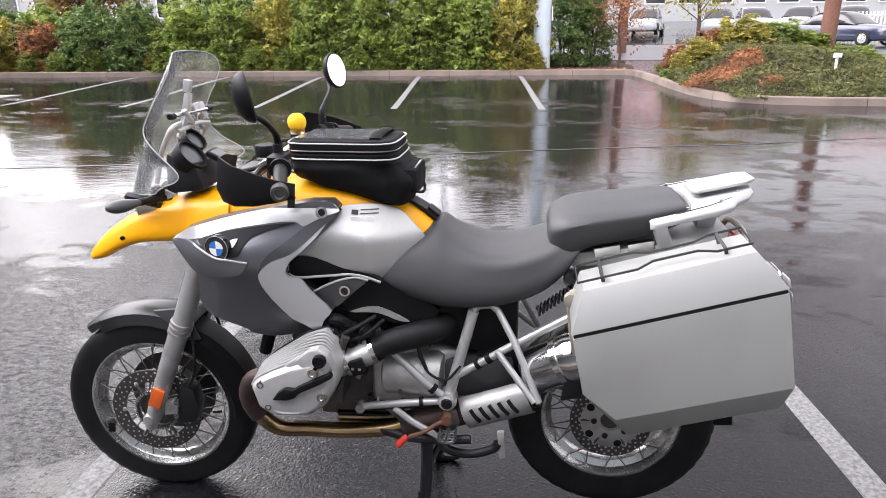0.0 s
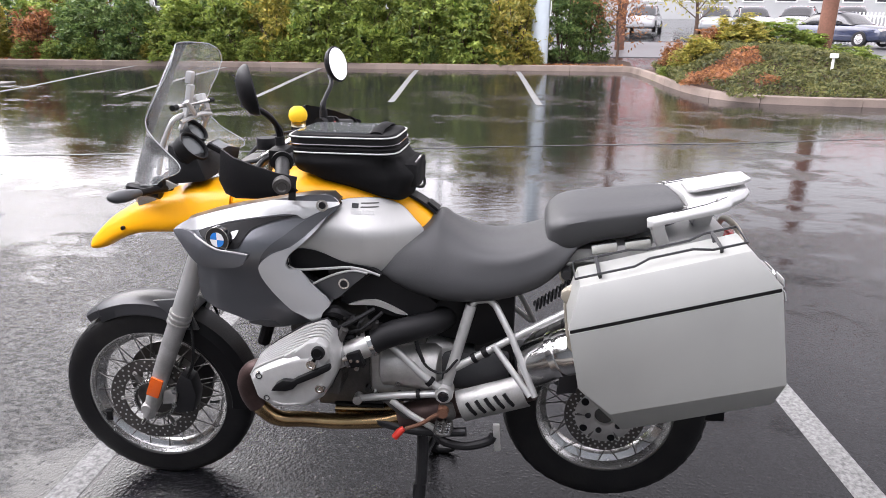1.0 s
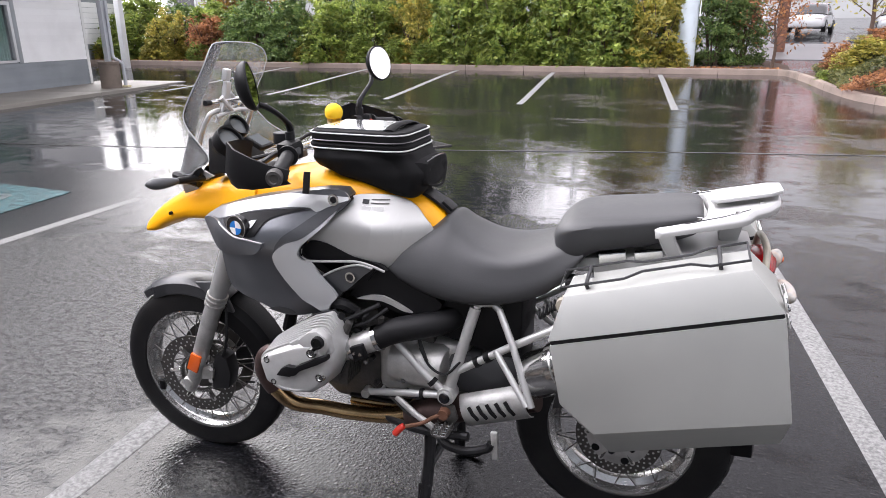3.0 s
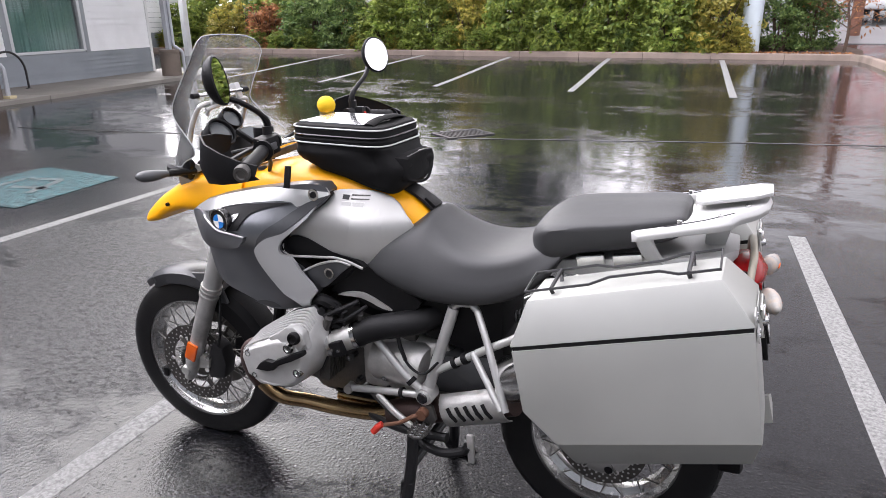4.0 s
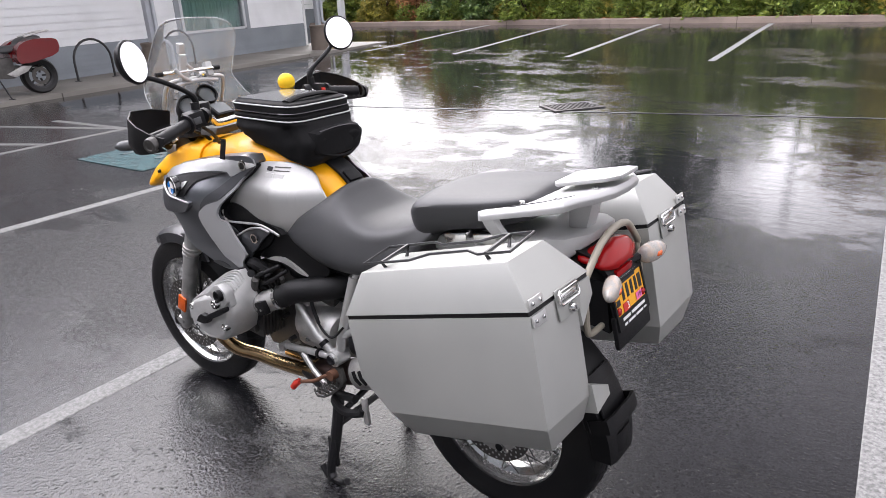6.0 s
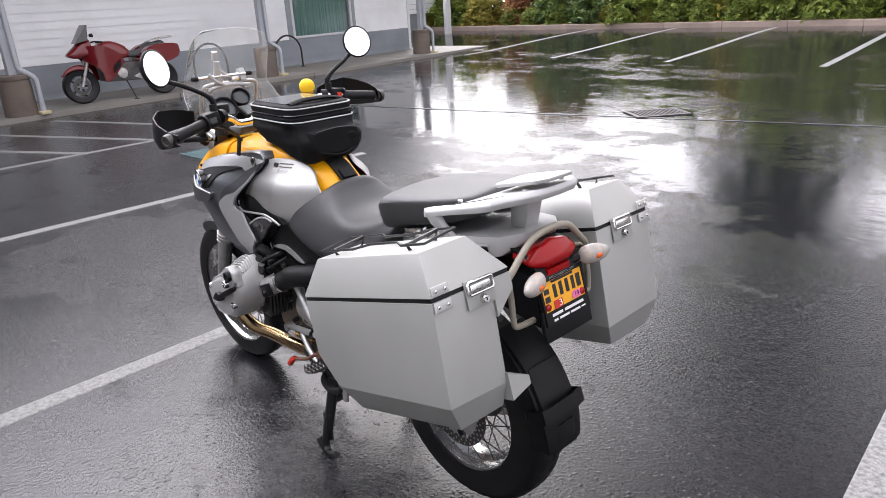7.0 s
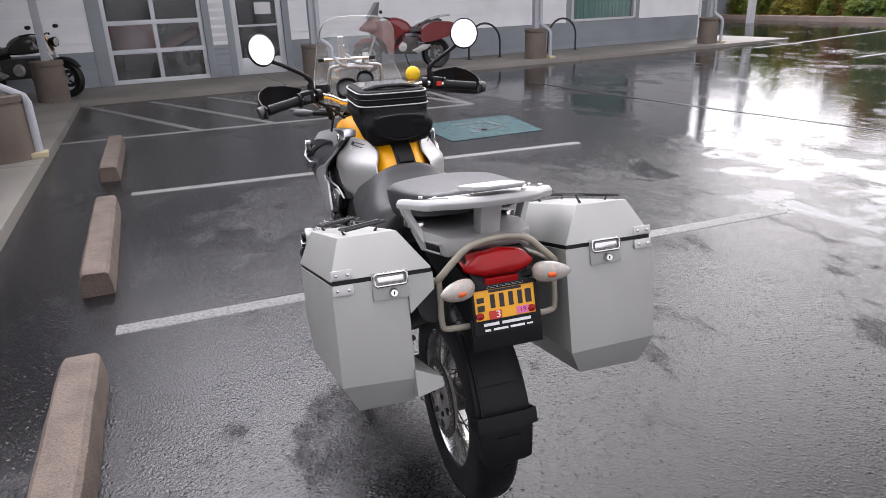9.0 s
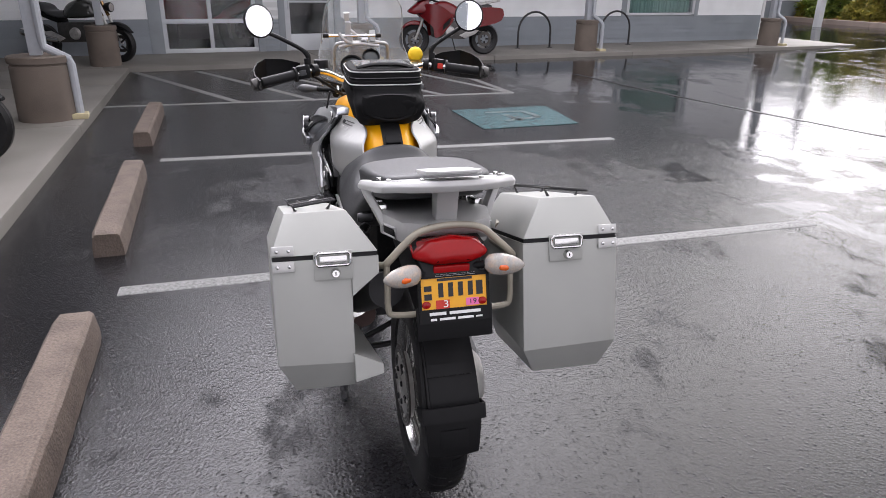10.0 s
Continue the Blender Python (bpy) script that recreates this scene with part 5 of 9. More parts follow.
    P("badge_ring", Mesh().lathe([(0.034, -0.0055), (0.0357, -0.0055), (0.0357, -0.003), (0.034, -0.003)], 40, bm_, loop=True), M_CHROME, "", bd)
    for q in range(4):
        w = Mesh().prism([(0, 0)] + [(0.021 * math.cos(radians(90 * q + a)), 0.021 * math.sin(radians(90 * q + a))) for a in range(0, 91, 15)], -0.0062, -0.0045)
        P("quarter", moved(w, bm_), M_BLUE_BADGE if q % 2 else M_WHITE, "", bd, smooth=0)
    # model lettering as plain bars
    for x0, x1, z0, z1, m_ in ((-0.012, 0.006, 1.048, 1.060, M_STEEL_DARK), (0.012, 0.060, 1.047, 1.050, M_ALLOY_DARK), (0.012, 0.060, 1.057, 1.060, M_ALLOY_DARK), (-0.012, 0.016, 1.032, 1.042, M_PIPING), (0.022, 0.052, 1.030, 1.040, M_PIPING)):
        g = panel([(x0, z0), (x1, z0 - 0.002), (x1, z1 - 0.002), (x0, z1)], lambda x, z: y_tank(x, z) - 0.0022, 0.002, 0.02, 0)
        P("lettering_bar", g if s < 0 else flip(g), m_)
    P("indent", (lambda g: g if s < 0 else flip(g))(panel([(-0.335, 0.69), (-0.29, 0.705), (-0.25, 0.70), (-0.235, 0.688), (-0.28, 0.68)], lambda x, z: y_shroud(x, z) - 0.0015, 0.002)), M_MATT_GREY)

# seats
rider = loft([body_ring(0.055, 0.855, 0.892, 0.165, 0.150), body_ring(0.10, 0.832, 0.925, 0.182, 0.150), body_ring(0.17, 0.800, 0.975, 0.190, 0.128), body_ring(0.225, 0.783, 1.008, 0.192, 0.108, 0.004),
              body_ring(0.265, 0.778, 0.985, 0.192, 0.118, -0.004), body_ring(0.34, 0.780, 0.948, 0.190, 0.145, -0.008), body_ring(0.43, 0.795, 0.942, 0.188, 0.155, -0.006), body_ring(0.52, 0.83, 0.965, 0.182, 0.150, -0.002), body_ring(0.585, 0.885, 0.992, 0.170, 0.13), body_ring(0.625, 0.945, 0.99, 0.15, 0.11)])
P("rider_seat", rider, M_SEAT, "grey vinyl rider's seat", smooth=60)
def pillion_ring(x, zb, zc, zt, w):
    """zb, zc, zt: underside, side crease and crown."""
    half = [(-w * 0.74, zb), (-w * 0.93, zb + 0.30 * (zc - zb)), (-w, zc - 0.010), (-w * 0.985, zc + 0.004), (-w * 0.86, zc + 0.60 * (zt - zc)), (-w * 0.50, zt - 0.004)]
    return [(x, y, z) for y, z in half + [(0, zt)] + [(-y, z) for y, z in reversed(half)] + [(0, zb)]]


pil = loft([pillion_ring(0.538, 0.978, 0.994, 1.006, 0.098), pillion_ring(0.548, 0.958, 1.002, 1.028, 0.132), pillion_ring(0.575, 0.936, 1.020, 1.050, 0.158), pillion_ring(0.610, 0.938, 1.032, 1.062, 0.166), pillion_ring(0.665, 0.966, 1.044, 1.070, 0.166), pillion_ring(0.766, 0.988, 1.060, 1.080, 0.160),
            pillion_ring(0.850, 1.012, 1.074, 1.090, 0.148), pillion_ring(0.895, 1.028, 1.078, 1.092, 0.128), pillion_ring(0.912, 1.042, 1.070, 1.082, 0.10)], 4, 2)
P("pillion_seat", pil, M_SEAT, "grey vinyl passenger seat", smooth=40)

# tail, rack and lights
tail = hull([(0.60, s * 0.105, z) for s in (-1, 1) for z in (0.895, 0.935)] + [(0.86, s * 0.145, z) for s in (-1, 1) for z in (0.925, 0.985)] + [(0.99, s * 0.112, z) for s in (-1, 1) for z in (0.945, 1.000)] + [(1.035, s * 0.062, z) for s in (-1, 1) for z in (0.985, 1.008)])
tl = P("tail_body", tail, M_RACK, "pale cast tail section", bevel=0.010)
for s in (-1, 1):
    P("tail_recess", Mesh().box((-0.034, -0.004, -0.010), (0.034, 0.004, 0.010), pose(0.928, s * 0.129, 0.957, 0, -8, s * -14)), M_BLACK, "", tl, bevel=0.003)
    P("tail_rim", Mesh().tube([pose(0.928, s * 0.131, 0.957, 0, -8, s * -14) @ Vector(q_) for q_ in ((-0.037, 0, -0.012), (0.037, 0, -0.012), (0.037, 0, 0.012), (-0.037, 0, 0.012))], 0.0035, 6, loop=True), M_RACK, "", tl)
    for x in (0.70, 0.79):
        P("tail_plate", Mesh().box((-0.035, -0.012, -0.014), (0.035, 0.012, 0.014), pose(x, s * 0.132, 0.957 + 0.16 * (x - 0.7), 0, -11, 0)), M_CHROME, "", tl, bevel=0.003)
half_ = [(0.800, 0.186), (0.812, 0.192), (0.900, 0.182), (0.985, 0.172), (1.010, 0.160), (1.026, 0.128), (1.060, 0.104), (1.084, 0.060), (1.090, 0.0)]
inner_ = [(0.806, 0.160), (0.832, 0.158), (0.890, 0.150), (0.915, 0.125), (0.918, 0.100), (0.920, 0.070), (0.922, 0.045), (0.924, 0.020), (0.924, 0.0)]
zr = lambda x: 1.044 + 0.235 * (x - 0.80)
rings = []
for sg_ in (-1, 1):
    for a, b in (zip(half_, inner_) if sg_ < 0 else zip(reversed(half_[:-1]), reversed(inner_[:-1]))):
        t_ = 0.011 if a[0] < 0.93 else 0.013
        rings.append([(a[0], sg_ * a[1], zr(a[0]) - t_), (a[0] + 0.003, sg_ * (a[1] + 0.002), zr(a[0]) + 0.002), (a[0] - 0.004, sg_ * max(0, a[1] - 0.006), zr(a[0]) + t_), (b[0], sg_ * b[1], zr(b[0]) + t_), (b[0], sg_ * b[1], zr(b[0]) - t_)])
rk = P("luggage_rack", Mesh().rings(rings), M_RACK, "pale cast luggage rack and grab rail", bevel=0.003)
for s in (-1, 1):
    leg = [[(x - 0.016, y, z), (x - 0.010, y + s * 0.014, z), (x + 0.022, y + s * 0.010, z + 0.004), (x + 0.026, y - s * 0.008, z + 0.004), (x - 0.008, y - s * 0.012, z)] for x, y, z in ((0.818, s * 0.176, 1.048), (0.828, s * 0.168, 1.020), (0.842, s * 0.152, 0.990), (0.862, s * 0.135, 0.955), (0.885, s * 0.120, 0.930))]
    P("rail_leg", Mesh().rings(leg), M_RACK, "", rk, bevel=0.003)
    P("rail_groove", Mesh().tube([(0.868, s * 0.163, zr(0.868) + 0.0115), (0.955, s * 0.150, zr(0.955) + 0.0132), (1.015, s * 0.115, zr(1.015) + 0.0132)], 0.0022, 6), M_STEEL_DARK, "", rk)
    for bx, by_ in ((0.900, 0.150), (0.985, 0.140), (1.040, 0.070)):
        P("bolt", Mesh().lathe([(0.0001, 0.0), (0.0062, 0.0), (0.0062, 0.008), (0.0001, 0.0085)], 10, pose(bx, s * by_, zr(bx) + 0.012, 90, 0, 0)), M_CHROME, "", rk)
plate = Mesh().prism([(0.925, -0.045), (0.94, -0.066), (1.06, -0.066), (1.09, -0.045), (1.09, 0.045), (1.06, 0.066), (0.94, 0.066), (0.925, 0.045)], 0, 0.010, "xy")
plate.v = [(x, y, z + 1.096 + 0.225 * (x - 0.90)) for x, y, z in plate.v]
P("top_plate", plate, M_RACK, "flat pale plate on the rack", rk, bevel=0.004)
P("rack_support", Mesh().prism([(0.955, 1.0), (1.000, 0.985), (1.020, 1.084), (0.955, 1.070)], -0.030, 0.024), M_RACK, "", rk, bevel=0.006)
lamp = hull([(x - 0.028, y, z - 0.010) for x, y, z in [(1.03, -0.105, 0.965), (1.03, 0.085, 0.965), (1.115, -0.108, 0.950), (1.115, 0.088, 0.950), (1.105, -0.062, 0.992), (1.105, 0.042, 0.992), (1.125, -0.055, 0.935), (1.125, 0.034, 0.935), (1.04, -0.055, 0.93), (1.04, 0.03, 0.93), (1.135, -0.010, 0.965), (1.09, -0.010, 1.000)]])
tlp = P("tail_light", lamp, M_REDLENS, "red tail lamp lens", bevel=0.014, segments=3, smooth=60)
P("reflector", Mesh().box((1.072, -0.055, 0.890), (1.096, 0.032, 0.922)), M_REDLENS, "", tlp, bevel=0.003)
P("lamp_housing", hull([(0.95, -0.085, 0.98), (0.95, 0.065, 0.98), (1.10, -0.075, 0.90), (1.10, 0.05, 0.90), (1.06, -0.10, 0.962), (1.06, 0.075, 0.962)]), M_BLACK, "", tlp)
loop_pts = [(0.80, -0.20, 0.86), (0.98, -0.185, 0.895), (1.045, -0.165, 0.915), (1.062, -0.156, 0.930), (1.066, -0.118, 0.972), (1.068, -0.080, 1.002), (1.064, -0.010, 1.012), (1.062, 0.062, 1.002), (1.062, 0.108, 0.965), (1.060, 0.146, 0.928), (1.045, 0.152, 0.915), (0.98, 0.17, 0.895), (0.80, 0.18, 0.86)]
lp = P("luggage_frame", Mesh().tube(curve(loop_pts, 4), 0.0088, 12), M_BEIGE, "beige tubular luggage frame")
for s, y0 in ((-1, -0.160), (1, 0.142)):
    P("frame_tube", Mesh().tube(curve([(1.058, y0, 0.925), (1.070, y0, 0.87), (1.076, y0, 0.815), (1.078, y0 - s * 0.015, 0.798), (1.080, y0 - s * 0.09, 0.796)], 3), 0.0078, 10), M_BEIGE, "", lp)
    P("frame_tube", Mesh().tube(curve([(0.60, s * 0.27, 0.86), (0.605, s * 0.27, 0.80), (0.64, s * 0.26, 0.68), (0.80, s * 0.22, 0.66)], 3), 0.011, 10), M_BEIGE, "", lp)
    P("frame_tube", Mesh().tube(curve([(0.60, s * 0.27, 0.86), (0.62, s * 0.26, 0.885), (0.80, s * 0.2, 0.90)], 3), 0.011, 10), M_BEIGE, "", lp)
    P("frame_lug", Mesh().lathe([(0.0001, -0.012), (0.019, -0.012), (0.019, 0.012), (0.0001, 0.012)], 14, pose(0.60, s * 0.275, 0.865)), M_BEIGE, "", lp, bevel=0.003)
for s, y0 in ((-1, -0.132), (1, 0.110)):
    pod = lambda rows: loft([[(1.105 + 0.022 * t + r * 0.8 * math.cos(a), y0 + s * (t - 0.5) * 0.088, 0.924 + r * math.sin(a)) for a in [6.283 * k / 8 for k in range(8)]] for t, r in rows], 3, 2)
    ind = P("rear_indicator", pod(((0.0, 0.012), (0.10, 0.022), (0.24, 0.026), (0.30, 0.026))), M_LAMP_WHITE, "clear rear indicator with an amber bulb", smooth=60)
    P("lens", pod(((0.28, 0.0265), (0.45, 0.0268), (0.70, 0.0225), (0.90, 0.0140), (1.02, 0.004))), M_LAMP_WHITE, "clear ribbed lens over an amber bulb", ind, smooth=60)
    P("bulb", Mesh().lathe([(0.0001, -0.018), (0.007, -0.013), (0.010, 0.0), (0.006, 0.013), (0.0001, 0.018)], 12, pose(1.1295, y0 - s * 0.002, 0.923, 0, 0, 0)), M_AMBER, "", ind)
    if s < 0:
        ind.location.z = -0.012
    P("stalk", Mesh().tube([(1.10, y0 - s * 0.03, 0.922), (1.07, y0 - s * 0.09, 0.905)], 0.010, 8), M_BLACK, "", ind)
# number plate, its frame and bars for the writing
PLM = pose(1.104, -0.008, 0.858, 0, -16, 0) @ Matrix.Diagonal((1, 1, 0.80, 1))
npl = P("number_plate", moved(Mesh().box((0, -0.082, -0.052), (0.003, 0.082, 0.056)), PLM), M_PLATE, "yellow number plate with dark characters as bars")
P("plate_carrier", moved(Mesh().box((-0.006, -0.088, -0.110), (-0.001, 0.088, 0.062)), PLM), M_BLACK, "", npl, bevel=0.003)
P("plate_frame", moved(Mesh().box((0.000, -0.086, -0.088), (0.006, 0.086, -0.046)).box((0.0, -0.086, 0.046), (0.006, 0.086, 0.060)).box((0.0, -0.086, -0.046), (0.006, -0.079, 0.046)).box((0.0, 0.079, -0.046), (0.006, 0.086, 0.046)), PLM), M_BLACK, "", npl)
for y0, y1, z0, z1 in ((-0.038, -0.026, -0.012, 0.030), (-0.014, -0.002, -0.012, 0.030), (0.010, 0.022, -0.012, 0.030), (0.034, 0.046, -0.012, 0.030), (0.054, 0.070, -0.012, 0.030), (-0.072, -0.054, 0.008, 0.024), (-0.072, -0.054, -0.018, 0.0), (-0.04, 0.045, 0.036, 0.044)):
    P("plate_bar", moved(Mesh().box((0.0031, y0, z0), (0.0042, y1, z1)), PLM), M_STEEL_DARK, "", npl, smooth=0)
for y0, y1, z0, z1, m_ in ((-0.045, -0.012, -0.046, -0.020, M_REDRUB), (0.028, 0.060, -0.042, -0.020, M_PINK)):
    P("sticker", moved(Mesh().box((0.0042, y0, z0), (0.0050, y1, z1)), PLM), m_, "", npl, smooth=0)


def figures(text, y, z, size, m_):
    """Flat printed figures on the plate's stickers."""
    cu = bpy.data.curves.new("figures", 'FONT')
    cu.body, cu.size, cu.align_x, cu.align_y = text, size, 'CENTER', 'CENTER'
    ob = bpy.data.objects.new("figures", cu)
    me = bpy.data.meshes.new_from_object(ob)
    bpy.data.objects.remove(ob)
    g = Mesh()
    g.v = [(0.0056, y + v.co.x, z + v.co.y) for v in me.vertices]
    g.f = [tuple(p.vertices) for p in me.polygons]
    bpy.data.meshes.remove(me)
    P("figures", moved(g, PLM), m_, "", npl, smooth=0)


figures("3", -0.021, -0.033, 0.030, M_WHITE)
figures("19", 0.044, -0.031, 0.020, M_STEEL_DARK)
for y0, y1, z0, z1 in ((-0.045, 0.052, 0.051, 0.056), (-0.062, -0.022, -0.064, -0.055), (-0.014, 0.062, -0.064, -0.055), (-0.060, -0.045, -0.080, -0.073), (-0.038, 0.000, -0.080, -0.073), (0.006, 0.044, -0.080, -0.073), (0.050, 0.066, -0.079, -0.074)):
    P("writing_bar", moved(Mesh().box((0.0062, y0, z0), (0.0068, y1, z1)), PLM), M_WHITE, "", npl, smooth=0)
for y0 in (-0.068, 0.068):
    P("plate_reflector", moved(Mesh().lathe([(0.0001, 0.004), (0.010, 0.002), (0.012, -0.003)], 16, pose(0.004, y0, -0.032, 0, 0, -90)), PLM), M_REDLENS, "", npl)

# rear mudguard riding close to the tyre
CX, CZ = 0.754, 0.386


def rear_guard(r0, a0, a1, w0, w1, lip):
    rings = []
    for i in range(13):
        t = i / 12
        a = radians(a0 + (a1 - a0) * t)
        w = w0 + (w1 - w0) * t
        prof = [(-w, r0 - lip), (-w * 0.96, r0 - 0.004), (-w * 0.6, r0 + 0.003), (w * 0.6, r0 + 0.003), (w * 0.96, r0 - 0.004), (w, r0 - lip)]
        prof += [(y * 0.94, q - 0.008) for y, q in reversed(prof)]
        rings.append([(CX + q * math.cos(a), y, CZ + q * math.sin(a)) for y, q in prof])
    return Mesh().rings(rings)


rg = P("rear_mudguard", rear_guard(0.352, 62, 18, 0.074, 0.080, 0.045), M_BLACK, "black stepped rear mudguard")
P("mudguard_flap", rear_guard(0.362, 19, 1, 0.080, 0.070, 0.05), M_BLACK, "", rg)
P("mudguard_step", rear_guard(0.380, 23, 17, 0.087, 0.087, 0.055), M_BLACK, "", rg)
P("mudguard_rib", rear_guard(0.366, 40, 35, 0.06, 0.062, 0.02), M_BLACK, "", rg)
P("mudguard_ridge", Mesh().tube([(CX + 0.357 * math.cos(radians(a)), -0.062, CZ + 0.357 * math.sin(radians(a))) for a in range(60, 18, -5)], 0.005, 6), M_BLACK, "", rg)
P("mudguard_patch", rear_guard(0.367, 13, 5, 0.045, 0.045, 0.01), M_BLACK, "", rg)
P("under_tail", hull([(0.70, -0.09, 0.86), (0.70, 0.09, 0.86), (1.08, -0.08, 0.90), (1.08, 0.06, 0.90), (1.10, -0.09, 0.78), (1.10, 0.07, 0.78), (0.72, -0.09, 0.93), (0.72, 0.09, 0.93)]), M_BLACK, "black under-tail tray")
P("under_tail_mat", Mesh().box((0, -0.10, -0.04), (0.012, 0.085, 0.04), pose(1.112, 0, 0.785, 0, -12, 0)), M_BLACK, "", rg, bevel=0.004)

# engine
P("engine_block", hull([(-0.24, s * 0.10, z) for s in (-1, 1) for z in (0.44, 0.66)] + [(-0.14, s * 0.14, z) for s in (-1, 1) for z in (0.40, 0.72)] + [(0.20, s * 0.13, z) for s in (-1, 1) for z in (0.42, 0.70)]), M_ALLOY_DARK, "grimy cast engine block", bevel=0.015)
P("gearbox", hull([(0.03, s * 0.155, z) for s in (-1, 1) for z in (0.47, 0.64)] + [(0.20, s * 0.15, z) for s in (-1, 1) for z in (0.46, 0.60)] + [(0.30, s * 0.10, z) for s in (-1, 1) for z in (0.45, 0.62)] + [(0.02, s * 0.13, z) for s in (-1, 1) for z in (0.44, 0.67)]), M_ALLOY, "cast alloy gearbox housing", bevel=0.02)
P("starter_cover", Mesh().lathe([(0.0001, -0.12), (0.062, -0.12), (0.074, -0.10), (0.076, 0.05), (0.06, 0.06)], 28, pose(0.125, -0.118, 0.550, 0, 0, 82)), M_ALLOY, "rounded silver starter cover")
HEAD = [(-0.280, 0.592), (-0.264, 0.628), (-0.222, 0.662), (-0.134, 0.718), (-0.072, 0.740), (-0.045, 0.715), (-0.028, 0.666), (-0.030, 0.608), (-0.062, 0.540), (-0.105, 0.508), (-0.212, 0.496), (-0.262, 0.526)]
low = lambda z, k: 0.585 + (z - 0.585) * (k if z > 0.60 else 0.95)
SHOULDER = [(x, -0.268, z) for x, z in HEAD]
FACE = [(-0.155 + (x + 0.155) * 0.96, -0.338, low(z, 0.66)) for x, z in HEAD]
g = Mesh().rings([[(x, -0.235, z) for x, z in HEAD], SHOULDER, FACE, [(-0.158 + (x + 0.155) * 0.84, -0.356, 0.585 + (low(z, 0.66) - 0.585) * 0.84) for x, z in HEAD]])
for s in (-1, 1):
    fl_ = (lambda q: q) if s < 0 else flip
    hd = P("cylinder_head", fl_(g), M_HEAD, "ribbed cast alloy cylinder head cover", bevel=0.006)
    for i in range(9):
        f = (i + 0.3) / 9
        lane = [Vector(a_).lerp(Vector(b_), f) for a_, b_ in zip(SHOULDER[0:6], FACE[0:6])]
        P("rib", fl_(Mesh().tube(curve([p_ + Vector((0, -0.0012, 0.0024)) for p_ in lane], 3), 0.0034, 6)), M_HEAD, "", hd)
    P("rim_seam", fl_(Mesh().tube([(x, -0.240, z) for x, z in HEAD], 0.0042, 6, loop=True)), M_STEEL_DARK, "dark gasket seam", hd)
    boss = Mesh().prism([(-0.140, 0.680), (-0.098, 0.714), (-0.072, 0.722), (-0.042, 0.704), (-0.034, 0.672), (-0.060, 0.640), (-0.096, 0.634), (-0.112, 0.656)], -0.354, -0.320)
    P("boss", fl_(boss), M_HEAD, "", hd, bevel=0.008)
    P("boss_foot", fl_(Mesh().prism([(-0.175, 0.662), (-0.130, 0.690), (-0.095, 0.706), (-0.040, 0.690), (-0.032, 0.655), (-0.060, 0.622), (-0.100, 0.616), (-0.125, 0.640)], -0.345, -0.318)), M_HEAD, "", hd, bevel=0.008)
    P("lower_rib", fl_(Mesh().tube(curve([(-0.250, -0.344, 0.552), (-0.190, -0.352, 0.522), (-0.120, -0.350, 0.530), (-0.060, -0.340, 0.572)], 4), 0.006, 6)), M_HEAD, "", hd)
    spear = Mesh().prism([(-0.206, 0.568), (-0.188, 0.592), (-0.168, 0.605), (-0.140, 0.604), (-0.130, 0.612), (-0.077, 0.640), (-0.034, 0.660), (-0.030, 0.646), (-0.070, 0.622), (-0.126, 0.594), (-0.140, 0.578), (-0.162, 0.570)], -0.372, -0.350)
    plug = P("plug_cover", fl_(spear), M_BLACK, "black spark plug cover", hd, bevel=0.005)
    for cx, cz, r, m_, yy in ((-0.066, 0.690, 0.019, M_BLACK, -0.358), (-0.084, 0.658, 0.015, M_CHROME, -0.362), (-0.068, 0.578, 0.014, M_CHROME, -0.350), (-0.224, 0.538, 0.010, M_CHROME, -0.348), (-0.242, 0.606, 0.011, M_CHROME, -0.348)):
        cap = Mesh().lathe([(0.0001, -0.006), (r * 0.55, -0.006), (r * 0.6, -0.010), (r * 0.9, -0.010), (r, -0.004), (r, 0.02)], 20, pose(cx, yy, cz))
        P("cap" if r > 0.018 else "bolt", fl_(cap), m_, "", hd)
    cyl = P("cylinder", fl_(Mesh().prism([(-0.20, 0.52), (-0.21, 0.60), (-0.15, 0.66), (-0.07, 0.66), (-0.05, 0.61), (-0.07, 0.51)], -0.25, -0.10)), M_ALLOY_DARK, "finned cylinder barrel", smooth=0)
    for i in range(8):
        y = -0.13 - 0.014 * i
        P("fin", fl_(Mesh().prism([(-0.225, 0.50), (-0.24, 0.60), (-0.16, 0.685), (-0.06, 0.685), (-0.03, 0.62), (-0.05, 0.49)], y - 0.0035, y + 0.0035)), M_ALLOY_DARK, "", cyl, smooth=0)
    tb = P("throttle_body", fl_(Mesh().tube([(-0.055, -0.235, 0.612), (-0.01, -0.225, 0.632), (0.055, -0.21, 0.660)], [0.034, 0.036, 0.037], 20)), M_ALLOY, "silver throttle body with clamp bands")
    for q in ((-0.03, -0.23, 0.622), (0.045, -0.213, 0.656)):
        P("clamp_band", fl_(Mesh().tube([Vector(q), Vector(q) + Vector((0.012, 0.002, 0.005))], 0.041, 20)), M_CHROME, "", tb)
    P("sensor", fl_(Mesh().box((-0.02, -0.012, -0.022), (0.02, 0.012, 0.022), pose(0.012, -0.262, 0.628, 0, -20, 0))), M_BLACK, "", tb, bevel=0.004)
    for q in (-0.010, 0.010):
        P("screw", fl_(Mesh().lathe([(0.0001, -0.004), (0.005, -0.004), (0.005, 0)], 8, pose(0.012 + q, -0.274, 0.628))), M_CHROME, "", tb)
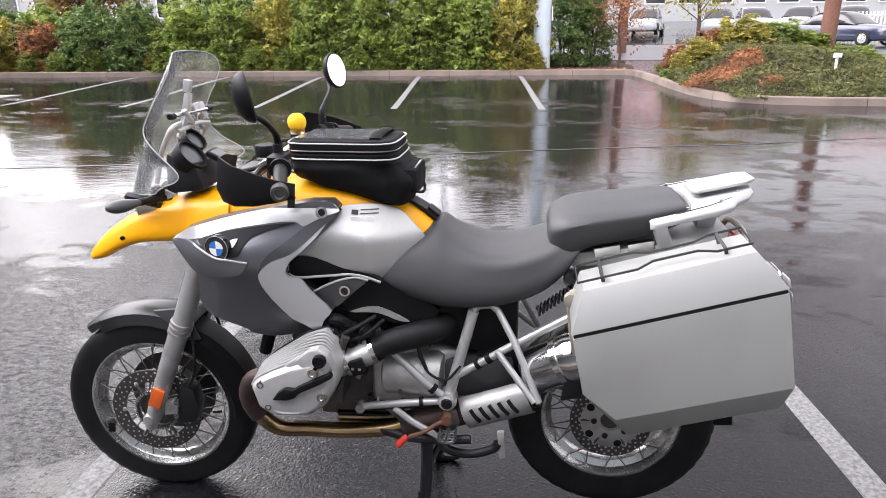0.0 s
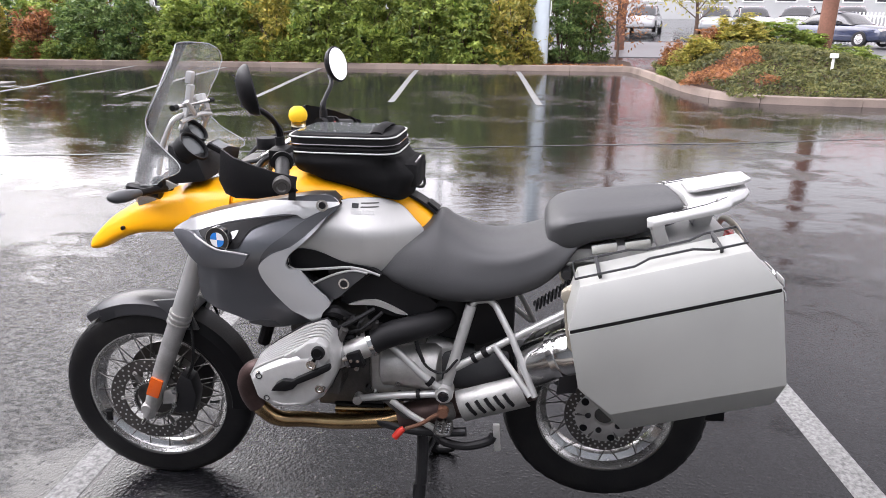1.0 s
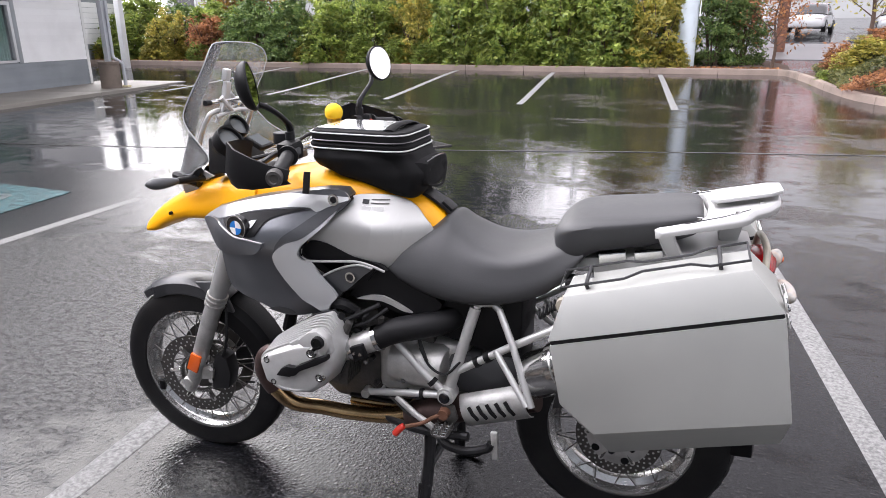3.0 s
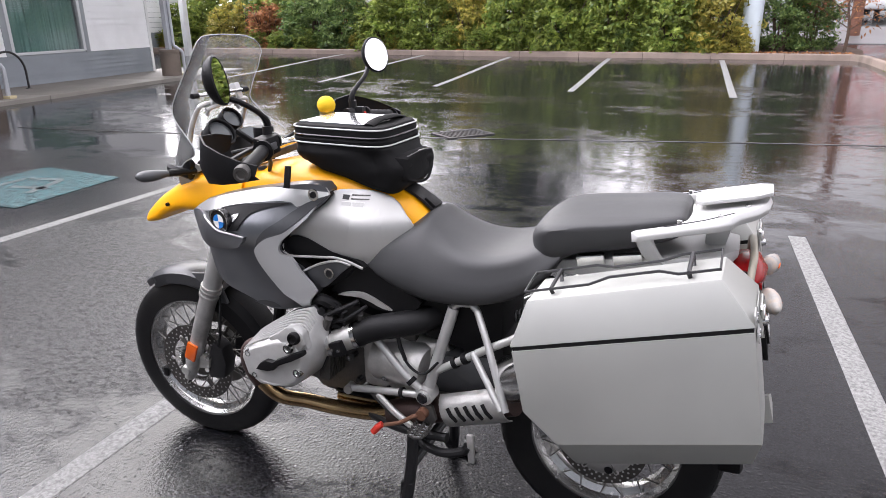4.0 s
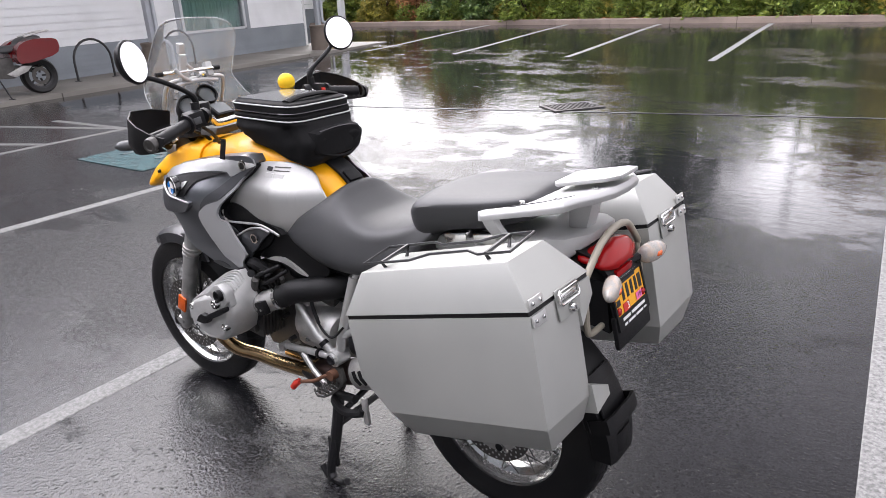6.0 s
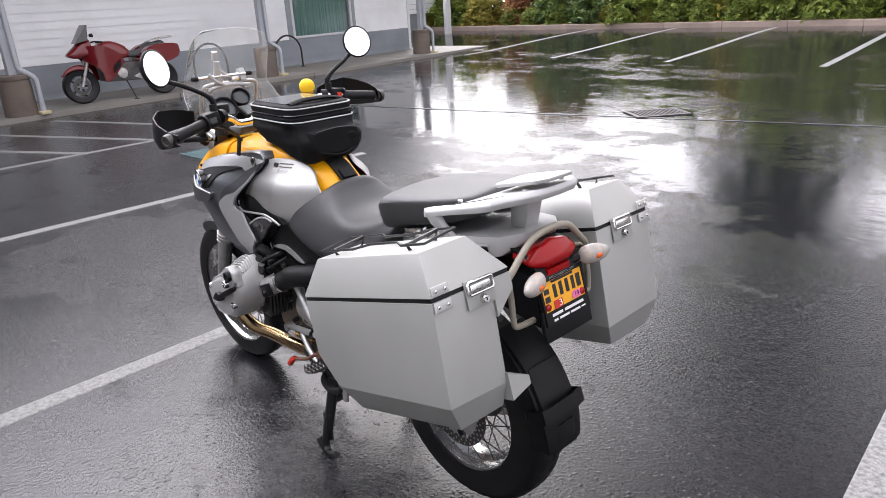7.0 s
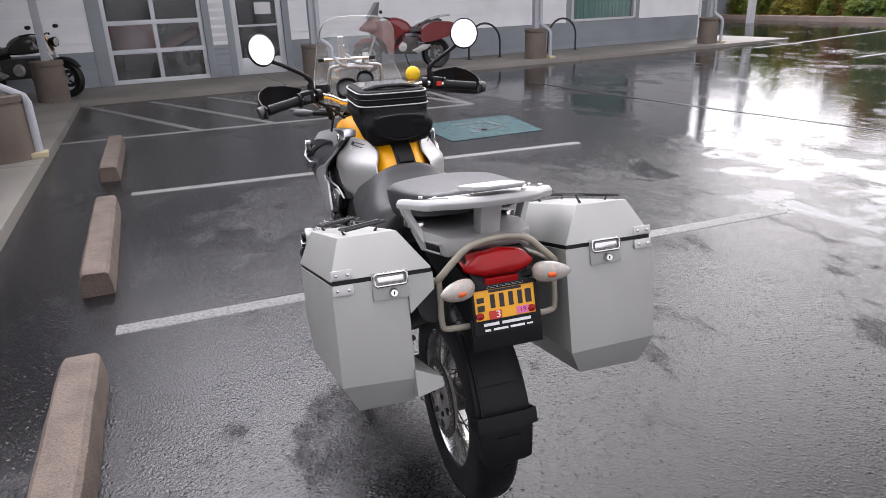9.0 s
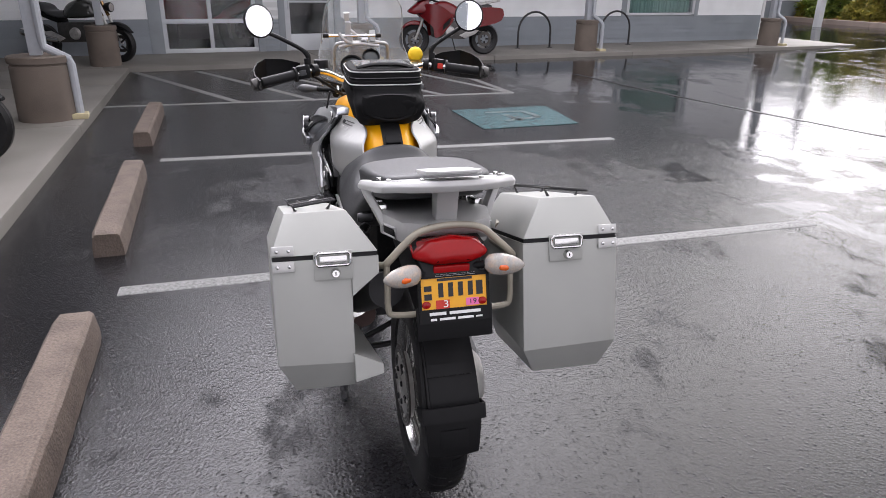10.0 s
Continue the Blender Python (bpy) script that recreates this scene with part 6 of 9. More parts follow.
    P("intake_elbow", fl_(Mesh().tube(curve([(0.055, -0.21, 0.660), (0.11, -0.205, 0.688), (0.17, -0.19, 0.702), (0.23, -0.15, 0.71), (0.27, -0.08, 0.715)], 4), [0.036] * 3 + [0.038] * 14, 18)), M_RUBBER, "black rubber intake elbow")
    ex = curve([(-0.215, -0.265, 0.555), (-0.265, -0.275, 0.585), (-0.308, -0.268, 0.562), (-0.325, -0.255, 0.505), (-0.308, -0.235, 0.438), (-0.262, -0.205, 0.374), (-0.18, -0.17, 0.354), (-0.08, -0.155, 0.345), (0.05, -0.15, 0.356), (0.13, -0.145, 0.378)], 5)
    nburn = 20
    hp = P("header_pipe", fl_(Mesh().tube(ex[nburn - 1:], 0.0245, 16)), M_BRONZE, "golden heat-tinted exhaust header")
    P("burnt_elbow", fl_(Mesh().tube(ex[:nburn + 1], [0.026] * 3 + [0.029] * (nburn - 2), 16)), M_BURNT, "brown burnt exhaust elbow", hp)
    P("inner_pipe", fl_(Mesh().tube(curve([(-0.10, -0.10, 0.36), (0.02, -0.10, 0.365), (0.12, -0.11, 0.385)], 4), 0.022, 14)), M_BRONZE, "", hp)
P("oil_sump", hull([(-0.16, s * 0.10, z) for s in (-1, 1) for z in (0.37, 0.45)] + [(0.10, s * 0.10, z) for s in (-1, 1) for z in (0.36, 0.45)]), M_ALLOY_DARK, "dark finned oil sump", bevel=0.01)
for i in range(5):
    P("sump_fin", Mesh().box((-0.10, -0.125, 0.385 + 0.016 * i), (0.06, 0.125, 0.391 + 0.016 * i)), M_STEEL_DARK)
P("front_frame", hull([(-0.45, -0.06, 0.98), (-0.45, 0.06, 0.98), (-0.30, -0.09, 0.70), (-0.30, 0.09, 0.70), (-0.10, -0.12, 0.72), (-0.10, 0.12, 0.72), (-0.10, -0.12, 0.95), (-0.10, 0.12, 0.95)]), M_BLACK, "black front frame and cooler ducts")
P("oil_cooler", Mesh().box((-0.42, -0.13, 0.70), (-0.36, 0.13, 0.86)), M_STEEL_DARK, "dark oil cooler behind the fork", bevel=0.006)
P("airbox", hull([(0.02, s * 0.15, z) for s in (-1, 1) for z in (0.70, 0.90)] + [(0.36, s * 0.12, z) for s in (-1, 1) for z in (0.62, 0.80)] + [(0.46, s * 0.10, z) for s in (-1, 1) for z in (0.66, 0.83)]), M_BLACK, "black airbox below the seat", bevel=0.012)
P("battery_cover", hull([(0.34, s * 0.11, z) for s in (-1, 1) for z in (0.50, 0.76)] + [(0.46, s * 0.09, z) for s in (-1, 1) for z in (0.55, 0.74)]), M_STEEL_DARK, "", bevel=0.015)
P("swingarm_housing", hull([(0.24, s * 0.13, z) for s in (-1, 1) for z in (0.47, 0.60)] + [(0.45, s * 0.115, z) for s in (-1, 1) for z in (0.47, 0.60)] + [(0.40, s * 0.14, 0.53) for s in (-1, 1)]), M_MATT_GREY, "dark grey gearbox end housing", bevel=0.02)
P("swingarm", Mesh().tube([(0.40, 0.13, 0.50), (0.55, 0.135, 0.46), (0.75, 0.12, 0.386)], [0.045, 0.05, 0.07], 16), M_MATT_GREY, "grey single-sided swingarm")
P("final_drive", Mesh().lathe([(0.0001, 0.175), (0.07, 0.17), (0.10, 0.14), (0.105, 0.10), (0.08, 0.07)], 32, pose(0.754, 0, 0.386)), M_ALLOY, "cast final drive housing")
# hoses and cables above the cylinder
for pts, r in (([(-0.10, -0.20, 0.73), (-0.06, -0.22, 0.755), (-0.03, -0.20, 0.73)], 0.018), ([(-0.06, -0.235, 0.70), (0.0, -0.24, 0.735), (0.06, -0.21, 0.765)], 0.007), ([(-0.03, -0.23, 0.69), (0.03, -0.235, 0.715), (0.08, -0.2, 0.75)], 0.006),
               ([(-0.12, -0.21, 0.72), (-0.08, -0.225, 0.705), (-0.03, -0.235, 0.66)], 0.010), ([(0.18, -0.20, 0.64), (0.21, -0.20, 0.585), (0.26, -0.205, 0.57), (0.30, -0.19, 0.61)], 0.004), ([(0.17, -0.19, 0.74), (0.18, -0.2, 0.66), (0.20, -0.2, 0.60)], 0.006)):
    P("hose", Mesh().tube(curve(pts, 5), r, 8), M_RUBBER)
rf = random.Random(5)
for i in range(16):
    c = Vector((-0.12 + 0.20 * rf.random(), -0.185 - 0.055 * rf.random(), 0.665 + 0.085 * rf.random()))
    if i % 3 == 0:
        P("connector", Mesh().box((-0.014, -0.010, -0.011), (0.014, 0.010, 0.011), pose(*c, 40 * rf.random(), 60 * rf.random(), 50 * rf.random())), M_BLACK, bevel=0.003)
    elif i % 3 == 1:
        P("fitting", Mesh().tube([c, c + Vector((0.03 * rf.random(), -0.01, 0.03))], 0.008 + 0.005 * rf.random(), 10), M_ALLOY_DARK)
    else:
        e = c + Vector((0.10 * rf.random() - 0.02, -0.01 + 0.02 * rf.random(), 0.05 * rf.random() - 0.06))
        P("cable", Mesh().tube(curve([c, c.lerp(e, 0.5) + Vector((0, -0.018, 0.018)), e], 4), 0.0045, 6), M_RUBBER)
for i in range(7):
    c = Vector((-0.02 + 0.14 * rf.random(), -0.165 - 0.02 * rf.random(), 0.46 + 0.13 * rf.random()))
    P("bolt", Mesh().lathe([(0.0001, -0.012), (0.008, -0.012), (0.009, 0.01)], 8, pose(*c)), M_CHROME if i % 2 else M_STEEL_DARK)
P("fuel_rail", Mesh().tube([(-0.09, -0.235, 0.70), (-0.05, -0.24, 0.725)], 0.013, 10), M_STEEL_DARK)
P("injector", Mesh().tube([(-0.045, -0.245, 0.665), (-0.02, -0.25, 0.715)], 0.012, 10), M_ALLOY_DARK)
P("frame_brace", Mesh().tube([(-0.33, -0.10, 0.58), (-0.30, -0.11, 0.66)], 0.02, 10), M_BLACK)

# silver subframe
sub = P("subframe", Mesh().tube([(0.265, -0.185, 0.51), (0.30, -0.175, 0.64), (0.335, -0.158, 0.772)], 0.0165, 14), M_FRAME, "silver tubular rear frame")
P("subframe", flip(Mesh().tube([(0.265, -0.185, 0.51), (0.30, -0.175, 0.64), (0.335, -0.158, 0.772)], 0.0165, 14)), M_FRAME)
for s in (-1, 1):
    fl_ = (lambda q: q) if s < 0 else flip
    for pts, r in (([(0.26, -0.20, 0.505), (0.19, -0.205, 0.565), (0.085, -0.19, 0.66)], 0.0150), ([(0.25, -0.20, 0.497), (0.12, -0.195, 0.478), (-0.01, -0.185, 0.452)], 0.0142),
                   ([(0.285, -0.182, 0.572), (0.44, -0.185, 0.675), (0.60, -0.19, 0.775), (0.72, -0.18, 0.84)], 0.0145), ([(0.335, -0.158, 0.772), (0.35, -0.155, 0.786), (0.385, -0.155, 0.790), (0.405, -0.158, 0.775)], 0.0135),
                   ([(0.405, -0.158, 0.775), (0.455, -0.205, 0.70), (0.528, -0.262, 0.545)], 0.0130), ([(0.405, -0.19, 0.662), (0.515, -0.262, 0.545)], 0.0122)):
        P("frame_tube", fl_(Mesh().tube(pts, r * 0.78, 14)), M_FRAME, "", sub)
    for q, d in (((0.375, -0.185, 0.632), (0.013, 0, 0.009)), ((0.215, -0.203, 0.543), (0.010, 0, -0.009)), ((0.18, -0.198, 0.487), (0.010, 0, 0.002)), ((0.345, -0.184, 0.612), (0.010, 0, 0.007))):
        P("cable_tie", fl_(Mesh().tube([Vector(q), Vector(q) + Vector(d)], 0.0165, 12)), M_BLACK, "", sub)
    P("frame_node", fl_(Mesh().lathe([(0.0001, -0.222), (0.018, -0.222), (0.020, -0.215), (0.026, -0.215), (0.028, -0.208), (0.028, -0.165)], 24, pose(0.262, 0, 0.50))), M_FRAME, "", sub)
    P("node_cap", fl_(Mesh().lathe([(0.0001, -0.227), (0.015, -0.226), (0.018, -0.220)], 20, pose(0.262, 0, 0.50))), M_GLOSS_BLACK, "", sub)
    P("lug", fl_(Mesh().lathe([(0.0001, -0.202), (0.014, -0.202), (0.015, -0.17)], 14, pose(-0.005, 0, 0.452))), M_ALLOY, "", sub)
P("rear_shock_spring", Mesh().tube([(0.515 + 0.11 * i / 90, -0.155 + 0.015 * math.cos(i * 0.75), 0.775 + 0.085 * i / 90 + 0.015 * math.sin(i * 0.75)) for i in range(91)], 0.0035, 6), M_STEEL_DARK, "dark coil spring below the seat")
spring = Mesh().tube([(0.555 + 0.055 * i / 90 - 0.03, -0.19 + 0.017 * math.cos(i * 0.63), 0.60 - 0.02 + 0.02 * i / 90 + 0.017 * math.sin(i * 0.63)) for i in range(91)], 0.0035, 6)
P("stand_spring", moved(spring, Matrix.Translation((0.0, -0.01, -0.02))), M_STEEL_DARK, "dark return spring")
P("lock_barrel", Mesh().lathe([(0.0001, -0.175), (0.013, -0.175), (0.016, -0.168), (0.016, -0.13)], 16, pose(0.60, 0, 0.882)), M_STEEL_DARK)

# exhaust
mf = P("muffler", Mesh().tube([(0.498, -0.172, 0.590), (0.508, -0.176, 0.597), (0.520, -0.180, 0.604), (0.60, -0.205, 0.655), (0.61, -0.208, 0.660), (0.80, -0.225, 0.73)], [0.050, 0.062, 0.066, 0.068, 0.072, 0.066], 28), M_CHROME, "bright steel silencer with a strap")
P("muffler_strap", Mesh().tube([(0.585, -0.20, 0.645), (0.60, -0.204, 0.654)], 0.074, 28), M_CHROME, "", mf)
P("muffler_band", Mesh().tube([(0.655, -0.212, 0.677), (0.685, -0.214, 0.688)], 0.0745, 28), M_BURNT, "", mf)
P("exhaust_pipe", Mesh().tube(curve([(0.12, -0.15, 0.372), (0.20, -0.145, 0.40), (0.30, -0.14, 0.43), (0.42, -0.145, 0.475), (0.52, -0.16, 0.52)], 5), 0.042, 18), M_BURNT, "brown stained link pipe", mf)
hs_ = Mesh()
rings = []
for i in range(9):
    t = i / 8
    c = Vector((0.31, -0.145, 0.435)).lerp(Vector((0.50, -0.16, 0.512)), t)
    rings.append([c + Vector((-0.4 * 0.052 * math.sin(a), -0.052 * math.cos(a), 0.052 * math.sin(a))) for a in [radians(-75 + 150 * k / 8) for k in range(9)]] + [c + Vector((-0.4 * 0.048 * math.sin(a), -0.048 * math.cos(a), 0.048 * math.sin(a))) for a in [radians(75 - 150 * k / 8) for k in range(9)]])
P("heat_shield", hs_.rings(rings), M_ALLOY, "slotted alloy heat shield", mf)
for i in range(5):
    c = Vector((0.345, -0.1985, 0.452)).lerp(Vector((0.455, -0.207, 0.497)), i / 4)
    P("shield_slot", Mesh().tube([c + Vector((-0.016, 0.001, 0.018)), c + Vector((-0.001, -0.0055, 0.0)), c + Vector((0.014, 0.001, -0.018))], 0.0060, 6), M_BLACK, "", mf)
P("muffler_bracket", Mesh().prism([(0.585, 0.56), (0.64, 0.57), (0.66, 0.66), (0.64, 0.74), (0.61, 0.74), (0.60, 0.66)], -0.268, -0.262), M_STEEL_DARK, "", mf, bevel=0.003)
P("tail_pipe", Mesh().tube([(0.79, -0.20, 0.72), (0.93, -0.155, 0.80), (0.98, -0.15, 0.82)], [0.05, 0.045, 0.045], 20), M_STEEL_DARK, "", mf)

# footrest, levers, stand
fr = P("footrest", Mesh().tube([(x, y, 0.413) for x, y in ((0.246, -0.222), (0.243, -0.262), (0.250, -0.284), (0.268, -0.290), (0.285, -0.283), (0.291, -0.262), (0.288, -0.222))], 0.0050, 8), M_ALLOY_DARK, "toothed metal footrest")
for i in range(5):
    yy = -0.228 - 0.0135 * i
    P("cross_bar", Mesh().tube([(0.245, yy, 0.413), (0.256, yy - 0.004, 0.417), (0.267, yy + 0.002, 0.413), (0.278, yy - 0.004, 0.417), (0.290, yy, 0.413)], 0.0032, 6), M_CHROME, "", fr)
    for x in (0.244, 0.267, 0.290):
        P("tooth", Mesh().lathe([(0.0001, 0.012), (0.0022, 0.011), (0.0038, 0.0)], 6, pose(x, yy, 0.415, 90, 0, 0)), M_ALLOY_DARK, "", fr)
P("peg_rod", Mesh().tube([(0.267, -0.195, 0.411), (0.267, -0.282, 0.411)], 0.0075, 10), M_ALLOY_DARK, "", fr)
P("footrest_bracket", Mesh().prism([(0.248, 0.478), (0.288, 0.470), (0.300, 0.430), (0.282, 0.402), (0.262, 0.402), (0.258, 0.44)], -0.212, -0.197), M_ALLOY_DARK, "", fr, bevel=0.004)
P("right_footrest", flip(Mesh().prism([(0.235, 0.405), (0.30, 0.412), (0.30, 0.432), (0.235, 0.425)], -0.30, -0.205)), M_ALLOY_DARK, bevel=0.003)
sl = P("gear_lever", Mesh().tube(curve([(0.265, -0.225, 0.452), (0.235, -0.235, 0.44), (0.20, -0.245, 0.418), (0.155, -0.262, 0.408)], 4), 0.0062, 10), M_RUST, "rusty gear lever with a red rubber tip")
P("lever_tip", Mesh().tube([(0.150, -0.262, 0.410), (0.138, -0.268, 0.400), (0.124, -0.272, 0.382)], [0.009, 0.011, 0.010], 12), M_REDRUB, "red rubber lever tip", sl)
P("lever_pivot", Mesh().lathe([(0.0001, -0.235), (0.016, -0.235), (0.018, -0.20)], 14, pose(0.262, 0, 0.45)), M_RUST, "", sl)
P("lever_rod", Mesh().tube([(0.10, -0.195, 0.46), (0.16, -0.21, 0.425), (0.25, -0.22, 0.38)], 0.010, 8), M_ALLOY, "", sl)
P("rod_plate", Mesh().prism([(0.07, 0.46), (0.13, 0.455), (0.17, 0.40), (0.14, 0.40)], -0.20, -0.192), M_ALLOY_DARK, "", sl, bevel=0.003)
cs = P("centre_stand", Mesh().tube([(0.20, -0.13, 0.36), (0.20, 0.13, 0.36)], 0.016, 12), M_STEEL_DARK, "black centre stand holding the rear wheel up")
for s in (-1, 1):
    P("stand_leg", Mesh().tube(curve([(0.185, s * 0.135, 0.365), (0.19, s * 0.155, 0.25), (0.185, s * 0.185, 0.12), (0.175, s * 0.205, 0.035), (0.19, s * 0.21, 0.012)], 4), [0.019] * 10 + [0.016] * 7, 10), M_STEEL_DARK, "", cs)
    P("stand_foot", Mesh().tube(curve([(0.14, s * 0.21, 0.045), (0.165, s * 0.21, 0.014), (0.20, s * 0.21, 0.010), (0.24, s * 0.212, 0.016), (0.262, s * 0.215, 0.035)], 4), 0.011, 10), M_STEEL_DARK, "", cs)
    P("stand_gusset", Mesh().prism([(0.165, 0.16), (0.205, 0.16), (0.20, 0.05), (0.16, 0.05)], s * 0.188 - 0.006, s * 0.188 + 0.006), M_STEEL_DARK, "", cs, bevel=0.003)
P("stand_brace", Mesh().tube([(0.19, -0.165, 0.20), (0.195, 0.165, 0.22)], 0.012, 10), M_STEEL_DARK, "", cs)
P("stand_brace", Mesh().tube([(0.19, -0.16, 0.23), (0.26, -0.02, 0.34)], 0.011, 10), M_STEEL_DARK, "", cs)
P("stand_pedal", Mesh().tube(curve([(0.22, -0.15, 0.36), (0.255, -0.22, 0.352), (0.33, -0.245, 0.352), (0.40, -0.25, 0.378), (0.415, -0.25, 0.40)], 4), 0.013, 10), M_RUBBER, "", cs)
P("pedal_blade", Mesh().box((-0.010, -0.006, -0.045), (0.010, 0.006, 0.045), pose(0.425, -0.25, 0.395, 0, -4, 0)), M_ALLOY, "", cs, bevel=0.004)
P("side_stand", Mesh().tube(curve([(0.05, -0.16, 0.36), (0.14, -0.18, 0.352), (0.24, -0.195, 0.36), (0.33, -0.2, 0.372)], 3), 0.014, 10), M_STEEL_DARK, "folded side stand")

# windscreen
ZW = [(0.0, 0.12), (0.10, 0.188), (0.24, 0.222), (0.40, 0.194), (0.56, 0.178), (0.75, 0.171), (0.88, 0.163), (0.94, 0.151), (0.975, 0.132), (1.0, 0.10)]
ZK = [(0.0, 4.2), (0.25, 4.4), (0.55, 1.6), (0.95, 2.3), (1.0, 2.3)]


def along(rows, s):
    for (a, w0), (b, w1) in zip(rows, rows[1:]):
        if s <= b:
            return w0 + (w1 - w0) * wave(s, a, b)
    return rows[-1][1]


g = Mesh()
na, nb = 28, 44
front, back = [], []
for j in range(nb + 1):
    s = j / nb
    w, k = along(ZW, s), along(ZK, s)
    for i in range(na + 1):
        y = w * (2 * i / na - 1)
        x = -0.738 + 0.163 * s + 0.035 * s * s + k * y * y
        z = 1.085 + 0.405 * s - 0.55 * y * y
        front.append((x, y, z))
        back.append((x + 0.0035, y * 0.992, z))
n = len(front)
g.v = front + back
for j in range(nb):
    for i in range(na):
        k = j * (na + 1) + i
        g.f += [(k, k + na + 1, k + na + 2, k + 1), (k + n, k + 1 + n, k + na + 2 + n, k + na + 1 + n)]
edge = [i for i in range(na + 1)] + [j * (na + 1) + na for j in range(1, nb + 1)] + [nb * (na + 1) + i for i in range(na - 1, -1, -1)] + [j * (na + 1) for j in range(nb - 1, 0, -1)]
for a, b in zip(edge, edge[1:] + edge[:1]):
    g.f.append((a, b, b + n, a + n))
ws = P("windscreen", g, M_SHIELD, "clear curved plastic windscreen", smooth=80)
ws.visible_shadow = False
edge_pts = [Vector(front[i]) + Vector((0.002, 0, 0)) for i in edge]
P("screen_edge", Mesh().tube(edge_pts, 0.0014, 6, loop=True), mat("pale_screen_edge", (0.40, 0.42, 0.42), 0.25, grain=0.05, coat=0.5), "", ws)

# cockpit
ck = SP("cockpit", hull([(-0.60, -0.075, 1.08), (-0.60, 0.075, 1.08), (-0.47, -0.10, 1.10), (-0.47, 0.10, 1.10), (-0.50, -0.08, 1.17), (-0.50, 0.08, 1.17), (-0.60, -0.05, 1.20), (-0.60, 0.05, 1.20)]), M_BLACK, "black instrument housing", bevel=0.01)
for cx, cy, cz, r, tilt in ((-0.520, -0.045, 1.195, 0.047, -48), (-0.545, 0.045, 1.225, 0.036, -48)):
    m_ = pose(cx, cy, cz, 0, tilt, 0) @ pose(0, 0, 0, 90, 0, -90)
    m_ = Matrix.Translation((cx, cy, cz)) @ Vector((0.75, -0.10, 0.62)).to_track_quat('Y', 'Z').to_matrix().to_4x4()
    gd_ = SP("gauge", Mesh().lathe([(r * 0.7, -0.05), (r, -0.035), (r * 1.08, 0.0), (r * 1.04, 0.006), (r * 0.93, 0.004), (r * 0.9, -0.006), (0.0001, -0.006)], 32, m_), M_BLACK, "round black gauge with pale ticks", ck)
    dial = Mesh()
    for i in range(21):
        a = radians(-30 + 240 * i / 20)
        d0 = m_ @ Vector((math.cos(a) * r * 0.72, -0.0045, math.sin(a) * r * 0.72))
        d1 = m_ @ Vector((math.cos(a) * r * 0.86, -0.0045, math.sin(a) * r * 0.86))
        dial.tube([d0, d1], 0.0012, 4)
    SP("dial_ticks", dial, M_STEEL_DARK, "", ck, smooth=0)
    SP("dial_face", Mesh().lathe([(0.0001, -0.0052), (r * 0.88, -0.0052), (r * 0.88, -0.0058), (0.0001, -0.0058)], 28, m_), M_LCD, "grey dial face", ck)
SP("display", Mesh().box((-0.035, -0.038, -0.008), (0.035, 0.038, 0.008), pose(-0.465, 0.03, 1.175, 0, 28, 0)), M_BLACK, "", ck, bevel=0.005)
SP("lcd", Mesh().box((-0.027, -0.030, 0.0082), (0.027, 0.030, 0.0095), pose(-0.465, 0.03, 1.175, 0, 28, 0)), M_LCD, "grey liquid crystal display", ck)
bar = P("cockpit_bar", Mesh().tube(curve([(-0.60, -0.125, 1.12), (-0.575, -0.128, 1.20), (-0.545, -0.125, 1.262), (-0.53, -0.105, 1.285), (-0.525, 0.0, 1.288), (-0.53, 0.085, 1.285), (-0.545, 0.105, 1.262), (-0.575, 0.108, 1.20), (-0.60, 0.105, 1.12)], 5), 0.0075, 12), M_ALLOY, "satin grey tube loop over the instruments")
P("cross_tube", Mesh().tube([(-0.505, -0.16, 1.318), (-0.505, 0.06, 1.318)], 0.0065, 12), M_CHROME, "", bar)
for y in (-0.162, 0.06):
    P("tube_end", Mesh().tube([(-0.505, y - 0.014, 1.318), (-0.505, y + 0.010, 1.318)], 0.0085, 12), M_BLACK, "", bar)
for c, sz, ry in (((-0.515, -0.065, 1.31), (0.016, 0.026, 0.020), 10), ((-0.505, -0.07, 1.345), (0.012, 0.022, 0.038), 14), ((-0.495, -0.075, 1.395), (0.014, 0.020, 0.022), 14), ((-0.52, 0.0, 1.30), (0.02, 0.03, 0.016), 0), ((-0.52, 0.035, 1.315), (0.018, 0.022, 0.030), -15)):
    P("mount", Mesh().box((-sz[0] * 0.7, -sz[1] * 0.55, -sz[2] * 0.8), (sz[0] * 0.7, sz[1] * 0.55, sz[2] * 0.8), pose(*c, 0, ry, 0)), M_RACK if sz[2] > 0.018 else M_CHROME, "silver device mount", bar, bevel=0.004)
for pts in ([(-0.53, -0.10, 1.25), (-0.515, -0.075, 1.30), (-0.50, -0.07, 1.36)], [(-0.53, 0.05, 1.26), (-0.51, -0.02, 1.31), (-0.50, -0.06, 1.34)], [(-0.52, -0.11, 1.27), (-0.50, -0.03, 1.285), (-0.51, 0.06, 1.275)], [(-0.495, -0.11, 1.33), (-0.49, -0.085, 1.30), (-0.505, -0.05, 1.285)]):
    P("mount_arm", Mesh().tube(curve(pts, 4), 0.0065, 8), M_RACK, "", bar)
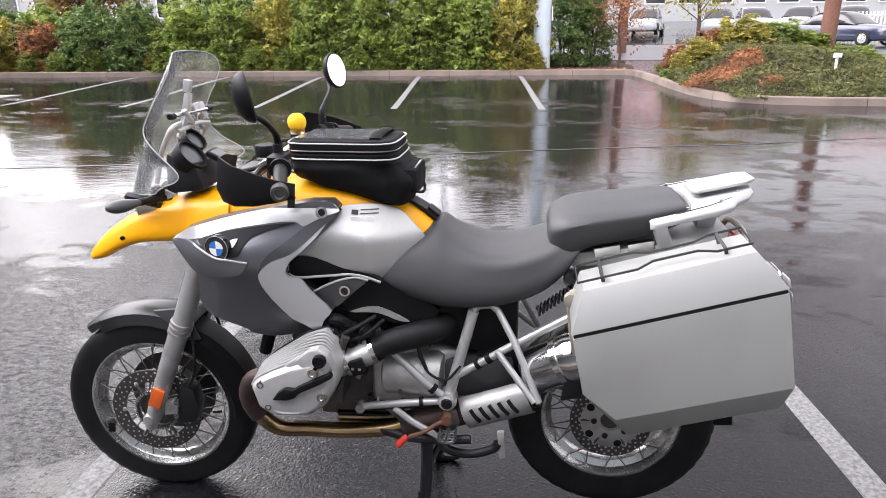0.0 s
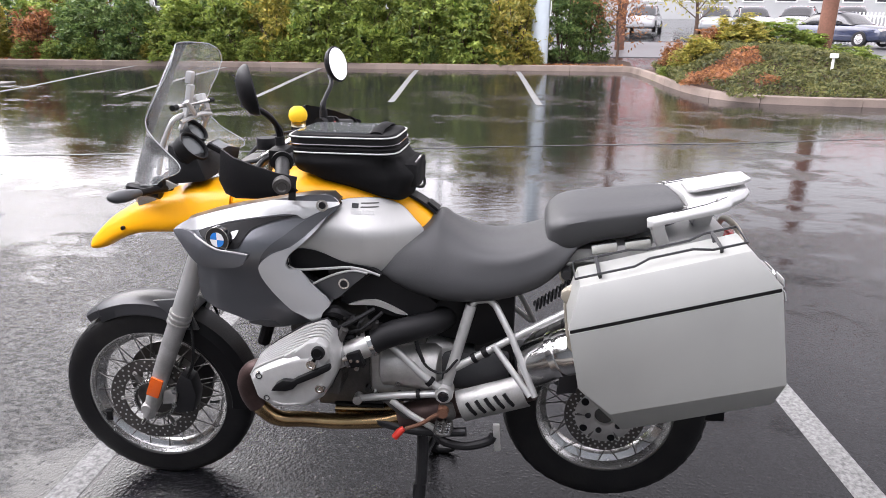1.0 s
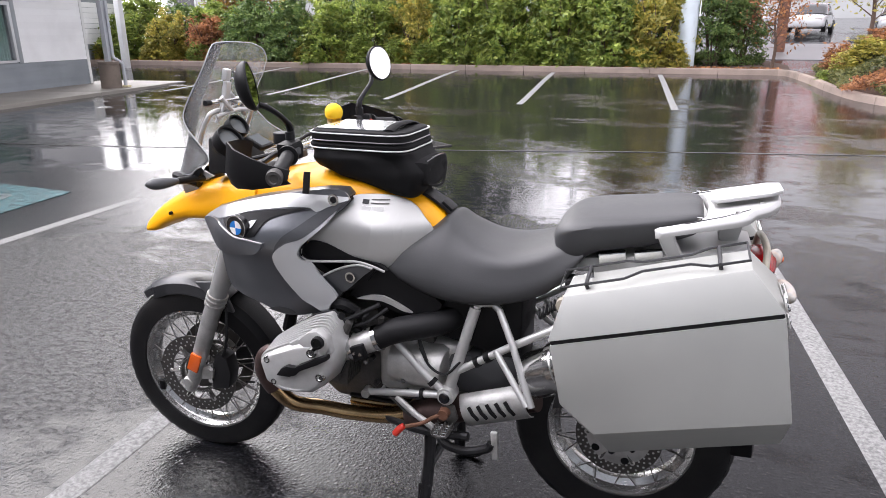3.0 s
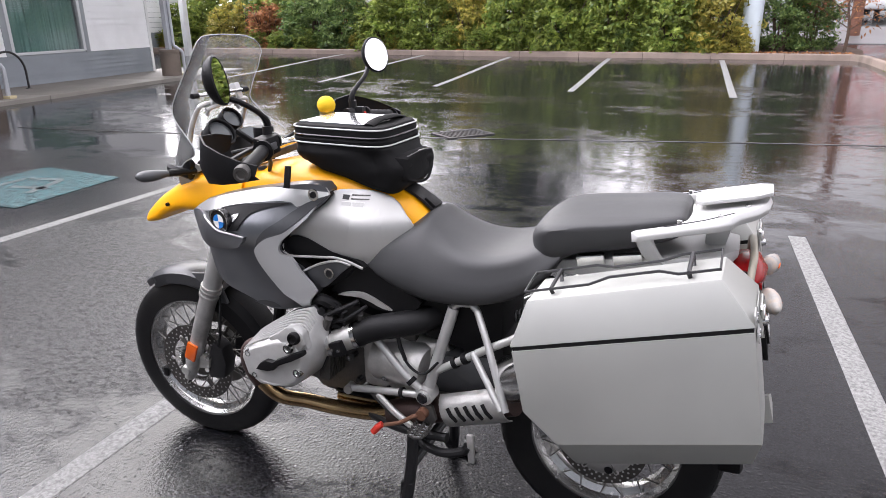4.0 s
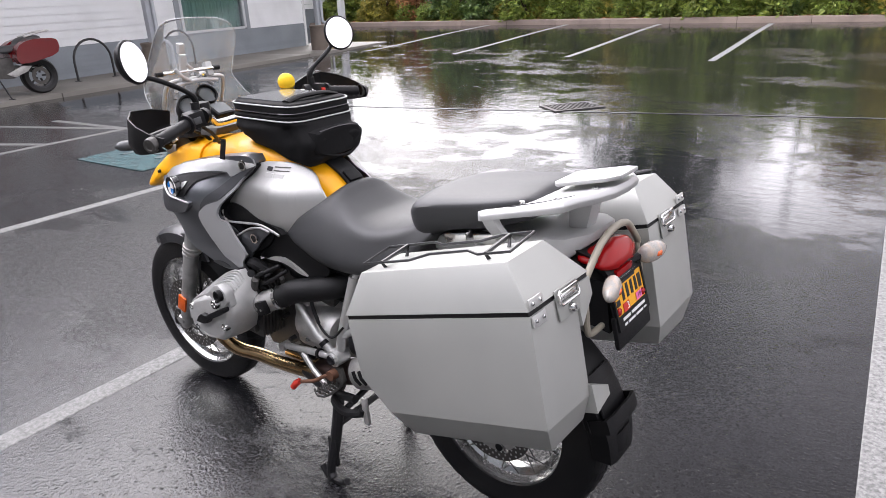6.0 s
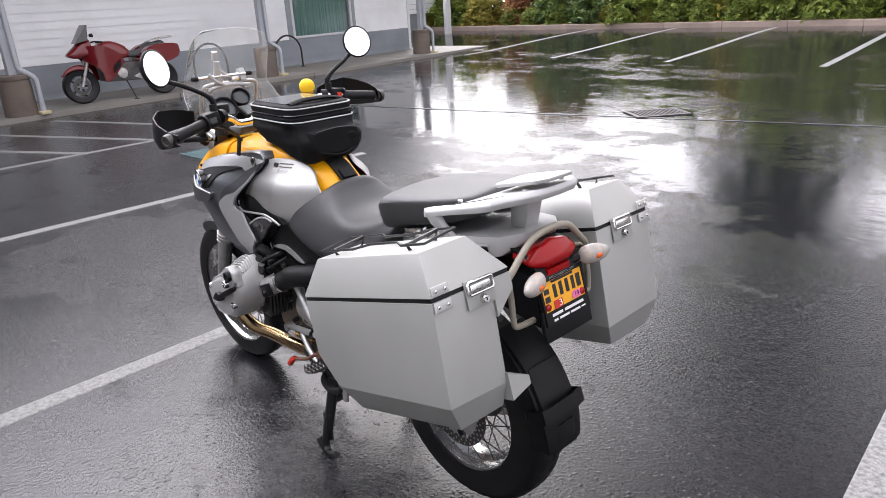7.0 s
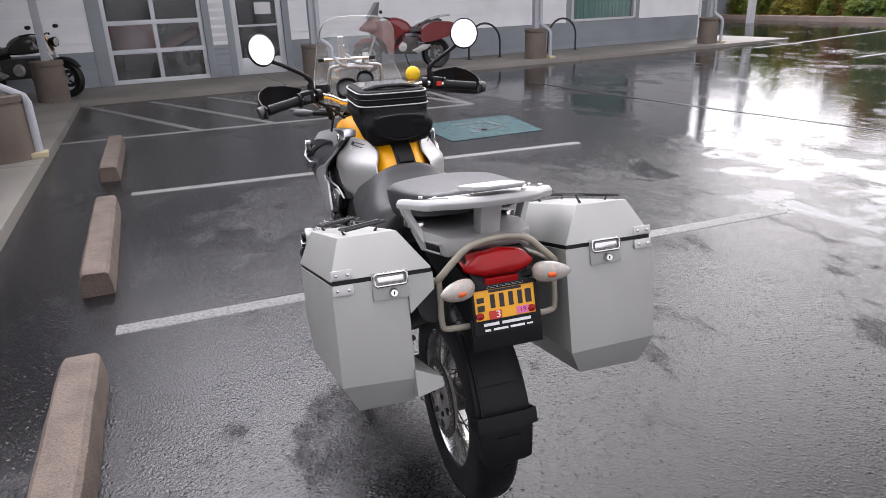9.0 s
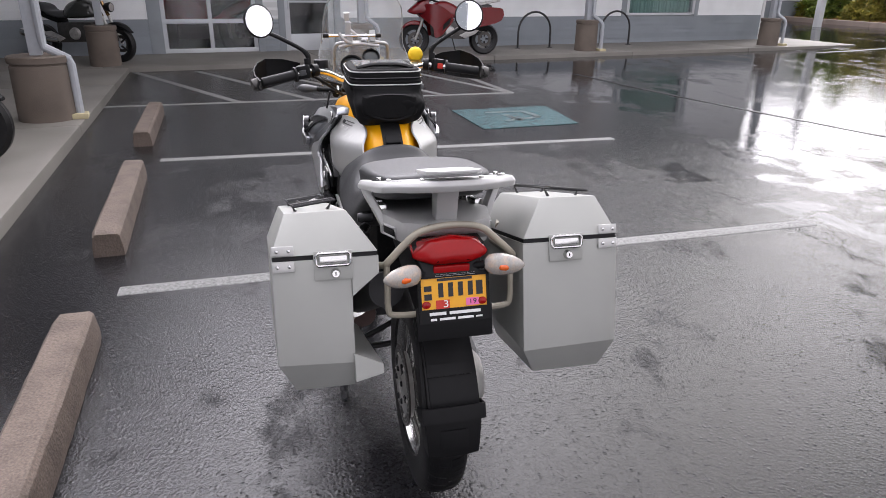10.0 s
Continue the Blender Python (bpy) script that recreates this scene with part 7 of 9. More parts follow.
for s in (-1, 1):
    P("screen_stay", Mesh().prism([(-0.69, 1.07), (-0.58, 1.10), (-0.545, 1.085), (-0.60, 1.06), (-0.68, 1.045)], s * 0.118 - 0.004, s * 0.118 + 0.004), M_ALLOY, "cast screen stay", bevel=0.002)
    P("stay_knob", Mesh().lathe([(0.0001, -0.014), (0.018, -0.012), (0.020, 0.0), (0.016, 0.01)], 14, pose(-0.595, s * 0.135, 1.098)), M_BLACK, bevel=0.0)
    P("light_cowl", Mesh().tube(curve([(-0.70, s * 0.03, 1.05), (-0.72, s * 0.08, 1.065), (-0.68, s * 0.12, 1.075), (-0.60, s * 0.125, 1.06)], 4), 0.016, 8), M_BLACK)
    fi = P("front_indicator", loft([[(-0.615 - 0.45 * t + r * 0.9 * math.cos(a), s * (0.198 + t), 1.082 + r * 0.62 * math.sin(a)) for a in [6.283 * k / 8 for k in range(8)]] for t, r in ((0.0, 0.012), (0.02, 0.020), (0.05, 0.029), (0.075, 0.027), (0.092, 0.009))], 3, 2), M_MATT_GREY, "grey front indicator on a black stalk", smooth=60)
    P("stalk", Mesh().tube([(-0.58, s * 0.10, 1.075), (-0.615, s * 0.206, 1.082)], 0.011, 10), M_BLACK, "", fi)
P("headlamp", Mesh().lathe([(0.0001, 0.0), (0.06, -0.005), (0.075, -0.02), (0.07, -0.08)], 24, Matrix.Translation((-0.73, 0.0, 1.04)) @ Vector((-1, 0, 0.1)).to_track_quat('Y', 'Z').to_matrix().to_4x4()), M_CLEARLENS, "clear headlamp under the screen")

# handlebar and controls
BARS = Matrix.Translation((0.030, -0.024, 0.004)) @ Matrix.Diagonal((1, 0.93, 1, 1))
HP = lambda name, g, m_, label="", parent=None, **k: SP(name, moved(g, BARS), m_, label, parent, **k)
hb = HP("handlebar", Mesh().tube(curve([(-0.165, -0.445, 1.192), (-0.20, -0.30, 1.212), (-0.222, -0.235, 1.218), (-0.275, -0.165, 1.195), (-0.325, -0.10, 1.165), (-0.33, 0.0, 1.165), (-0.325, 0.10, 1.165), (-0.275, 0.165, 1.195), (-0.222, 0.235, 1.218), (-0.20, 0.30, 1.212), (-0.165, 0.445, 1.192)], 5), 0.012, 12), M_CHROME, "bright wide handlebar")
for s in (-1, 1):
    fl_ = (lambda q: q) if s < 0 else flip
    a, b = Vector((-0.163, -0.452, 1.191)), Vector((-0.196, -0.322, 1.209))
    gr = HP("grip", fl_(Mesh().tube([a.lerp(b, i / 12) for i in range(13)], [0.0185 if i % 2 else 0.0172 for i in range(13)], 16)), M_RUBBER, "black ribbed rubber grip", hb)
    HP("grip_flange", fl_(Mesh().tube([b, b.lerp(a, -0.06)], 0.028, 18)), M_RUBBER, "", hb)
    HP("bar_end", fl_(Mesh().lathe([(0.0001, -0.016), (0.010, -0.016), (0.013, -0.019), (0.020, -0.018), (0.022, -0.008), (0.022, 0.012)], 24, Matrix.Translation(a + (a - b).normalized() * 0.024) @ (a - b).to_track_quat('-Y', 'Z').to_matrix().to_4x4())), M_ALLOY_DARK, "grey bar end weight", hb)
    HP("switch_box", fl_(Mesh().box((-0.024, -0.028, -0.024), (0.024, 0.028, 0.026), pose(-0.208, -0.282, 1.216, 8, 0, -12))), M_BLACK, "", hb, bevel=0.008)
    HP("switch", fl_(Mesh().box((0.018, -0.014, -0.010), (0.028, 0.012, 0.010), pose(-0.208, -0.282, 1.216, 8, 0, -12))), M_REDRUB if s > 0 else M_MATT_GREY, "", hb, bevel=0.003)
    HP("lever_clamp", fl_(Mesh().tube([(-0.212, -0.248, 1.219), (-0.222, -0.228, 1.219)], 0.024, 16)), M_BLACK, "", hb)
    HP("hand_lever", fl_(Mesh().tube(curve([(-0.245, -0.235, 1.208), (-0.262, -0.275, 1.200), (-0.255, -0.36, 1.195), (-0.245, -0.43, 1.190)], 4), 0.0085, 8)), M_STEEL_DARK, "", hb)
    # hand guard: a scoop from the bar end forward and in
    path = [(-0.125, -0.462, 1.168, 1.203), (-0.17, -0.478, 1.160, 1.216), (-0.22, -0.480, 1.152, 1.232), (-0.275, -0.464, 1.148, 1.248), (-0.316, -0.424, 1.150, 1.260), (-0.328, -0.35, 1.165, 1.254), (-0.322, -0.285, 1.178, 1.238)]
    rings = []
    for i, (x, y, z0, z1) in enumerate(path):
        nx, ny = (0.35, 0.94) if i < 2 else ((0.75, 0.66) if i < 4 else (1.0, 0.1))
        rings.append([(x, y, z0), (x - nx * 0.012, y - ny * 0.012, z0 * 0.7 + z1 * 0.3), (x, y, z1), (x + nx * 0.005, y + ny * 0.005, z1), (x - nx * 0.007, y - ny * 0.007, z0 * 0.7 + z1 * 0.3), (x + nx * 0.005, y + ny * 0.005, z0)])
    hg = HP("hand_guard", fl_(Mesh().rings(rings)), M_BLACK, "black plastic hand guard", hb)
    # mirror
    hc = Vector((-0.192, -0.431, 1.406)) if s < 0 else Vector((-0.164, -0.368, 1.404))
    nrm = Vector((0.90, 0.37, 0.17)).normalized() if s < 0 else Vector((0.90, 0.36, 0.20)).normalized()
    mm = Matrix.Translation(hc) @ nrm.to_track_quat('Y', 'Z').to_matrix().to_4x4() @ Matrix.Diagonal((0.94, 0.78, 1.0, 1))
    mr = SP("mirror", fl_(Mesh().lathe([(0.056, 0.008), (0.060, 0.004), (0.060, -0.004), (0.052, -0.022), (0.034, -0.036), (0.015, -0.042), (0.0001, -0.043)], 36, mm)), M_BLACK, "round black rear-view mirror")
    SP("mirror_glass", fl_(Mesh().lathe([(0.0001, 0.0065), (0.0545, 0.0065), (0.0545, 0.003), (0.0001, 0.003)], 36, mm)), M_MIRROR, "round mirror glass", mr, smooth=20)
    base = Vector((-0.185, -0.268, 1.239)) if s < 0 else Vector((-0.185, -0.220, 1.239))
    SP("mirror_stem", fl_(Mesh().tube(curve([base, base + Vector((0.0, -0.004, 0.05)), base.lerp(hc, 0.55) + Vector((0, 0, 0.012)), hc - nrm * 0.03 + Vector((0, 0.02, -0.03))], 5), [0.010] * 6 + [0.0075] * 10, 10)), M_BLACK, "", mr)
    SP("stem_boot", fl_(Mesh().tube([base + Vector((0, 0, -0.015)), base + Vector((0, 0, 0.03))], 0.013, 12)), M_RUBBER, "", mr)
    if s < 0:
        for i in range(4):
            v0 = mm @ Vector((-0.034 + 0.008 * i, -0.034 + 0.002 * i, 0.032 - 0.012 * i))
            v1 = mm @ Vector((-0.005 + 0.006 * i, -0.0395, 0.040 - 0.012 * i))
            SP("vent_slot", Mesh().tube([v0, v1], 0.0025, 6), M_GLOSS_BLACK, "", mr)
pot = SP("brake_reservoir", Mesh().lathe([(0.0001, 0.0), (0.022, 0.0), (0.024, 0.004), (0.024, 0.035), (0.0001, 0.035)], 20, pose(-0.257, 0.171, 1.222, 90, 0, 0)), M_POT, "cloudy brake fluid pot with a yellow cover")
SP("pot_cover", Mesh().lathe([(0.0001, 0.066), (0.011, 0.064), (0.021, 0.058), (0.028, 0.048), (0.0305, 0.036), (0.028, 0.023), (0.021, 0.013), (0.012, 0.008)], 24, pose(-0.257, 0.171, 1.222, 90, 0, 0)), M_YCAP, "yellow cloth cover", pot)
SP("clutch_reservoir", Mesh().lathe([(0.0001, 0.03), (0.026, 0.03), (0.028, 0.026), (0.028, 0.0), (0.0001, 0.0)], 20, pose(-0.238, -0.212, 1.226, 90, 0, 0)), M_BLACK, "black clutch fluid pot", bevel=0.0)
SP("top_yoke", hull([(-0.40, s * 0.12, 1.12) for s in (-1, 1)] + [(-0.33, s * 0.11, 1.12) for s in (-1, 1)] + [(-0.40, s * 0.11, 1.145) for s in (-1, 1)] + [(-0.33, s * 0.10, 1.145) for s in (-1, 1)]), M_ALLOY_DARK, "dark top yoke", bevel=0.006)
for pts in ([(-0.25, -0.24, 1.20), (-0.36, -0.22, 1.17), (-0.42, -0.10, 1.12), (-0.40, -0.04, 1.05)], [(-0.25, 0.23, 1.20), (-0.36, 0.2, 1.18), (-0.42, 0.10, 1.12), (-0.40, 0.04, 1.05)], [(-0.22, -0.25, 1.20), (-0.25, -0.18, 1.15), (-0.30, -0.12, 1.10)]):
    SP("cable", Mesh().tube(curve(pts, 5), 0.006, 8), M_RUBBER)
P("bag_strap", Mesh().box((-0.010, -0.003, -0.032), (0.010, 0.003, 0.032), pose(-0.170, -0.190, 1.105, -14, 0, 0)), M_RUBBER, "hanging black nylon strap", bevel=0.001)
P("filler_screw", Mesh().lathe([(0.0001, 0.008), (0.014, 0.006), (0.016, 0)], 16, pose(-0.33, -0.10, 1.098, 90, 0, 0)), M_STEEL_DARK)

# ---- tank bag ----
BAG = thing("tank_bag", "black nylon tank bag with grey piping on the fuel tank", "tank bag", at=YAW)


def bag_ring(z, x0, x1, w, wr, zs=0.0, n=56):
    out = []
    cx, hx = (x0 + x1) / 2, (x1 - x0) / 2
    for k in range(n):
        a = 6.283185 * k / n
        c, s = math.cos(a), math.sin(a)
        u = math.copysign(abs(c) ** 0.36, c)
        v = math.copysign(abs(s) ** 0.36, s)
        ww = w + (wr - w) * (u + 1) / 2
        out.append((cx + hx * u, ww * v, z + zs * u))
    return out


bag_body = [bag_ring(1.090, -0.150, 0.085, 0.080, 0.075, -0.040), bag_ring(1.098, -0.176, 0.122, 0.110, 0.108, -0.038), bag_ring(1.125, -0.190, 0.156, 0.124, 0.124, -0.030), bag_ring(1.158, -0.199, 0.158, 0.128, 0.132, -0.014), bag_ring(1.186, -0.205, 0.128, 0.127, 0.133, -0.004), bag_ring(1.197, -0.206, 0.112, 0.126, 0.132, 0.0)]
cols = [curve([r[i] for r in bag_body], 8) for i in range(56)]
rings = []
for k in range(len(cols[0])):
    rings.append([])
    for c in cols:
        p = Vector(c[k])
        sag = wave(1.200 - p.z, 0, 0.03)
        fold = noise.noise(Vector((p.x * 11, p.y * 11, p.z * 20 + 3 * p.x))) * 0.020 + noise.noise(Vector((p.x * 34, p.y * 34, p.z * 26))) * 0.008
        out_dir = Vector((p.x + 0.03, p.y, 0)).normalized()
        rings[-1].append(p + out_dir * fold * sag + Vector((0, 0, 0.008)) * noise.noise(p * 14) * sag)
part("body", Mesh().rings(rings), M_BAG, BAG, "sagging black nylon body", smooth=60)
lid_rings = [bag_ring(1.199, -0.207, 0.113, 0.127, 0.133), bag_ring(1.208, -0.209, 0.114, 0.129, 0.135), bag_ring(1.214, -0.205, 0.110, 0.125, 0.131), bag_ring(1.226, -0.206, 0.109, 0.126, 0.132), bag_ring(1.238, -0.208, 0.108, 0.127, 0.131), bag_ring(1.247, -0.198, 0.100, 0.120, 0.124), bag_ring(1.250, -0.175, 0.080, 0.102, 0.106)]
part("lid", Mesh().rings(lid_rings), M_BAG, BAG, "zipped bag lid")
part("map_window", Mesh().prism([(-0.180, -0.098), (0.035, -0.102), (0.035, 0.102), (-0.180, 0.098)], 1.2485, 1.2530, "xy"), M_MAPWIN, BAG, "clear map window")
part("handle", Mesh().tube(curve([(0.052, -0.100, 1.2500), (0.052, -0.05, 1.260), (0.056, 0.0, 1.262), (0.052, 0.05, 1.260), (0.052, 0.100, 1.2500)], 4), 0.018, 8, squash=0.35), M_BAG, BAG, "padded black carry handle")
for z, x0, x1, w, wr, r in ((1.198, -0.209, 0.116, 0.129, 0.135, 0.0024), (1.241, -0.208, 0.109, 0.127, 0.131, 0.0022)):
    part("piping", Mesh().tube(bag_ring(z, x0, x1, w, wr), r, 6, loop=True), M_PIPING, BAG, "light grey piping")
part("zip", Mesh().tube(bag_ring(1.220, -0.2075, 0.1115, 0.1275, 0.1335), 0.0026, 6, loop=True), M_GLOSS_BLACK, BAG)
pk = part("rear_pocket", loft([[(0.146 + d, y * k, 1.13 + z * k) for y, z in ((-0.095, -0.03), (-0.05, -0.042), (0, -0.046), (0.05, -0.042), (0.095, -0.03), (0.10, 0.0), (0.095, 0.035), (0.05, 0.042), (0, 0.044), (-0.05, 0.042), (-0.095, 0.035), (-0.10, 0.0))] for d, k in ((-0.02, 1.0), (0.008, 0.97), (0.018, 0.85))], 2, 2), M_BAG, BAG, "zipped rear pocket")
part("pocket_zip", Mesh().tube(curve([(0.158, -0.075, 1.166), (0.162, 0.0, 1.172), (0.158, 0.075, 1.166)], 4), 0.003, 6), M_GLOSS_BLACK, pk)
part("pull_loop", Mesh().tube(curve([(0.158, -0.07, 1.098), (0.170, -0.02, 1.086), (0.170, 0.03, 1.086), (0.158, 0.08, 1.100)], 4), 0.0045, 6), M_BAG, pk)

# ---- panniers ----
T15 = radians(15.2)
AX, UP = Vector((math.cos(T15), 0, math.sin(T15))), Vector((-math.sin(T15), 0, math.cos(T15)))


def pannier(s, org, y_out, y_in, label, toe, deep):
    O = Vector(org)
    q = lambda a, y, h: O + AX * a + UP * h + Vector((0, y + s * toe * -a, 0))
    sg = lambda y: y if s < 0 else -y
    t = thing("pannier", label, "pannier", "panniers")
    yo, yi = -y_out, -y_in
    pts = []
    for a, h in ((0, -0.006), (-0.500, -0.006), (-0.508, -0.155), (-0.445, -0.242), (-0.020, -0.248 - deep)):
        pts.append((a, yo, h))
    for a, h in ((-0.050, -0.318 - deep), (-0.425, -0.316 - deep)):
        pts += [(a, yo + 0.038, h), (a, yi - 0.03, h)]
    for a, h in ((0, -0.006), (-0.500, -0.006), (-0.508, -0.155), (-0.445, -0.252), (-0.020, -0.255 - deep)):
        pts.append((a, yi, h))
    if s < 0:
        # the inner wall steps out round the silencer, with a shelf at the foot
        low = [(a, y if y < yi - 0.07 else yi - 0.062, h) for a, y, h in pts]
        body = hull([q(a, sg(y), h) for a, y, h in sorted(set(low))], 0.05)
        top = [(a, y, h) for a in (0.0, -0.500) for y, h in ((yi - 0.062, -0.006), (yi, -0.006), (yi, -0.045), (yi - 0.030, -0.060), (yi - 0.062, -0.095))]
        shelf = [(a, y, h) for a in (-0.01, -0.44) for y, h in ((yi - 0.065, -0.232), (yi - 0.065, -0.300), (yi, -0.262), (yi, -0.285))]
        inner_parts = [hull([q(a, sg(y), h) for a, y, h in rows]) for rows in (top, shelf)]
    else:
        body = hull([q(a, sg(y), h) for a, y, h in pts], 0.05)
        inner_parts = []
    bd = part("body", body, M_BOX, t, "silver powder-coated box body", bevel=0.003, smooth=18)
    for g2 in inner_parts:
        part("inner_step", g2, M_BOX, bd)
    lid = hull([q(a, sg(y), h) for a, y, h in ((0.002, yo - 0.002, 0.004), (-0.502, yo - 0.002, 0.004), (-0.502, yi, 0.004), (0.002, yi, 0.004), (-0.048, yo + 0.036, 0.097), (-0.452, yo + 0.036, 0.097), (-0.452, yi - 0.062, 0.099), (-0.048, yi - 0.062, 0.099))], 0.12)
    ld = part("lid", lid, M_BOX, t, "faceted silver lid", bevel=0.004, smooth=18)
    seam = hull([q(a, sg(y), h) for a, y in ((-0.003, yo + 0.003), (-0.497, yo + 0.003), (-0.497, yi - 0.003), (-0.003, yi - 0.003)) for h in (-0.006, 0.006)])
    part("gasket", seam, M_RUBBER, t, "black rubber gasket")
    # wire tie-down on the lid
    td = Mesh()
    H = 0.119
    ya, yb = yo + 0.058, yo + 0.152
    ring = [(-0.46, ya, H - 0.008), (-0.46, yb, H + 0.004), (-0.315, yb, H + 0.004), (-0.275, yb - 0.022, H + 0.002), (-0.17, yb - 0.022, H + 0.002), (-0.13, yb, H + 0.004), (-0.05, yb, H + 0.004), (-0.05, ya, H - 0.008),
            (-0.13, ya, H - 0.008), (-0.17, ya + 0.022, H - 0.004), (-0.275, ya + 0.022, H - 0.004), (-0.315, ya, H - 0.008)]
    td.tube([q(a, sg(y), h) for a, y, h in ring], 0.0032, 6, loop=True)
    w = part("tie_down", td, M_BLACK_STEEL, ld, "black wire tie-down rail")
    for a in (-0.40, -0.11):
        part("rail_bracket", Mesh().tube([q(a, sg(ya + 0.008), 0.096), q(a, sg(ya), H - 0.008), q(a, sg(yb), H + 0.003), q(a, sg(yb - 0.012), 0.098)], 0.0048, 6), M_BLACK_STEEL, ld)
    # rear face: latch plate with handle and lock, hinge at the outer corner
    m_ = Matrix.Translation(q(0, 0, 0)) @ Matrix(((AX.x, 0, UP.x, 0), (0, 1, 0, 0), (AX.z, 0, UP.z, 0), (0, 0, 0, 1)))
    yc = sg(yo + 0.135)
    lt = part("latch", moved(Mesh().box((0.001, yc - 0.043, -0.054), (0.004, yc + 0.043, 0.012)), m_), M_BOX, t, "steel latch with a lock", bevel=0.002)
    bow = [(0.009, yc + y, z) for y, z in ((-0.038, 0.002), (-0.038, -0.016), (-0.033, -0.021), (0.033, -0.021), (0.038, -0.016), (0.038, 0.002), (0.033, 0.007), (-0.033, 0.007))]
    part("latch_handle", moved(Mesh().tube(bow, 0.0036, 8, loop=True), m_), M_CHROME, lt)
    part("latch_plate", moved(Mesh().box((0.004, yc - 0.031, -0.015), (0.010, yc + 0.031, 0.001)), m_), M_CHROME, lt, bevel=0.003)
    part("lock", moved(Mesh().lathe([(0.0001, 0.016), (0.008, 0.016), (0.010, 0.012), (0.012, 0.002)], 16, pose(0, yc + 0.004, -0.039, 0, 0, -90)), m_), M_CHROME, lt)
    part("lock_slot", moved(Mesh().box((0.0162, yc + 0.0028, -0.0425), (0.0168, yc + 0.0052, -0.0355)), m_), M_BLACK, lt)
    yh = sg(yo + 0.026)
    for z0, z1 in ((-0.030, -0.006), (0.006, 0.028)):
        hg_ = part("hinge", moved(Mesh().box((0.001, yh - 0.024, z0), (0.0045, yh + 0.024, z1)), m_), M_FRAME, t, "steel corner hinge plate", bevel=0.002)
        for dy in (-0.013, 0.013):
            part("rivet", moved(Mesh().lathe([(0.0001, 0.008), (0.004, 0.007), (0.005, 0.004)], 8, pose(0, yh + dy, (z0 + z1) / 2, 0, 0, -90)), m_), M_CHROME, hg_)
    return t


pannier(-1, (1.087, 0, 0.964), 0.412, 0.175, "silver faceted metal pannier with a closed lid, over the silencer", 0.062, 0.0)
pannier(1, (1.072, 0, 0.962), 0.418, 0.175, "silver faceted metal pannier with a closed lid, beside the drive shaft", 0.05, 0.022)


# ---- far kerb, planting beds ----
KERB = [(-30, 18.6), (-22, 19.05), (-14, 19.5), (-6, 19.85), (0, 20.1), (2.6, 20.25), (3.05, 20.05), (3.2, 19.3), (3.42, 17.6), (3.62, 16.0), (3.95, 14.6), (4.55, 13.65), (5.5, 13.2), (7.5, 13.05), (11, 13.1), (16, 13.3)]
kl = [p.xy for p in curve([(*p, 0) for p in KERB], 8)]
dist = [0.0]
for a, b in zip(kl, kl[1:]):
    dist.append(dist[-1] + (b - a).length)


def kerb_at(d):
    for i in range(len(kl) - 1):
        if d <= dist[i + 1]:
            t = (d - dist[i]) / (dist[i + 1] - dist[i])
            return kl[i].lerp(kl[i + 1], t), (kl[i + 1] - kl[i]).normalized()
    return kl[-1], (kl[-1] - kl[-2]).normalized()


kerb = thing("kerb", "brown-grey concrete kerb along planting beds", "kerb", kind="structure")
d0 = 6.0
while d0 < dist[-1] - 1:
    L = 1.95 if kerb_at(d0)[0].x < 2.2 or kerb_at(d0)[0].x > 5 else 1.2
    rings = []
    n = 6
    for i in range(n + 1):
        p, t = kerb_at(d0 + (L - 0.012) * i / n)
        s = Vector((-t.y, t.x))
        z = ground_z(p.x, p.y)
        rings.append([(*(p - s * 0.0), z - 0.1), (*(p + s * 0.025), z + 0.15), (*(p + s * 0.045), z + 0.17), (*(p + s * 0.155), z + 0.17), (*(p + s * 0.16), z - 0.1)])
    part("kerb_stone", Mesh().rings(rings), M_KERB, kerb)
    d0 += L


def island_z(x, y):
    return 0.10 + ground_z(x, y) + 0.75 * wave(y, 13.2, 17.0) * wave(x, 3.8, 5.4) * (1 - 0.9 * wave(x, 5.8, 10.5)) + 0.06 * noise.noise((x, y, 0))


def bed(name, outline, zfun, label):
    bm = bmesh.new()
    f = bm.faces.new([bm.verts.new((x, y, 0)) for x, y in outline])
    bmesh.ops.triangulate(bm, faces=[f])
    xs, ys = [p[0] for p in outline], [p[1] for p in outline]
    for ax, lo, hi in ((0, min(xs), max(xs)), (1, min(ys), max(ys))):
        k = lo + 0.7
        while k < hi:
            bmesh.ops.bisect_plane(bm, geom=bm.verts[:] + bm.edges[:] + bm.faces[:], plane_co=(k, 0, 0) if ax == 0 else (0, k, 0), plane_no=(1, 0, 0) if ax == 0 else (0, 1, 0), dist=1e-5)
            k += 0.7
    bm.verts.index_update()
    g = Mesh()
    g.v = [(v.co.x, v.co.y, zfun(v.co.x, v.co.y)) for v in bm.verts]
    g.f = [tuple(v.index for v in f.verts) for f in bm.faces]
    n = len(g.v)
    g.v += [(x, y, z - 0.5) for x, y, z in g.v]
    for e in bm.edges:
        if len(e.link_faces) == 1:
            a, b = e.verts[0].index, e.verts[1].index
            g.f.append((a, b, b + n, a + n))
    bm.free()
    return solid(name, g, M_MULCH, label, "planting bed", "structure", smooth=180)


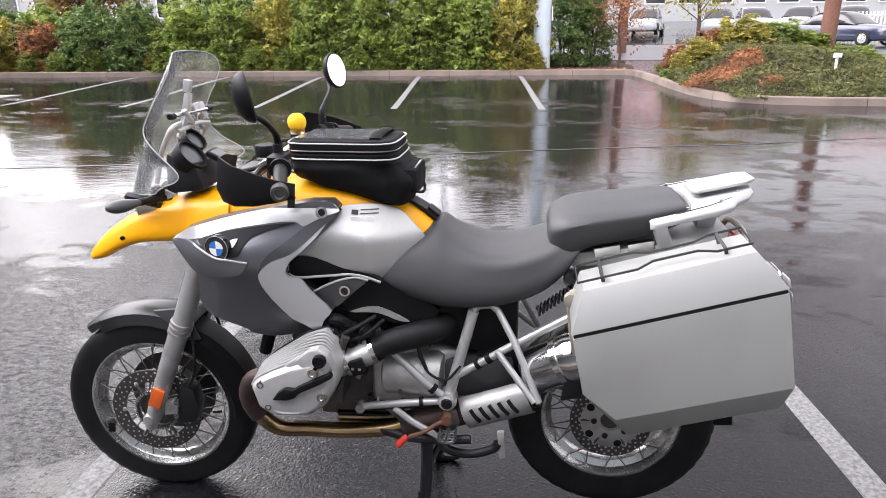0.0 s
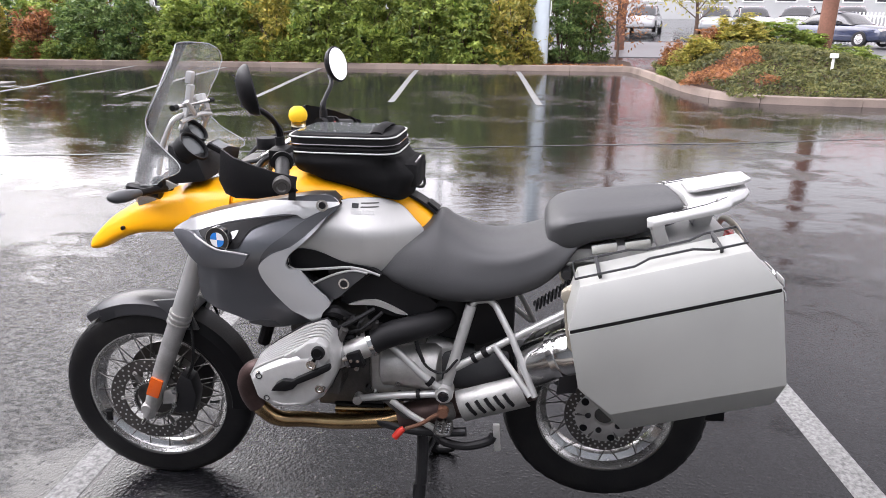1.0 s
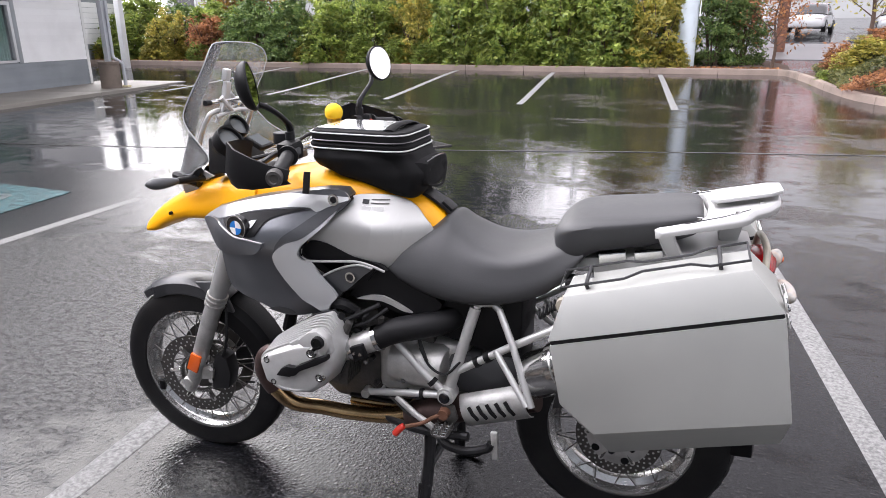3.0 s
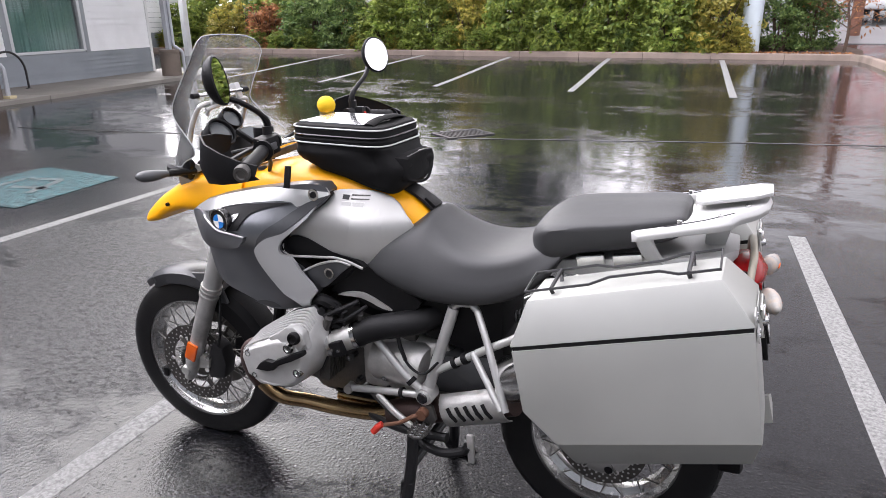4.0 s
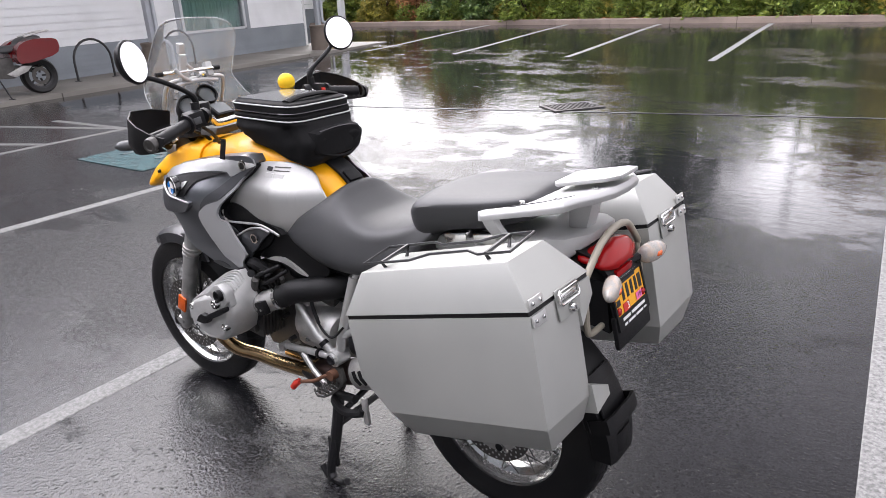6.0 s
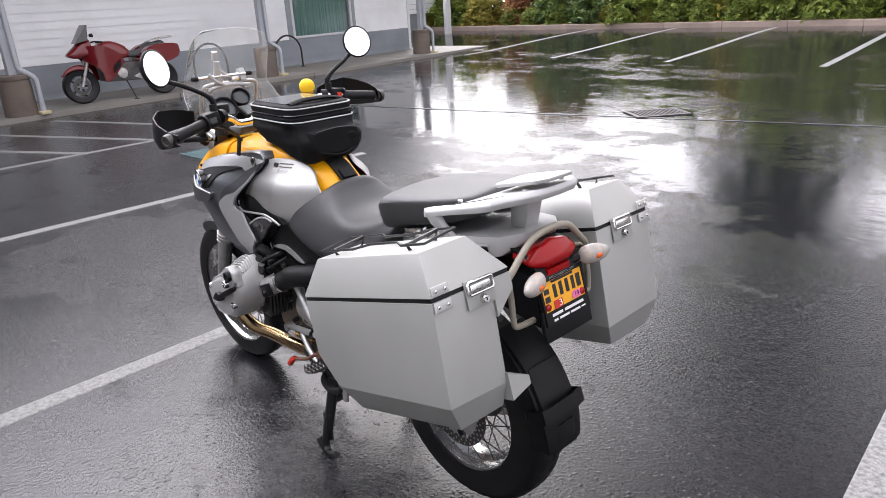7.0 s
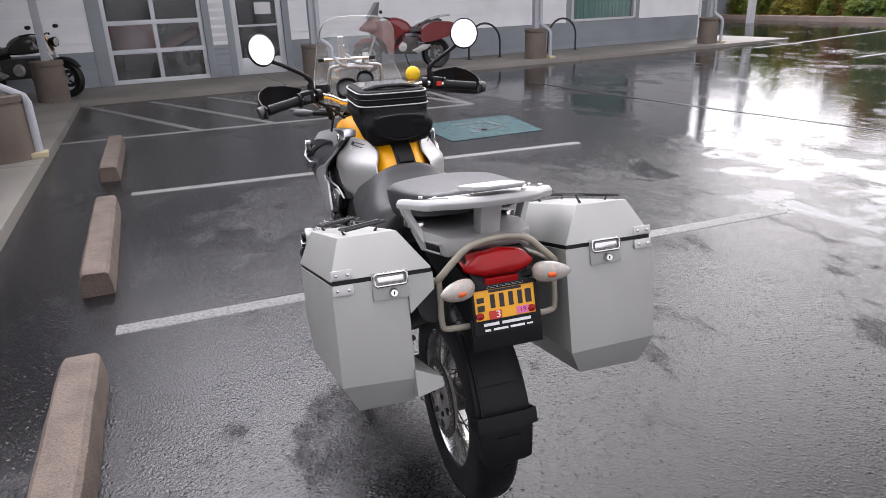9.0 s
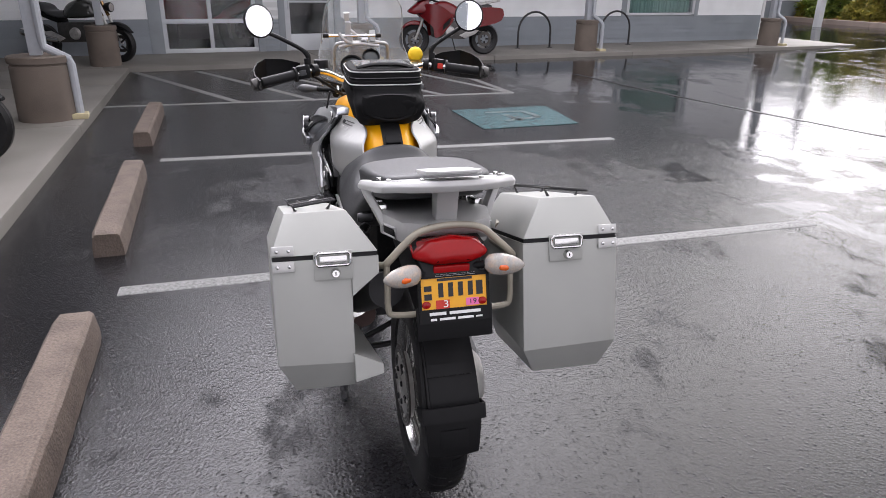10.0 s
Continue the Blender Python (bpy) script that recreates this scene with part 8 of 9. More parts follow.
inner = [p + Vector((-(q - p).normalized().y, (q - p).normalized().x)) * 0.15 for p, q in zip(kl, kl[1:])]
hedge_line = [tuple(p) for p in inner if p.x < 3.3 and p.y > 18.5]
bed("ground_bed", hedge_line + [(3.4, 22.6), (2.4, 24.5), (-30, 25)], lambda x, y: ground_z(x, y) + 0.13 + 0.05 * noise.noise((x * 0.8, y * 0.8, 3)), "dark bark mulch bed behind the kerb")
isl_line = [tuple(p) for p in inner if p.x > 3.1 and p.y < 19.2]
bed("ground_island", isl_line + [(16, 19.0), (9, 21.5), (5, 21.3), (3.5, 19.8)], island_z, "planted mound behind a curved kerb")


# ---- plants ----
def leaf_cloud(points, size, seed, flat=0.0, lift=0.9):
    """A pair of bent triangles for every leaf, turned at random."""
    r = np.random.RandomState(seed)
    n = len(points)
    pts = np.array(points)
    nn = r.normal(size=(n, 3))
    nn[:, 2] += lift
    nn /= np.linalg.norm(nn, axis=1)[:, None]
    d = r.normal(size=(n, 3))
    d[:, 2] *= 1 - flat
    d -= nn * (d * nn).sum(1)[:, None]
    d /= np.linalg.norm(d, axis=1)[:, None]
    e = np.cross(nn, d)
    s = (size * (0.6 + 0.8 * r.rand(n)))[:, None]
    v = np.concatenate([pts - d * s, pts + e * s * 0.42 + nn * s * 0.12, pts + d * s, pts - e * s * 0.42 + nn * s * 0.12], axis=1).reshape(-1, 3)
    g = Mesh()
    g.v = [tuple(q) for q in v]
    g.f = [f for i in range(n) for f in ((4 * i, 4 * i + 1, 4 * i + 2), (4 * i, 4 * i + 2, 4 * i + 3))]
    return g


def lump_points(n, rx, ry, h, seed, hollow=0.6, base=0.0):
    """Leaf places in a rounded, lumpy shrub that stands on the ground."""
    r = np.random.RandomState(seed)
    out = []
    while len(out) < n:
        if out and r.rand() < 0.93:
            # the next leaf of the same sprig
            out.append(tuple(np.array(tip) + r.normal(size=3) * (0.085, 0.085, 0.055)))
            continue
        a, c = r.rand() * 6.283, r.rand()
        th = math.acos(1 - c * 1.0) if r.rand() < 0.75 else math.acos(max(-0.2, 1 - 1.2 * c))
        k = hollow + (1 - hollow) * r.rand() ** 0.5
        d = Vector((math.sin(th) * math.cos(a), math.sin(th) * math.sin(a), math.cos(th)))
        k *= 0.86 + 0.34 * noise.noise(d * 2.3 + Vector((seed * 3.1, 0, 0))) + 0.16 * noise.noise(d * 6 + Vector((0, seed * 1.7, 0)))
        z = base + d.z * k * (h - base)
        low = 1.0 if z > 0.5 else 0.86 + 0.28 * max(0, z)
        if z < 0.03:
            z = 0.03 + 0.3 * r.rand()
        if noise.noise(Vector((d.x * rx, d.y * ry, d.z * h)) * 1.9 + Vector((seed, 5, 2))) < -0.33:
            continue
        tip = (d.x * k * rx * low, d.y * k * ry * low, max(z, 0.12))
        out.append(tip)
    return out


def data_leaf(name, g, m_):
    me = bpy.data.meshes.new(name)
    me.from_pydata(g.v, [], g.f)
    me.materials.append(m_)
    return me


def stems(rx, h, seed):
    r = random.Random(seed)
    g = Mesh()
    for i in range(7):
        a = r.random() * 6.28
        b = Vector((0.12 * math.cos(a), 0.12 * math.sin(a), 0))
        e = Vector((rx * 0.6 * math.cos(a), rx * 0.5 * math.sin(a), h * (0.5 + 0.3 * r.random())))
        g.tube([b - Vector((0, 0, 0.1)), b.lerp(e, 0.5) + Vector((0, 0, 0.2)), e], [0.03, 0.022, 0.008], 6)
    return g


def shrub_data(name, m_, n, rx, ry, h, size, seed, flat=0.2):
    return data_leaf(name, leaf_cloud(lump_points(n, rx, ry, h, seed), size, seed, flat), m_), stems(rx, h, seed).data("stem", M_BARK)


SHRUBS = [shrub_data("crown", M_LEAF_A, 9000, 1.35, 1.15, 3.1, 0.085, 1), shrub_data("crown", M_LEAF_A, 9000, 1.5, 1.2, 2.7, 0.085, 2), shrub_data("crown", M_LEAF_B, 8500, 1.3, 1.1, 3.0, 0.075, 3),
          shrub_data("crown", M_LEAF_C, 7000, 1.2, 1.0, 2.7, 0.075, 4), shrub_data("crown", M_LEAF_D, 4500, 1.1, 0.9, 2.2, 0.075, 5), shrub_data("crown", M_LEAF_B, 9000, 0.95, 0.95, 3.4, 0.06, 6)]
LABELS = ["leafy green laurel hedge shrub on mulch", "broad green laurel hedge shrub on mulch", "dense dark green hedge shrub on mulch", "yellow-green hedge shrub turning in autumn", "rusty brown sparse hedge shrub", "upright dark green shrub beside the lamp post"]


def shrub(kind, x, y, rz=0.0, sc=1.0, sz=1.0, zz=None):
    t = thing("shrub", LABELS[kind], "shrub", "hedge shrubs", at=pose(x, y, (ground_z(x, y) + 0.10) if zz is None else zz, 0, 0, rz))
    t.scale = (sc, sc, sc * sz)
    part("crown", SHRUBS[kind][0], None, t)
    part("stem", SHRUBS[kind][1], None, t)
    return t


rs = random.Random(7)
for i, (kind, x) in enumerate([(0, -25.5), (2, -23.4), (1, -21.3), (3, -19.3), (4, -17.4), (2, -15.4), (2, -13.6), (1, -11.9), (0, -10.3), (3, -8.7), (0, -7.1), (1, -5.4), (0, -3.7), (0, -2.0), (3, -0.55)]):
    shrub(kind, x, 21.15 + 0.04 * x + 0.25 * rs.random(), rs.random() * 360, 0.92 + 0.18 * rs.random(), (0.95 if x > -11 else 0.78) + 0.2 * rs.random())
for kind, x in [(1, -24.5), (0, -22.0), (2, -19.8), (0, -18.2), (2, -16.3), (3, -14.4), (0, -12.6), (2, -10.9), (1, -9.2), (0, -7.6), (2, -6.0), (1, -4.3), (3, -2.6), (2, -1.0)]:
    shrub(kind, x, 22.7 + 0.04 * x + 0.3 * rs.random(), rs.random() * 360, 1.0 + 0.15 * rs.random(), (0.98 if x > -11 else 0.72) + 0.2 * rs.random())
shrub(5, 1.15, 22.3, 20, 1.0, 1.0)
shrub(5, 1.95, 22.7, 140, 0.95, 0.95)
for i in range(24):
    x = -27 + 1.17 * i + 0.4 * rs.random()
    if x < 0.0 or x > 0.8:
        shrub(rs.choice([0, 1, 3, 2]), x, 20.65 + 0.042 * x + 0.12 * rs.random(), rs.random() * 360, 0.34 + 0.14 * rs.random(), 0.75)

# leaf litter and grass between the stems
pts = [(x, y, ground_z(x, y) + 0.17) for x, y in ((-28 + 31 * random.random(), 0) for _ in range(2600)) for y in (20.3 + 0.042 * min(x, 0) + 0.9 * random.random(),)]
tagged(new("leaf_litter", data_leaf("leaf_litter", leaf_cloud(pts, 0.05, 31, 0.8), M_LEAF_D)), "fallen brown leaves on the mulch bed", "leaf litter", kind="stuff")


def junipers():
    r = random.Random(12)
    sets = {"e": [], "d": [], "c": []}
    for i in range(52000):
        x, y = 3.7 + 10.5 * r.random(), 13.3 + 6.5 * r.random()
        edge = 3.55 + 0.9 * wave(15.2 - y, 0, 1.6)
        if x < edge:
            continue
        z = island_z(x, y) + 0.04 + (0.20 + 0.16 * noise.noise((x * 1.1, y * 1.1, 4))) * (0.3 + 0.7 * r.random()) * wave(y, 13.2, 13.9)
        rust = noise.noise((x * 0.7, y * 0.9, 9)) + (0.42 if x < 5.6 and 13.9 < y < 16.0 else -0.35)
        sets["d" if rust > 0.25 else "e"].append((x, y, z))
    tagged(new("juniper_cover", data_leaf("juniper_cover", leaf_cloud(sets["e"], 0.052, 41, 0.4), M_LEAF_E)), "low spreading green juniper over the mound", "ground cover", kind="stuff")
    tagged(new("withered_juniper", data_leaf("withered_juniper", leaf_cloud(sets["d"], 0.05, 42, 0.4), M_LEAF_D)), "withered rust-brown juniper patches at the kerb", "ground cover", kind="stuff")


junipers()
for kind, x, y, sc, sz in [(3, 4.6, 17.3, 0.75, 0.42), (3, 5.7, 17.9, 0.85, 0.44), (4, 5.1, 18.2, 0.72, 0.5), (1, 6.7, 18.6, 0.85, 0.42), (0, 3.95, 17.4, 0.45, 0.36), (1, 7.7, 18.9, 0.75, 0.40), (1, 8.8, 18.6, 0.7, 0.36), (4, 4.3, 18.8, 0.6, 0.7)]:
    shrub(kind, x, y, x * 77, sc, sz, island_z(x, y) - 0.1)


def tree(x, y, h, m_, label, seed, crown=1.0, n=4200, leaf=0.14, name="tree", bare=False):
    r = random.Random(seed)
    t = thing(name, label, "tree", "trees", at=pose(x, y, ground_z(x, y), 0, 0, 0))
    trunk = Mesh().tube(curve([(0, 0, -0.2), (0.05, 0, h * 0.3), (-0.06, 0.05, h * 0.6), (0.04, 0, h * 0.95)], 5), [0.045 * h * (1 - 0.05 * i) * 0.5 for i in range(16)], 8)
    pts = []
    for i in range(13):
        z0 = h * (0.28 + 0.6 * i / 13)
        a = i * 2.4 + r.random()
        L = h * 0.30 * crown * (1.1 - 0.6 * i / 13)
        e = Vector((L * math.cos(a), L * math.sin(a), z0 + L * (0.5 + 0.4 * r.random())))
        b = Vector((0, 0, z0))
        trunk.tube([b, b.lerp(e, 0.5) + Vector((0, 0, -0.05 * L)), e], [0.012 * h * 0.55, 0.007 * h * 0.5, 0.003 * h * 0.5], 6)
        for k in range(n // 13):
            f = 0.35 + 0.75 * r.random()
            c = b.lerp(e, f)
            pts.append(c + Vector((r.gauss(0, 1), r.gauss(0, 1), r.gauss(0, 0.8))) * L * 0.26)
    part("trunk", trunk, M_BARK, t)
    part("crown", data_leaf("crown", leaf_cloud([tuple(p) for p in pts], leaf, seed), m_), None, t)
    return t


def fir(x, y, h, rad, seed):
    r = random.Random(seed)
    t = thing("fir_tree", "tall dark green conifer behind the hedge", "tree", "trees", at=pose(x, y, ground_z(x, y)))
    trunk = Mesh().tube([(0, 0, -0.2), (0, 0, h * 0.5), (0, 0, h)], [0.42, 0.26, 0.03], 8)
    pts = []
    for i in range(64):
        z = h * (0.08 + 0.90 * i / 64)
        L = rad * min(1.0, 0.5 + 2.2 * (z / h)) * min(1.0, 1.5 * (1.03 - z / h)) * (0.7 + 0.5 * r.random())
        for k in range(6):
            a = i * 1.3 + k * 1.047 + r.random() * 0.5
            e = Vector((L * math.cos(a), L * math.sin(a), z - 0.25 * L))
            trunk.tube([(0, 0, z), e], [0.04, 0.01], 4, caps=False)
            for q in range(30):
                f = 0.12 + 0.93 * r.random()
                pts.append((e.x * f + r.gauss(0, 0.24), e.y * f + r.gauss(0, 0.24), z + (e.z - z) * f + r.gauss(0, 0.16)))
    part("trunk", trunk, M_BARK, t)
    part("crown", data_leaf("crown", leaf_cloud(pts, 0.33, seed, 0.4), M_LEAF_F), None, t)


fir(-9.0, 27.0, 31, 3.6, 3)
tree(-1.6, 27.5, 5.6, M_LEAF_G, "autumn-brown deciduous tree behind the hedge", 21)
tree(-19.5, 26.0, 4.8, M_LEAF_G, "thin autumn tree behind the hedge", 23)
tree(1.6, 30.5, 5.2, M_LEAF_G, "autumn-brown deciduous tree beyond the bed", 24)
tree(2.85, 21.9, 2.5, M_LEAF_D, "small sparse reddish shrub tree in mulch", 26, crown=1.3, n=900, leaf=0.06)
tree(6.3, 27.0, 4.2, M_LEAF_C, "young yellowing roadside tree", 27, n=1600, leaf=0.09)
tree(20.5, 34.0, 6.0, M_LEAF_D, "orange autumn tree by the road", 28, n=2200, leaf=0.12)

yl = thing("street_lamp", "slender dark street lamp standing behind the hedge", "street lamp", at=pose(-3.8, 26.5, ground_z(-3.8, 26.5)))
part("pole", Mesh().tube([(0, 0, -0.2), (0, 0, 3.0), (0, 0, 6.8)], [0.10, 0.075, 0.055], 10), M_BLACK_STEEL, yl)
part("lantern", Mesh().lathe([(0.0001, 0.0), (0.10, 0.02), (0.17, 0.34), (0.19, 0.38), (0.05, 0.52), (0.0001, 0.56)], 12, pose(0, 0, 6.75, 90, 0, 0)), M_BLACK_STEEL, yl)

# lamp post at the kerb
lampp = thing("lamp_post", "tall pale blue-grey painted steel lamp post", "lamp post", at=pose(0.30, 21.15, 0.36))
part("pole", Mesh().tube([(0, 0, -0.1), (0, 0, 9.0)], [0.29, 0.22], 24), M_POLE, lampp)
part("joint_band", Mesh().tube([(0, 0, 1.42), (0, 0, 1.44)], 0.291, 24), M_POLE, lampp)
part("hand_hole", Mesh().box((-0.02, -0.295, 0.45), (0.02, -0.27, 0.60)), M_GREY_TRIM, lampp)
part("sign", Mesh().box((0.30, -0.12, 1.55), (0.33, 0.05, 2.0)), M_TRIM_WHITE, lampp)
part("arm", Mesh().tube([(0, 0, 8.9), (-0.6, -1.2, 9.2)], 0.06, 8), M_POLE, lampp)
part("lamp_head", Mesh().box((-0.85, -1.75, 9.1), (-0.4, -1.1, 9.3)), M_POLE, lampp, bevel=0.03)
up = thing("utility_pole", "thick brown weathered wooden utility pole", "utility pole", at=pose(8.1, 18.7, 0.95))
part("pole", Mesh().tube([(0, 0, -0.3), (0.03, 0, 4), (0.05, 0, 10)], [0.21, 0.19, 0.15], 14), M_UTILITY, up)
up2 = thing("utility_pole", "brown wooden pole beyond the bed", "utility pole", at=pose(3.6, 28.5, ground_z(3.6, 28.5)))
part("pole", Mesh().tube([(0, 0, -0.3), (0, 0, 9)], [0.20, 0.16], 14), M_UTILITY, up2)
bx = solid("utility_box", Mesh().box((7.02, 15.1, 0.93), (7.16, 15.25, 1.03)).box((7.06, 15.15, 0.3), (7.11, 15.2, 0.93)), M_TRIM_WHITE, "small white utility box among the junipers", "utility box", bevel=0.01)
solid("fence_post", Mesh().box((-19.0, 17.7, 0.1), (-18.78, 17.9, 4.0)), M_TRIM_WHITE, "plain white post at the lot's edge", "post", bevel=0.01)


# ---- cars, road and buildings beyond ----
def car(x, y, rz, paint, label, L=4.5):
    z = ground_z(x, y)
    t = thing("car", label, "car", "parked cars", at=pose(x, y, z, 0, 0, rz))
    W = 0.88
    sec = []
    for px, zb, zt, w in ((-L / 2, 0.35, 0.62, 0.72), (-L / 2 + 0.15, 0.24, 0.78, 0.84), (-L / 4, 0.2, 0.92, W), (0.2, 0.2, 0.96, W), (L / 4, 0.2, 0.98, W), (L / 2 - 0.2, 0.25, 0.97, 0.84), (L / 2, 0.38, 0.75, 0.74)):
        sec.append(body_ring(px, zb, zt, w, w * 0.9))
    part("body", loft(sec, 3, 2), paint, t)
    cab = [body_ring(px, zb, zt, w, w * 0.8) for px, zb, zt, w in ((-L * 0.20, 0.86, 0.95, 0.78), (-L * 0.05, 0.88, 1.40, 0.78), (L * 0.12, 0.88, 1.46, 0.78), (L * 0.27, 0.88, 1.38, 0.76), (L * 0.42, 0.88, 0.98, 0.72))]
    part("glasshouse", loft(cab, 3, 2), M_GLOSS_BLACK, t, "dark tinted windows")
    part("roof", loft([body_ring(px, zb, zt, w, w * 0.85) for px, zb, zt, w in ((-L * 0.03, 1.38, 1.425, 0.60), (L * 0.12, 1.43, 1.485, 0.64), (L * 0.26, 1.36, 1.405, 0.60))], 3, 2), paint, t)
    for sx in (-L * 0.31, L * 0.30):
        for sy in (-0.80, 0.80):
            wm = part("wheel", Mesh().lathe([(0.32, -0.10), (0.32, 0.10), (0.21, 0.11), (0.21, -0.11)], 20, pose(sx, sy, 0.32), loop=True), M_TYRE, t)
            part("rim", Mesh().lathe([(0.0001, -0.105), (0.10, -0.10), (0.21, -0.09), (0.21, 0.09), (0.0001, 0.105)], 16, pose(sx, sy, 0.32)), M_RIM, wm)
    for sy in (-0.6, 0.6):
        part("headlight", Mesh().box((-L / 2 + 0.02, sy - 0.16, 0.62), (-L / 2 + 0.16, sy + 0.16, 0.74)), M_CLEARLENS, t, bevel=0.02)
        part("rear_light", Mesh().box((L / 2 - 0.14, sy - 0.16, 0.68), (L / 2 - 0.01, sy + 0.16, 0.82)), M_REDLENS, t, bevel=0.02)


P_WHITE = mat("white_car_paint", (0.45, 0.46, 0.47), 0.25, coat=0.6, grain=0.03)
P_SILVER = mat("silver_car_paint", (0.36, 0.38, 0.40), 0.3, metal=0.4, coat=0.5, grain=0.03)
P_NAVY = mat("navy_car_paint", (0.018, 0.025, 0.055), 0.2, coat=0.7, grain=0.03)
car(9.6, 38.5, 80, P_SILVER, "silver-grey parked car in a far lot")
car(11.6, 38.8, 85, P_WHITE, "pale parked car in a far lot")
car(14.2, 39.5, 60, P_WHITE, "white parked car beside a pale fence")
car(16.9, 39.5, 70, P_WHITE, "white parked van-like car by the fence")
car(6.0, 40.0, 75, P_WHITE, "white parked car far behind the trees")
car(13.6, 31.6, 122, P_NAVY, "dark blue saloon car on the road")
road = Mesh()
rr = []
for i in range(31):
    t = i / 30
    x = 1.5 + 58 * t
    y0, y1 = 25.5 - 12 * t * t * 0.6, 32.5 - 9 * t * t * 0.6
    rr.append([(x, y0, ground_z(x, y0) + 0.02), (x, y1, ground_z(x, y1) + 0.02), (x, y1, ground_z(x, y1) - 0.3), (x, y0, ground_z(x, y0) - 0.3)])
solid("road", Mesh().rings(rr), mat("grey_road", (0.12, 0.12, 0.125), 0.4, grain=0.2, grain_scale=50, stain=0.4, stain_scale=0.6), "pale grey wet road beyond the planting", "road", "structure", smooth=0)
line_strip("road_line", (8, 27.9), (45, 22.5), 0.14, M_PAINT, "white line on the far road", group="road lines")
bpy.data.objects["road_line"].location.z += 0.03
fence = thing("fence", "white slatted fence by the far lot", "fence")
for i in range(70):
    x = 15.2 + 0.16 * i
    y = 37.5 - 0.06 * i
    part("slat", Mesh().box((x, y, ground_z(x, y)), (x + 0.08, y + 0.03, ground_z(x, y) + 1.25)), M_TRIM_WHITE, fence, smooth=0)
for zz in (0.25, 1.05):
    part("rail", Mesh().tube([(15.2, 37.56, ground_z(15.2, 37.5) + zz), (26.4, 33.36, ground_z(26.4, 33.3) + zz)], 0.04, 4), M_TRIM_WHITE, fence)


def far_building(x, y, rz, w, d, h, wall, band, label, floors=1):
    z = ground_z(x, y)
    t = thing("building", label, "building", "far buildings", at=pose(x, y, z, 0, 0, rz))
    part("wall", Mesh().box((-w / 2, -d / 2, -1), (w / 2, d / 2, h)), wall, t)
    part("fascia", Mesh().box((-w / 2 - 0.3, -d / 2 - 0.3, h), (w / 2 + 0.3, d / 2 + 0.3, h + 0.9)), band, t)
    n = int(w / 2.6)
    for f in range(floors):
        for i in range(n):
            xx = -w / 2 + 1.3 + 2.6 * i
            wi = part("window", Mesh().box((xx - 0.85, -d / 2 - 0.06, 0.9 + 3 * f), (xx + 0.85, -d / 2 - 0.01, 2.3 + 3 * f)), M_TRIM_WHITE, t)
            part("pane", Mesh().box((xx - 0.75, -d / 2 - 0.075, 1.0 + 3 * f), (xx + 0.75, -d / 2 - 0.062, 2.2 + 3 * f)), M_GLOSS_BLACK, wi)


M_FARWALL = mat("far_white_wall", (0.42, 0.43, 0.43), 0.7, grain=0.05, stain=0.2, stain_scale=0.4)
M_FARRED = mat("far_red_band", (0.55, 0.05, 0.04), 0.6, grain=0.05, stain=0.2, stain_scale=0.4)
far_building(17, 62, 8, 26, 10, 3.4, M_FARWALL, M_FARRED, "long white shop with a red fascia across the road")
far_building(-9, 66, 0, 22, 10, 6.0, M_FARWALL, M_SOFFIT, "pale building behind the trees", 2)
far_building(-30, 48, 20, 18, 10, 5.0, M_FARWALL, M_SOFFIT, "pale building beyond the hedge", 1)
far_building(48, 40, 60, 26, 12, 4.0, M_FARWALL, M_SOFFIT, "pale commercial building beyond the road", 1)
far_building(4, -40, 180, 40, 12, 5.0, M_FARWALL, M_SOFFIT, "pale long building behind the car park", 1)


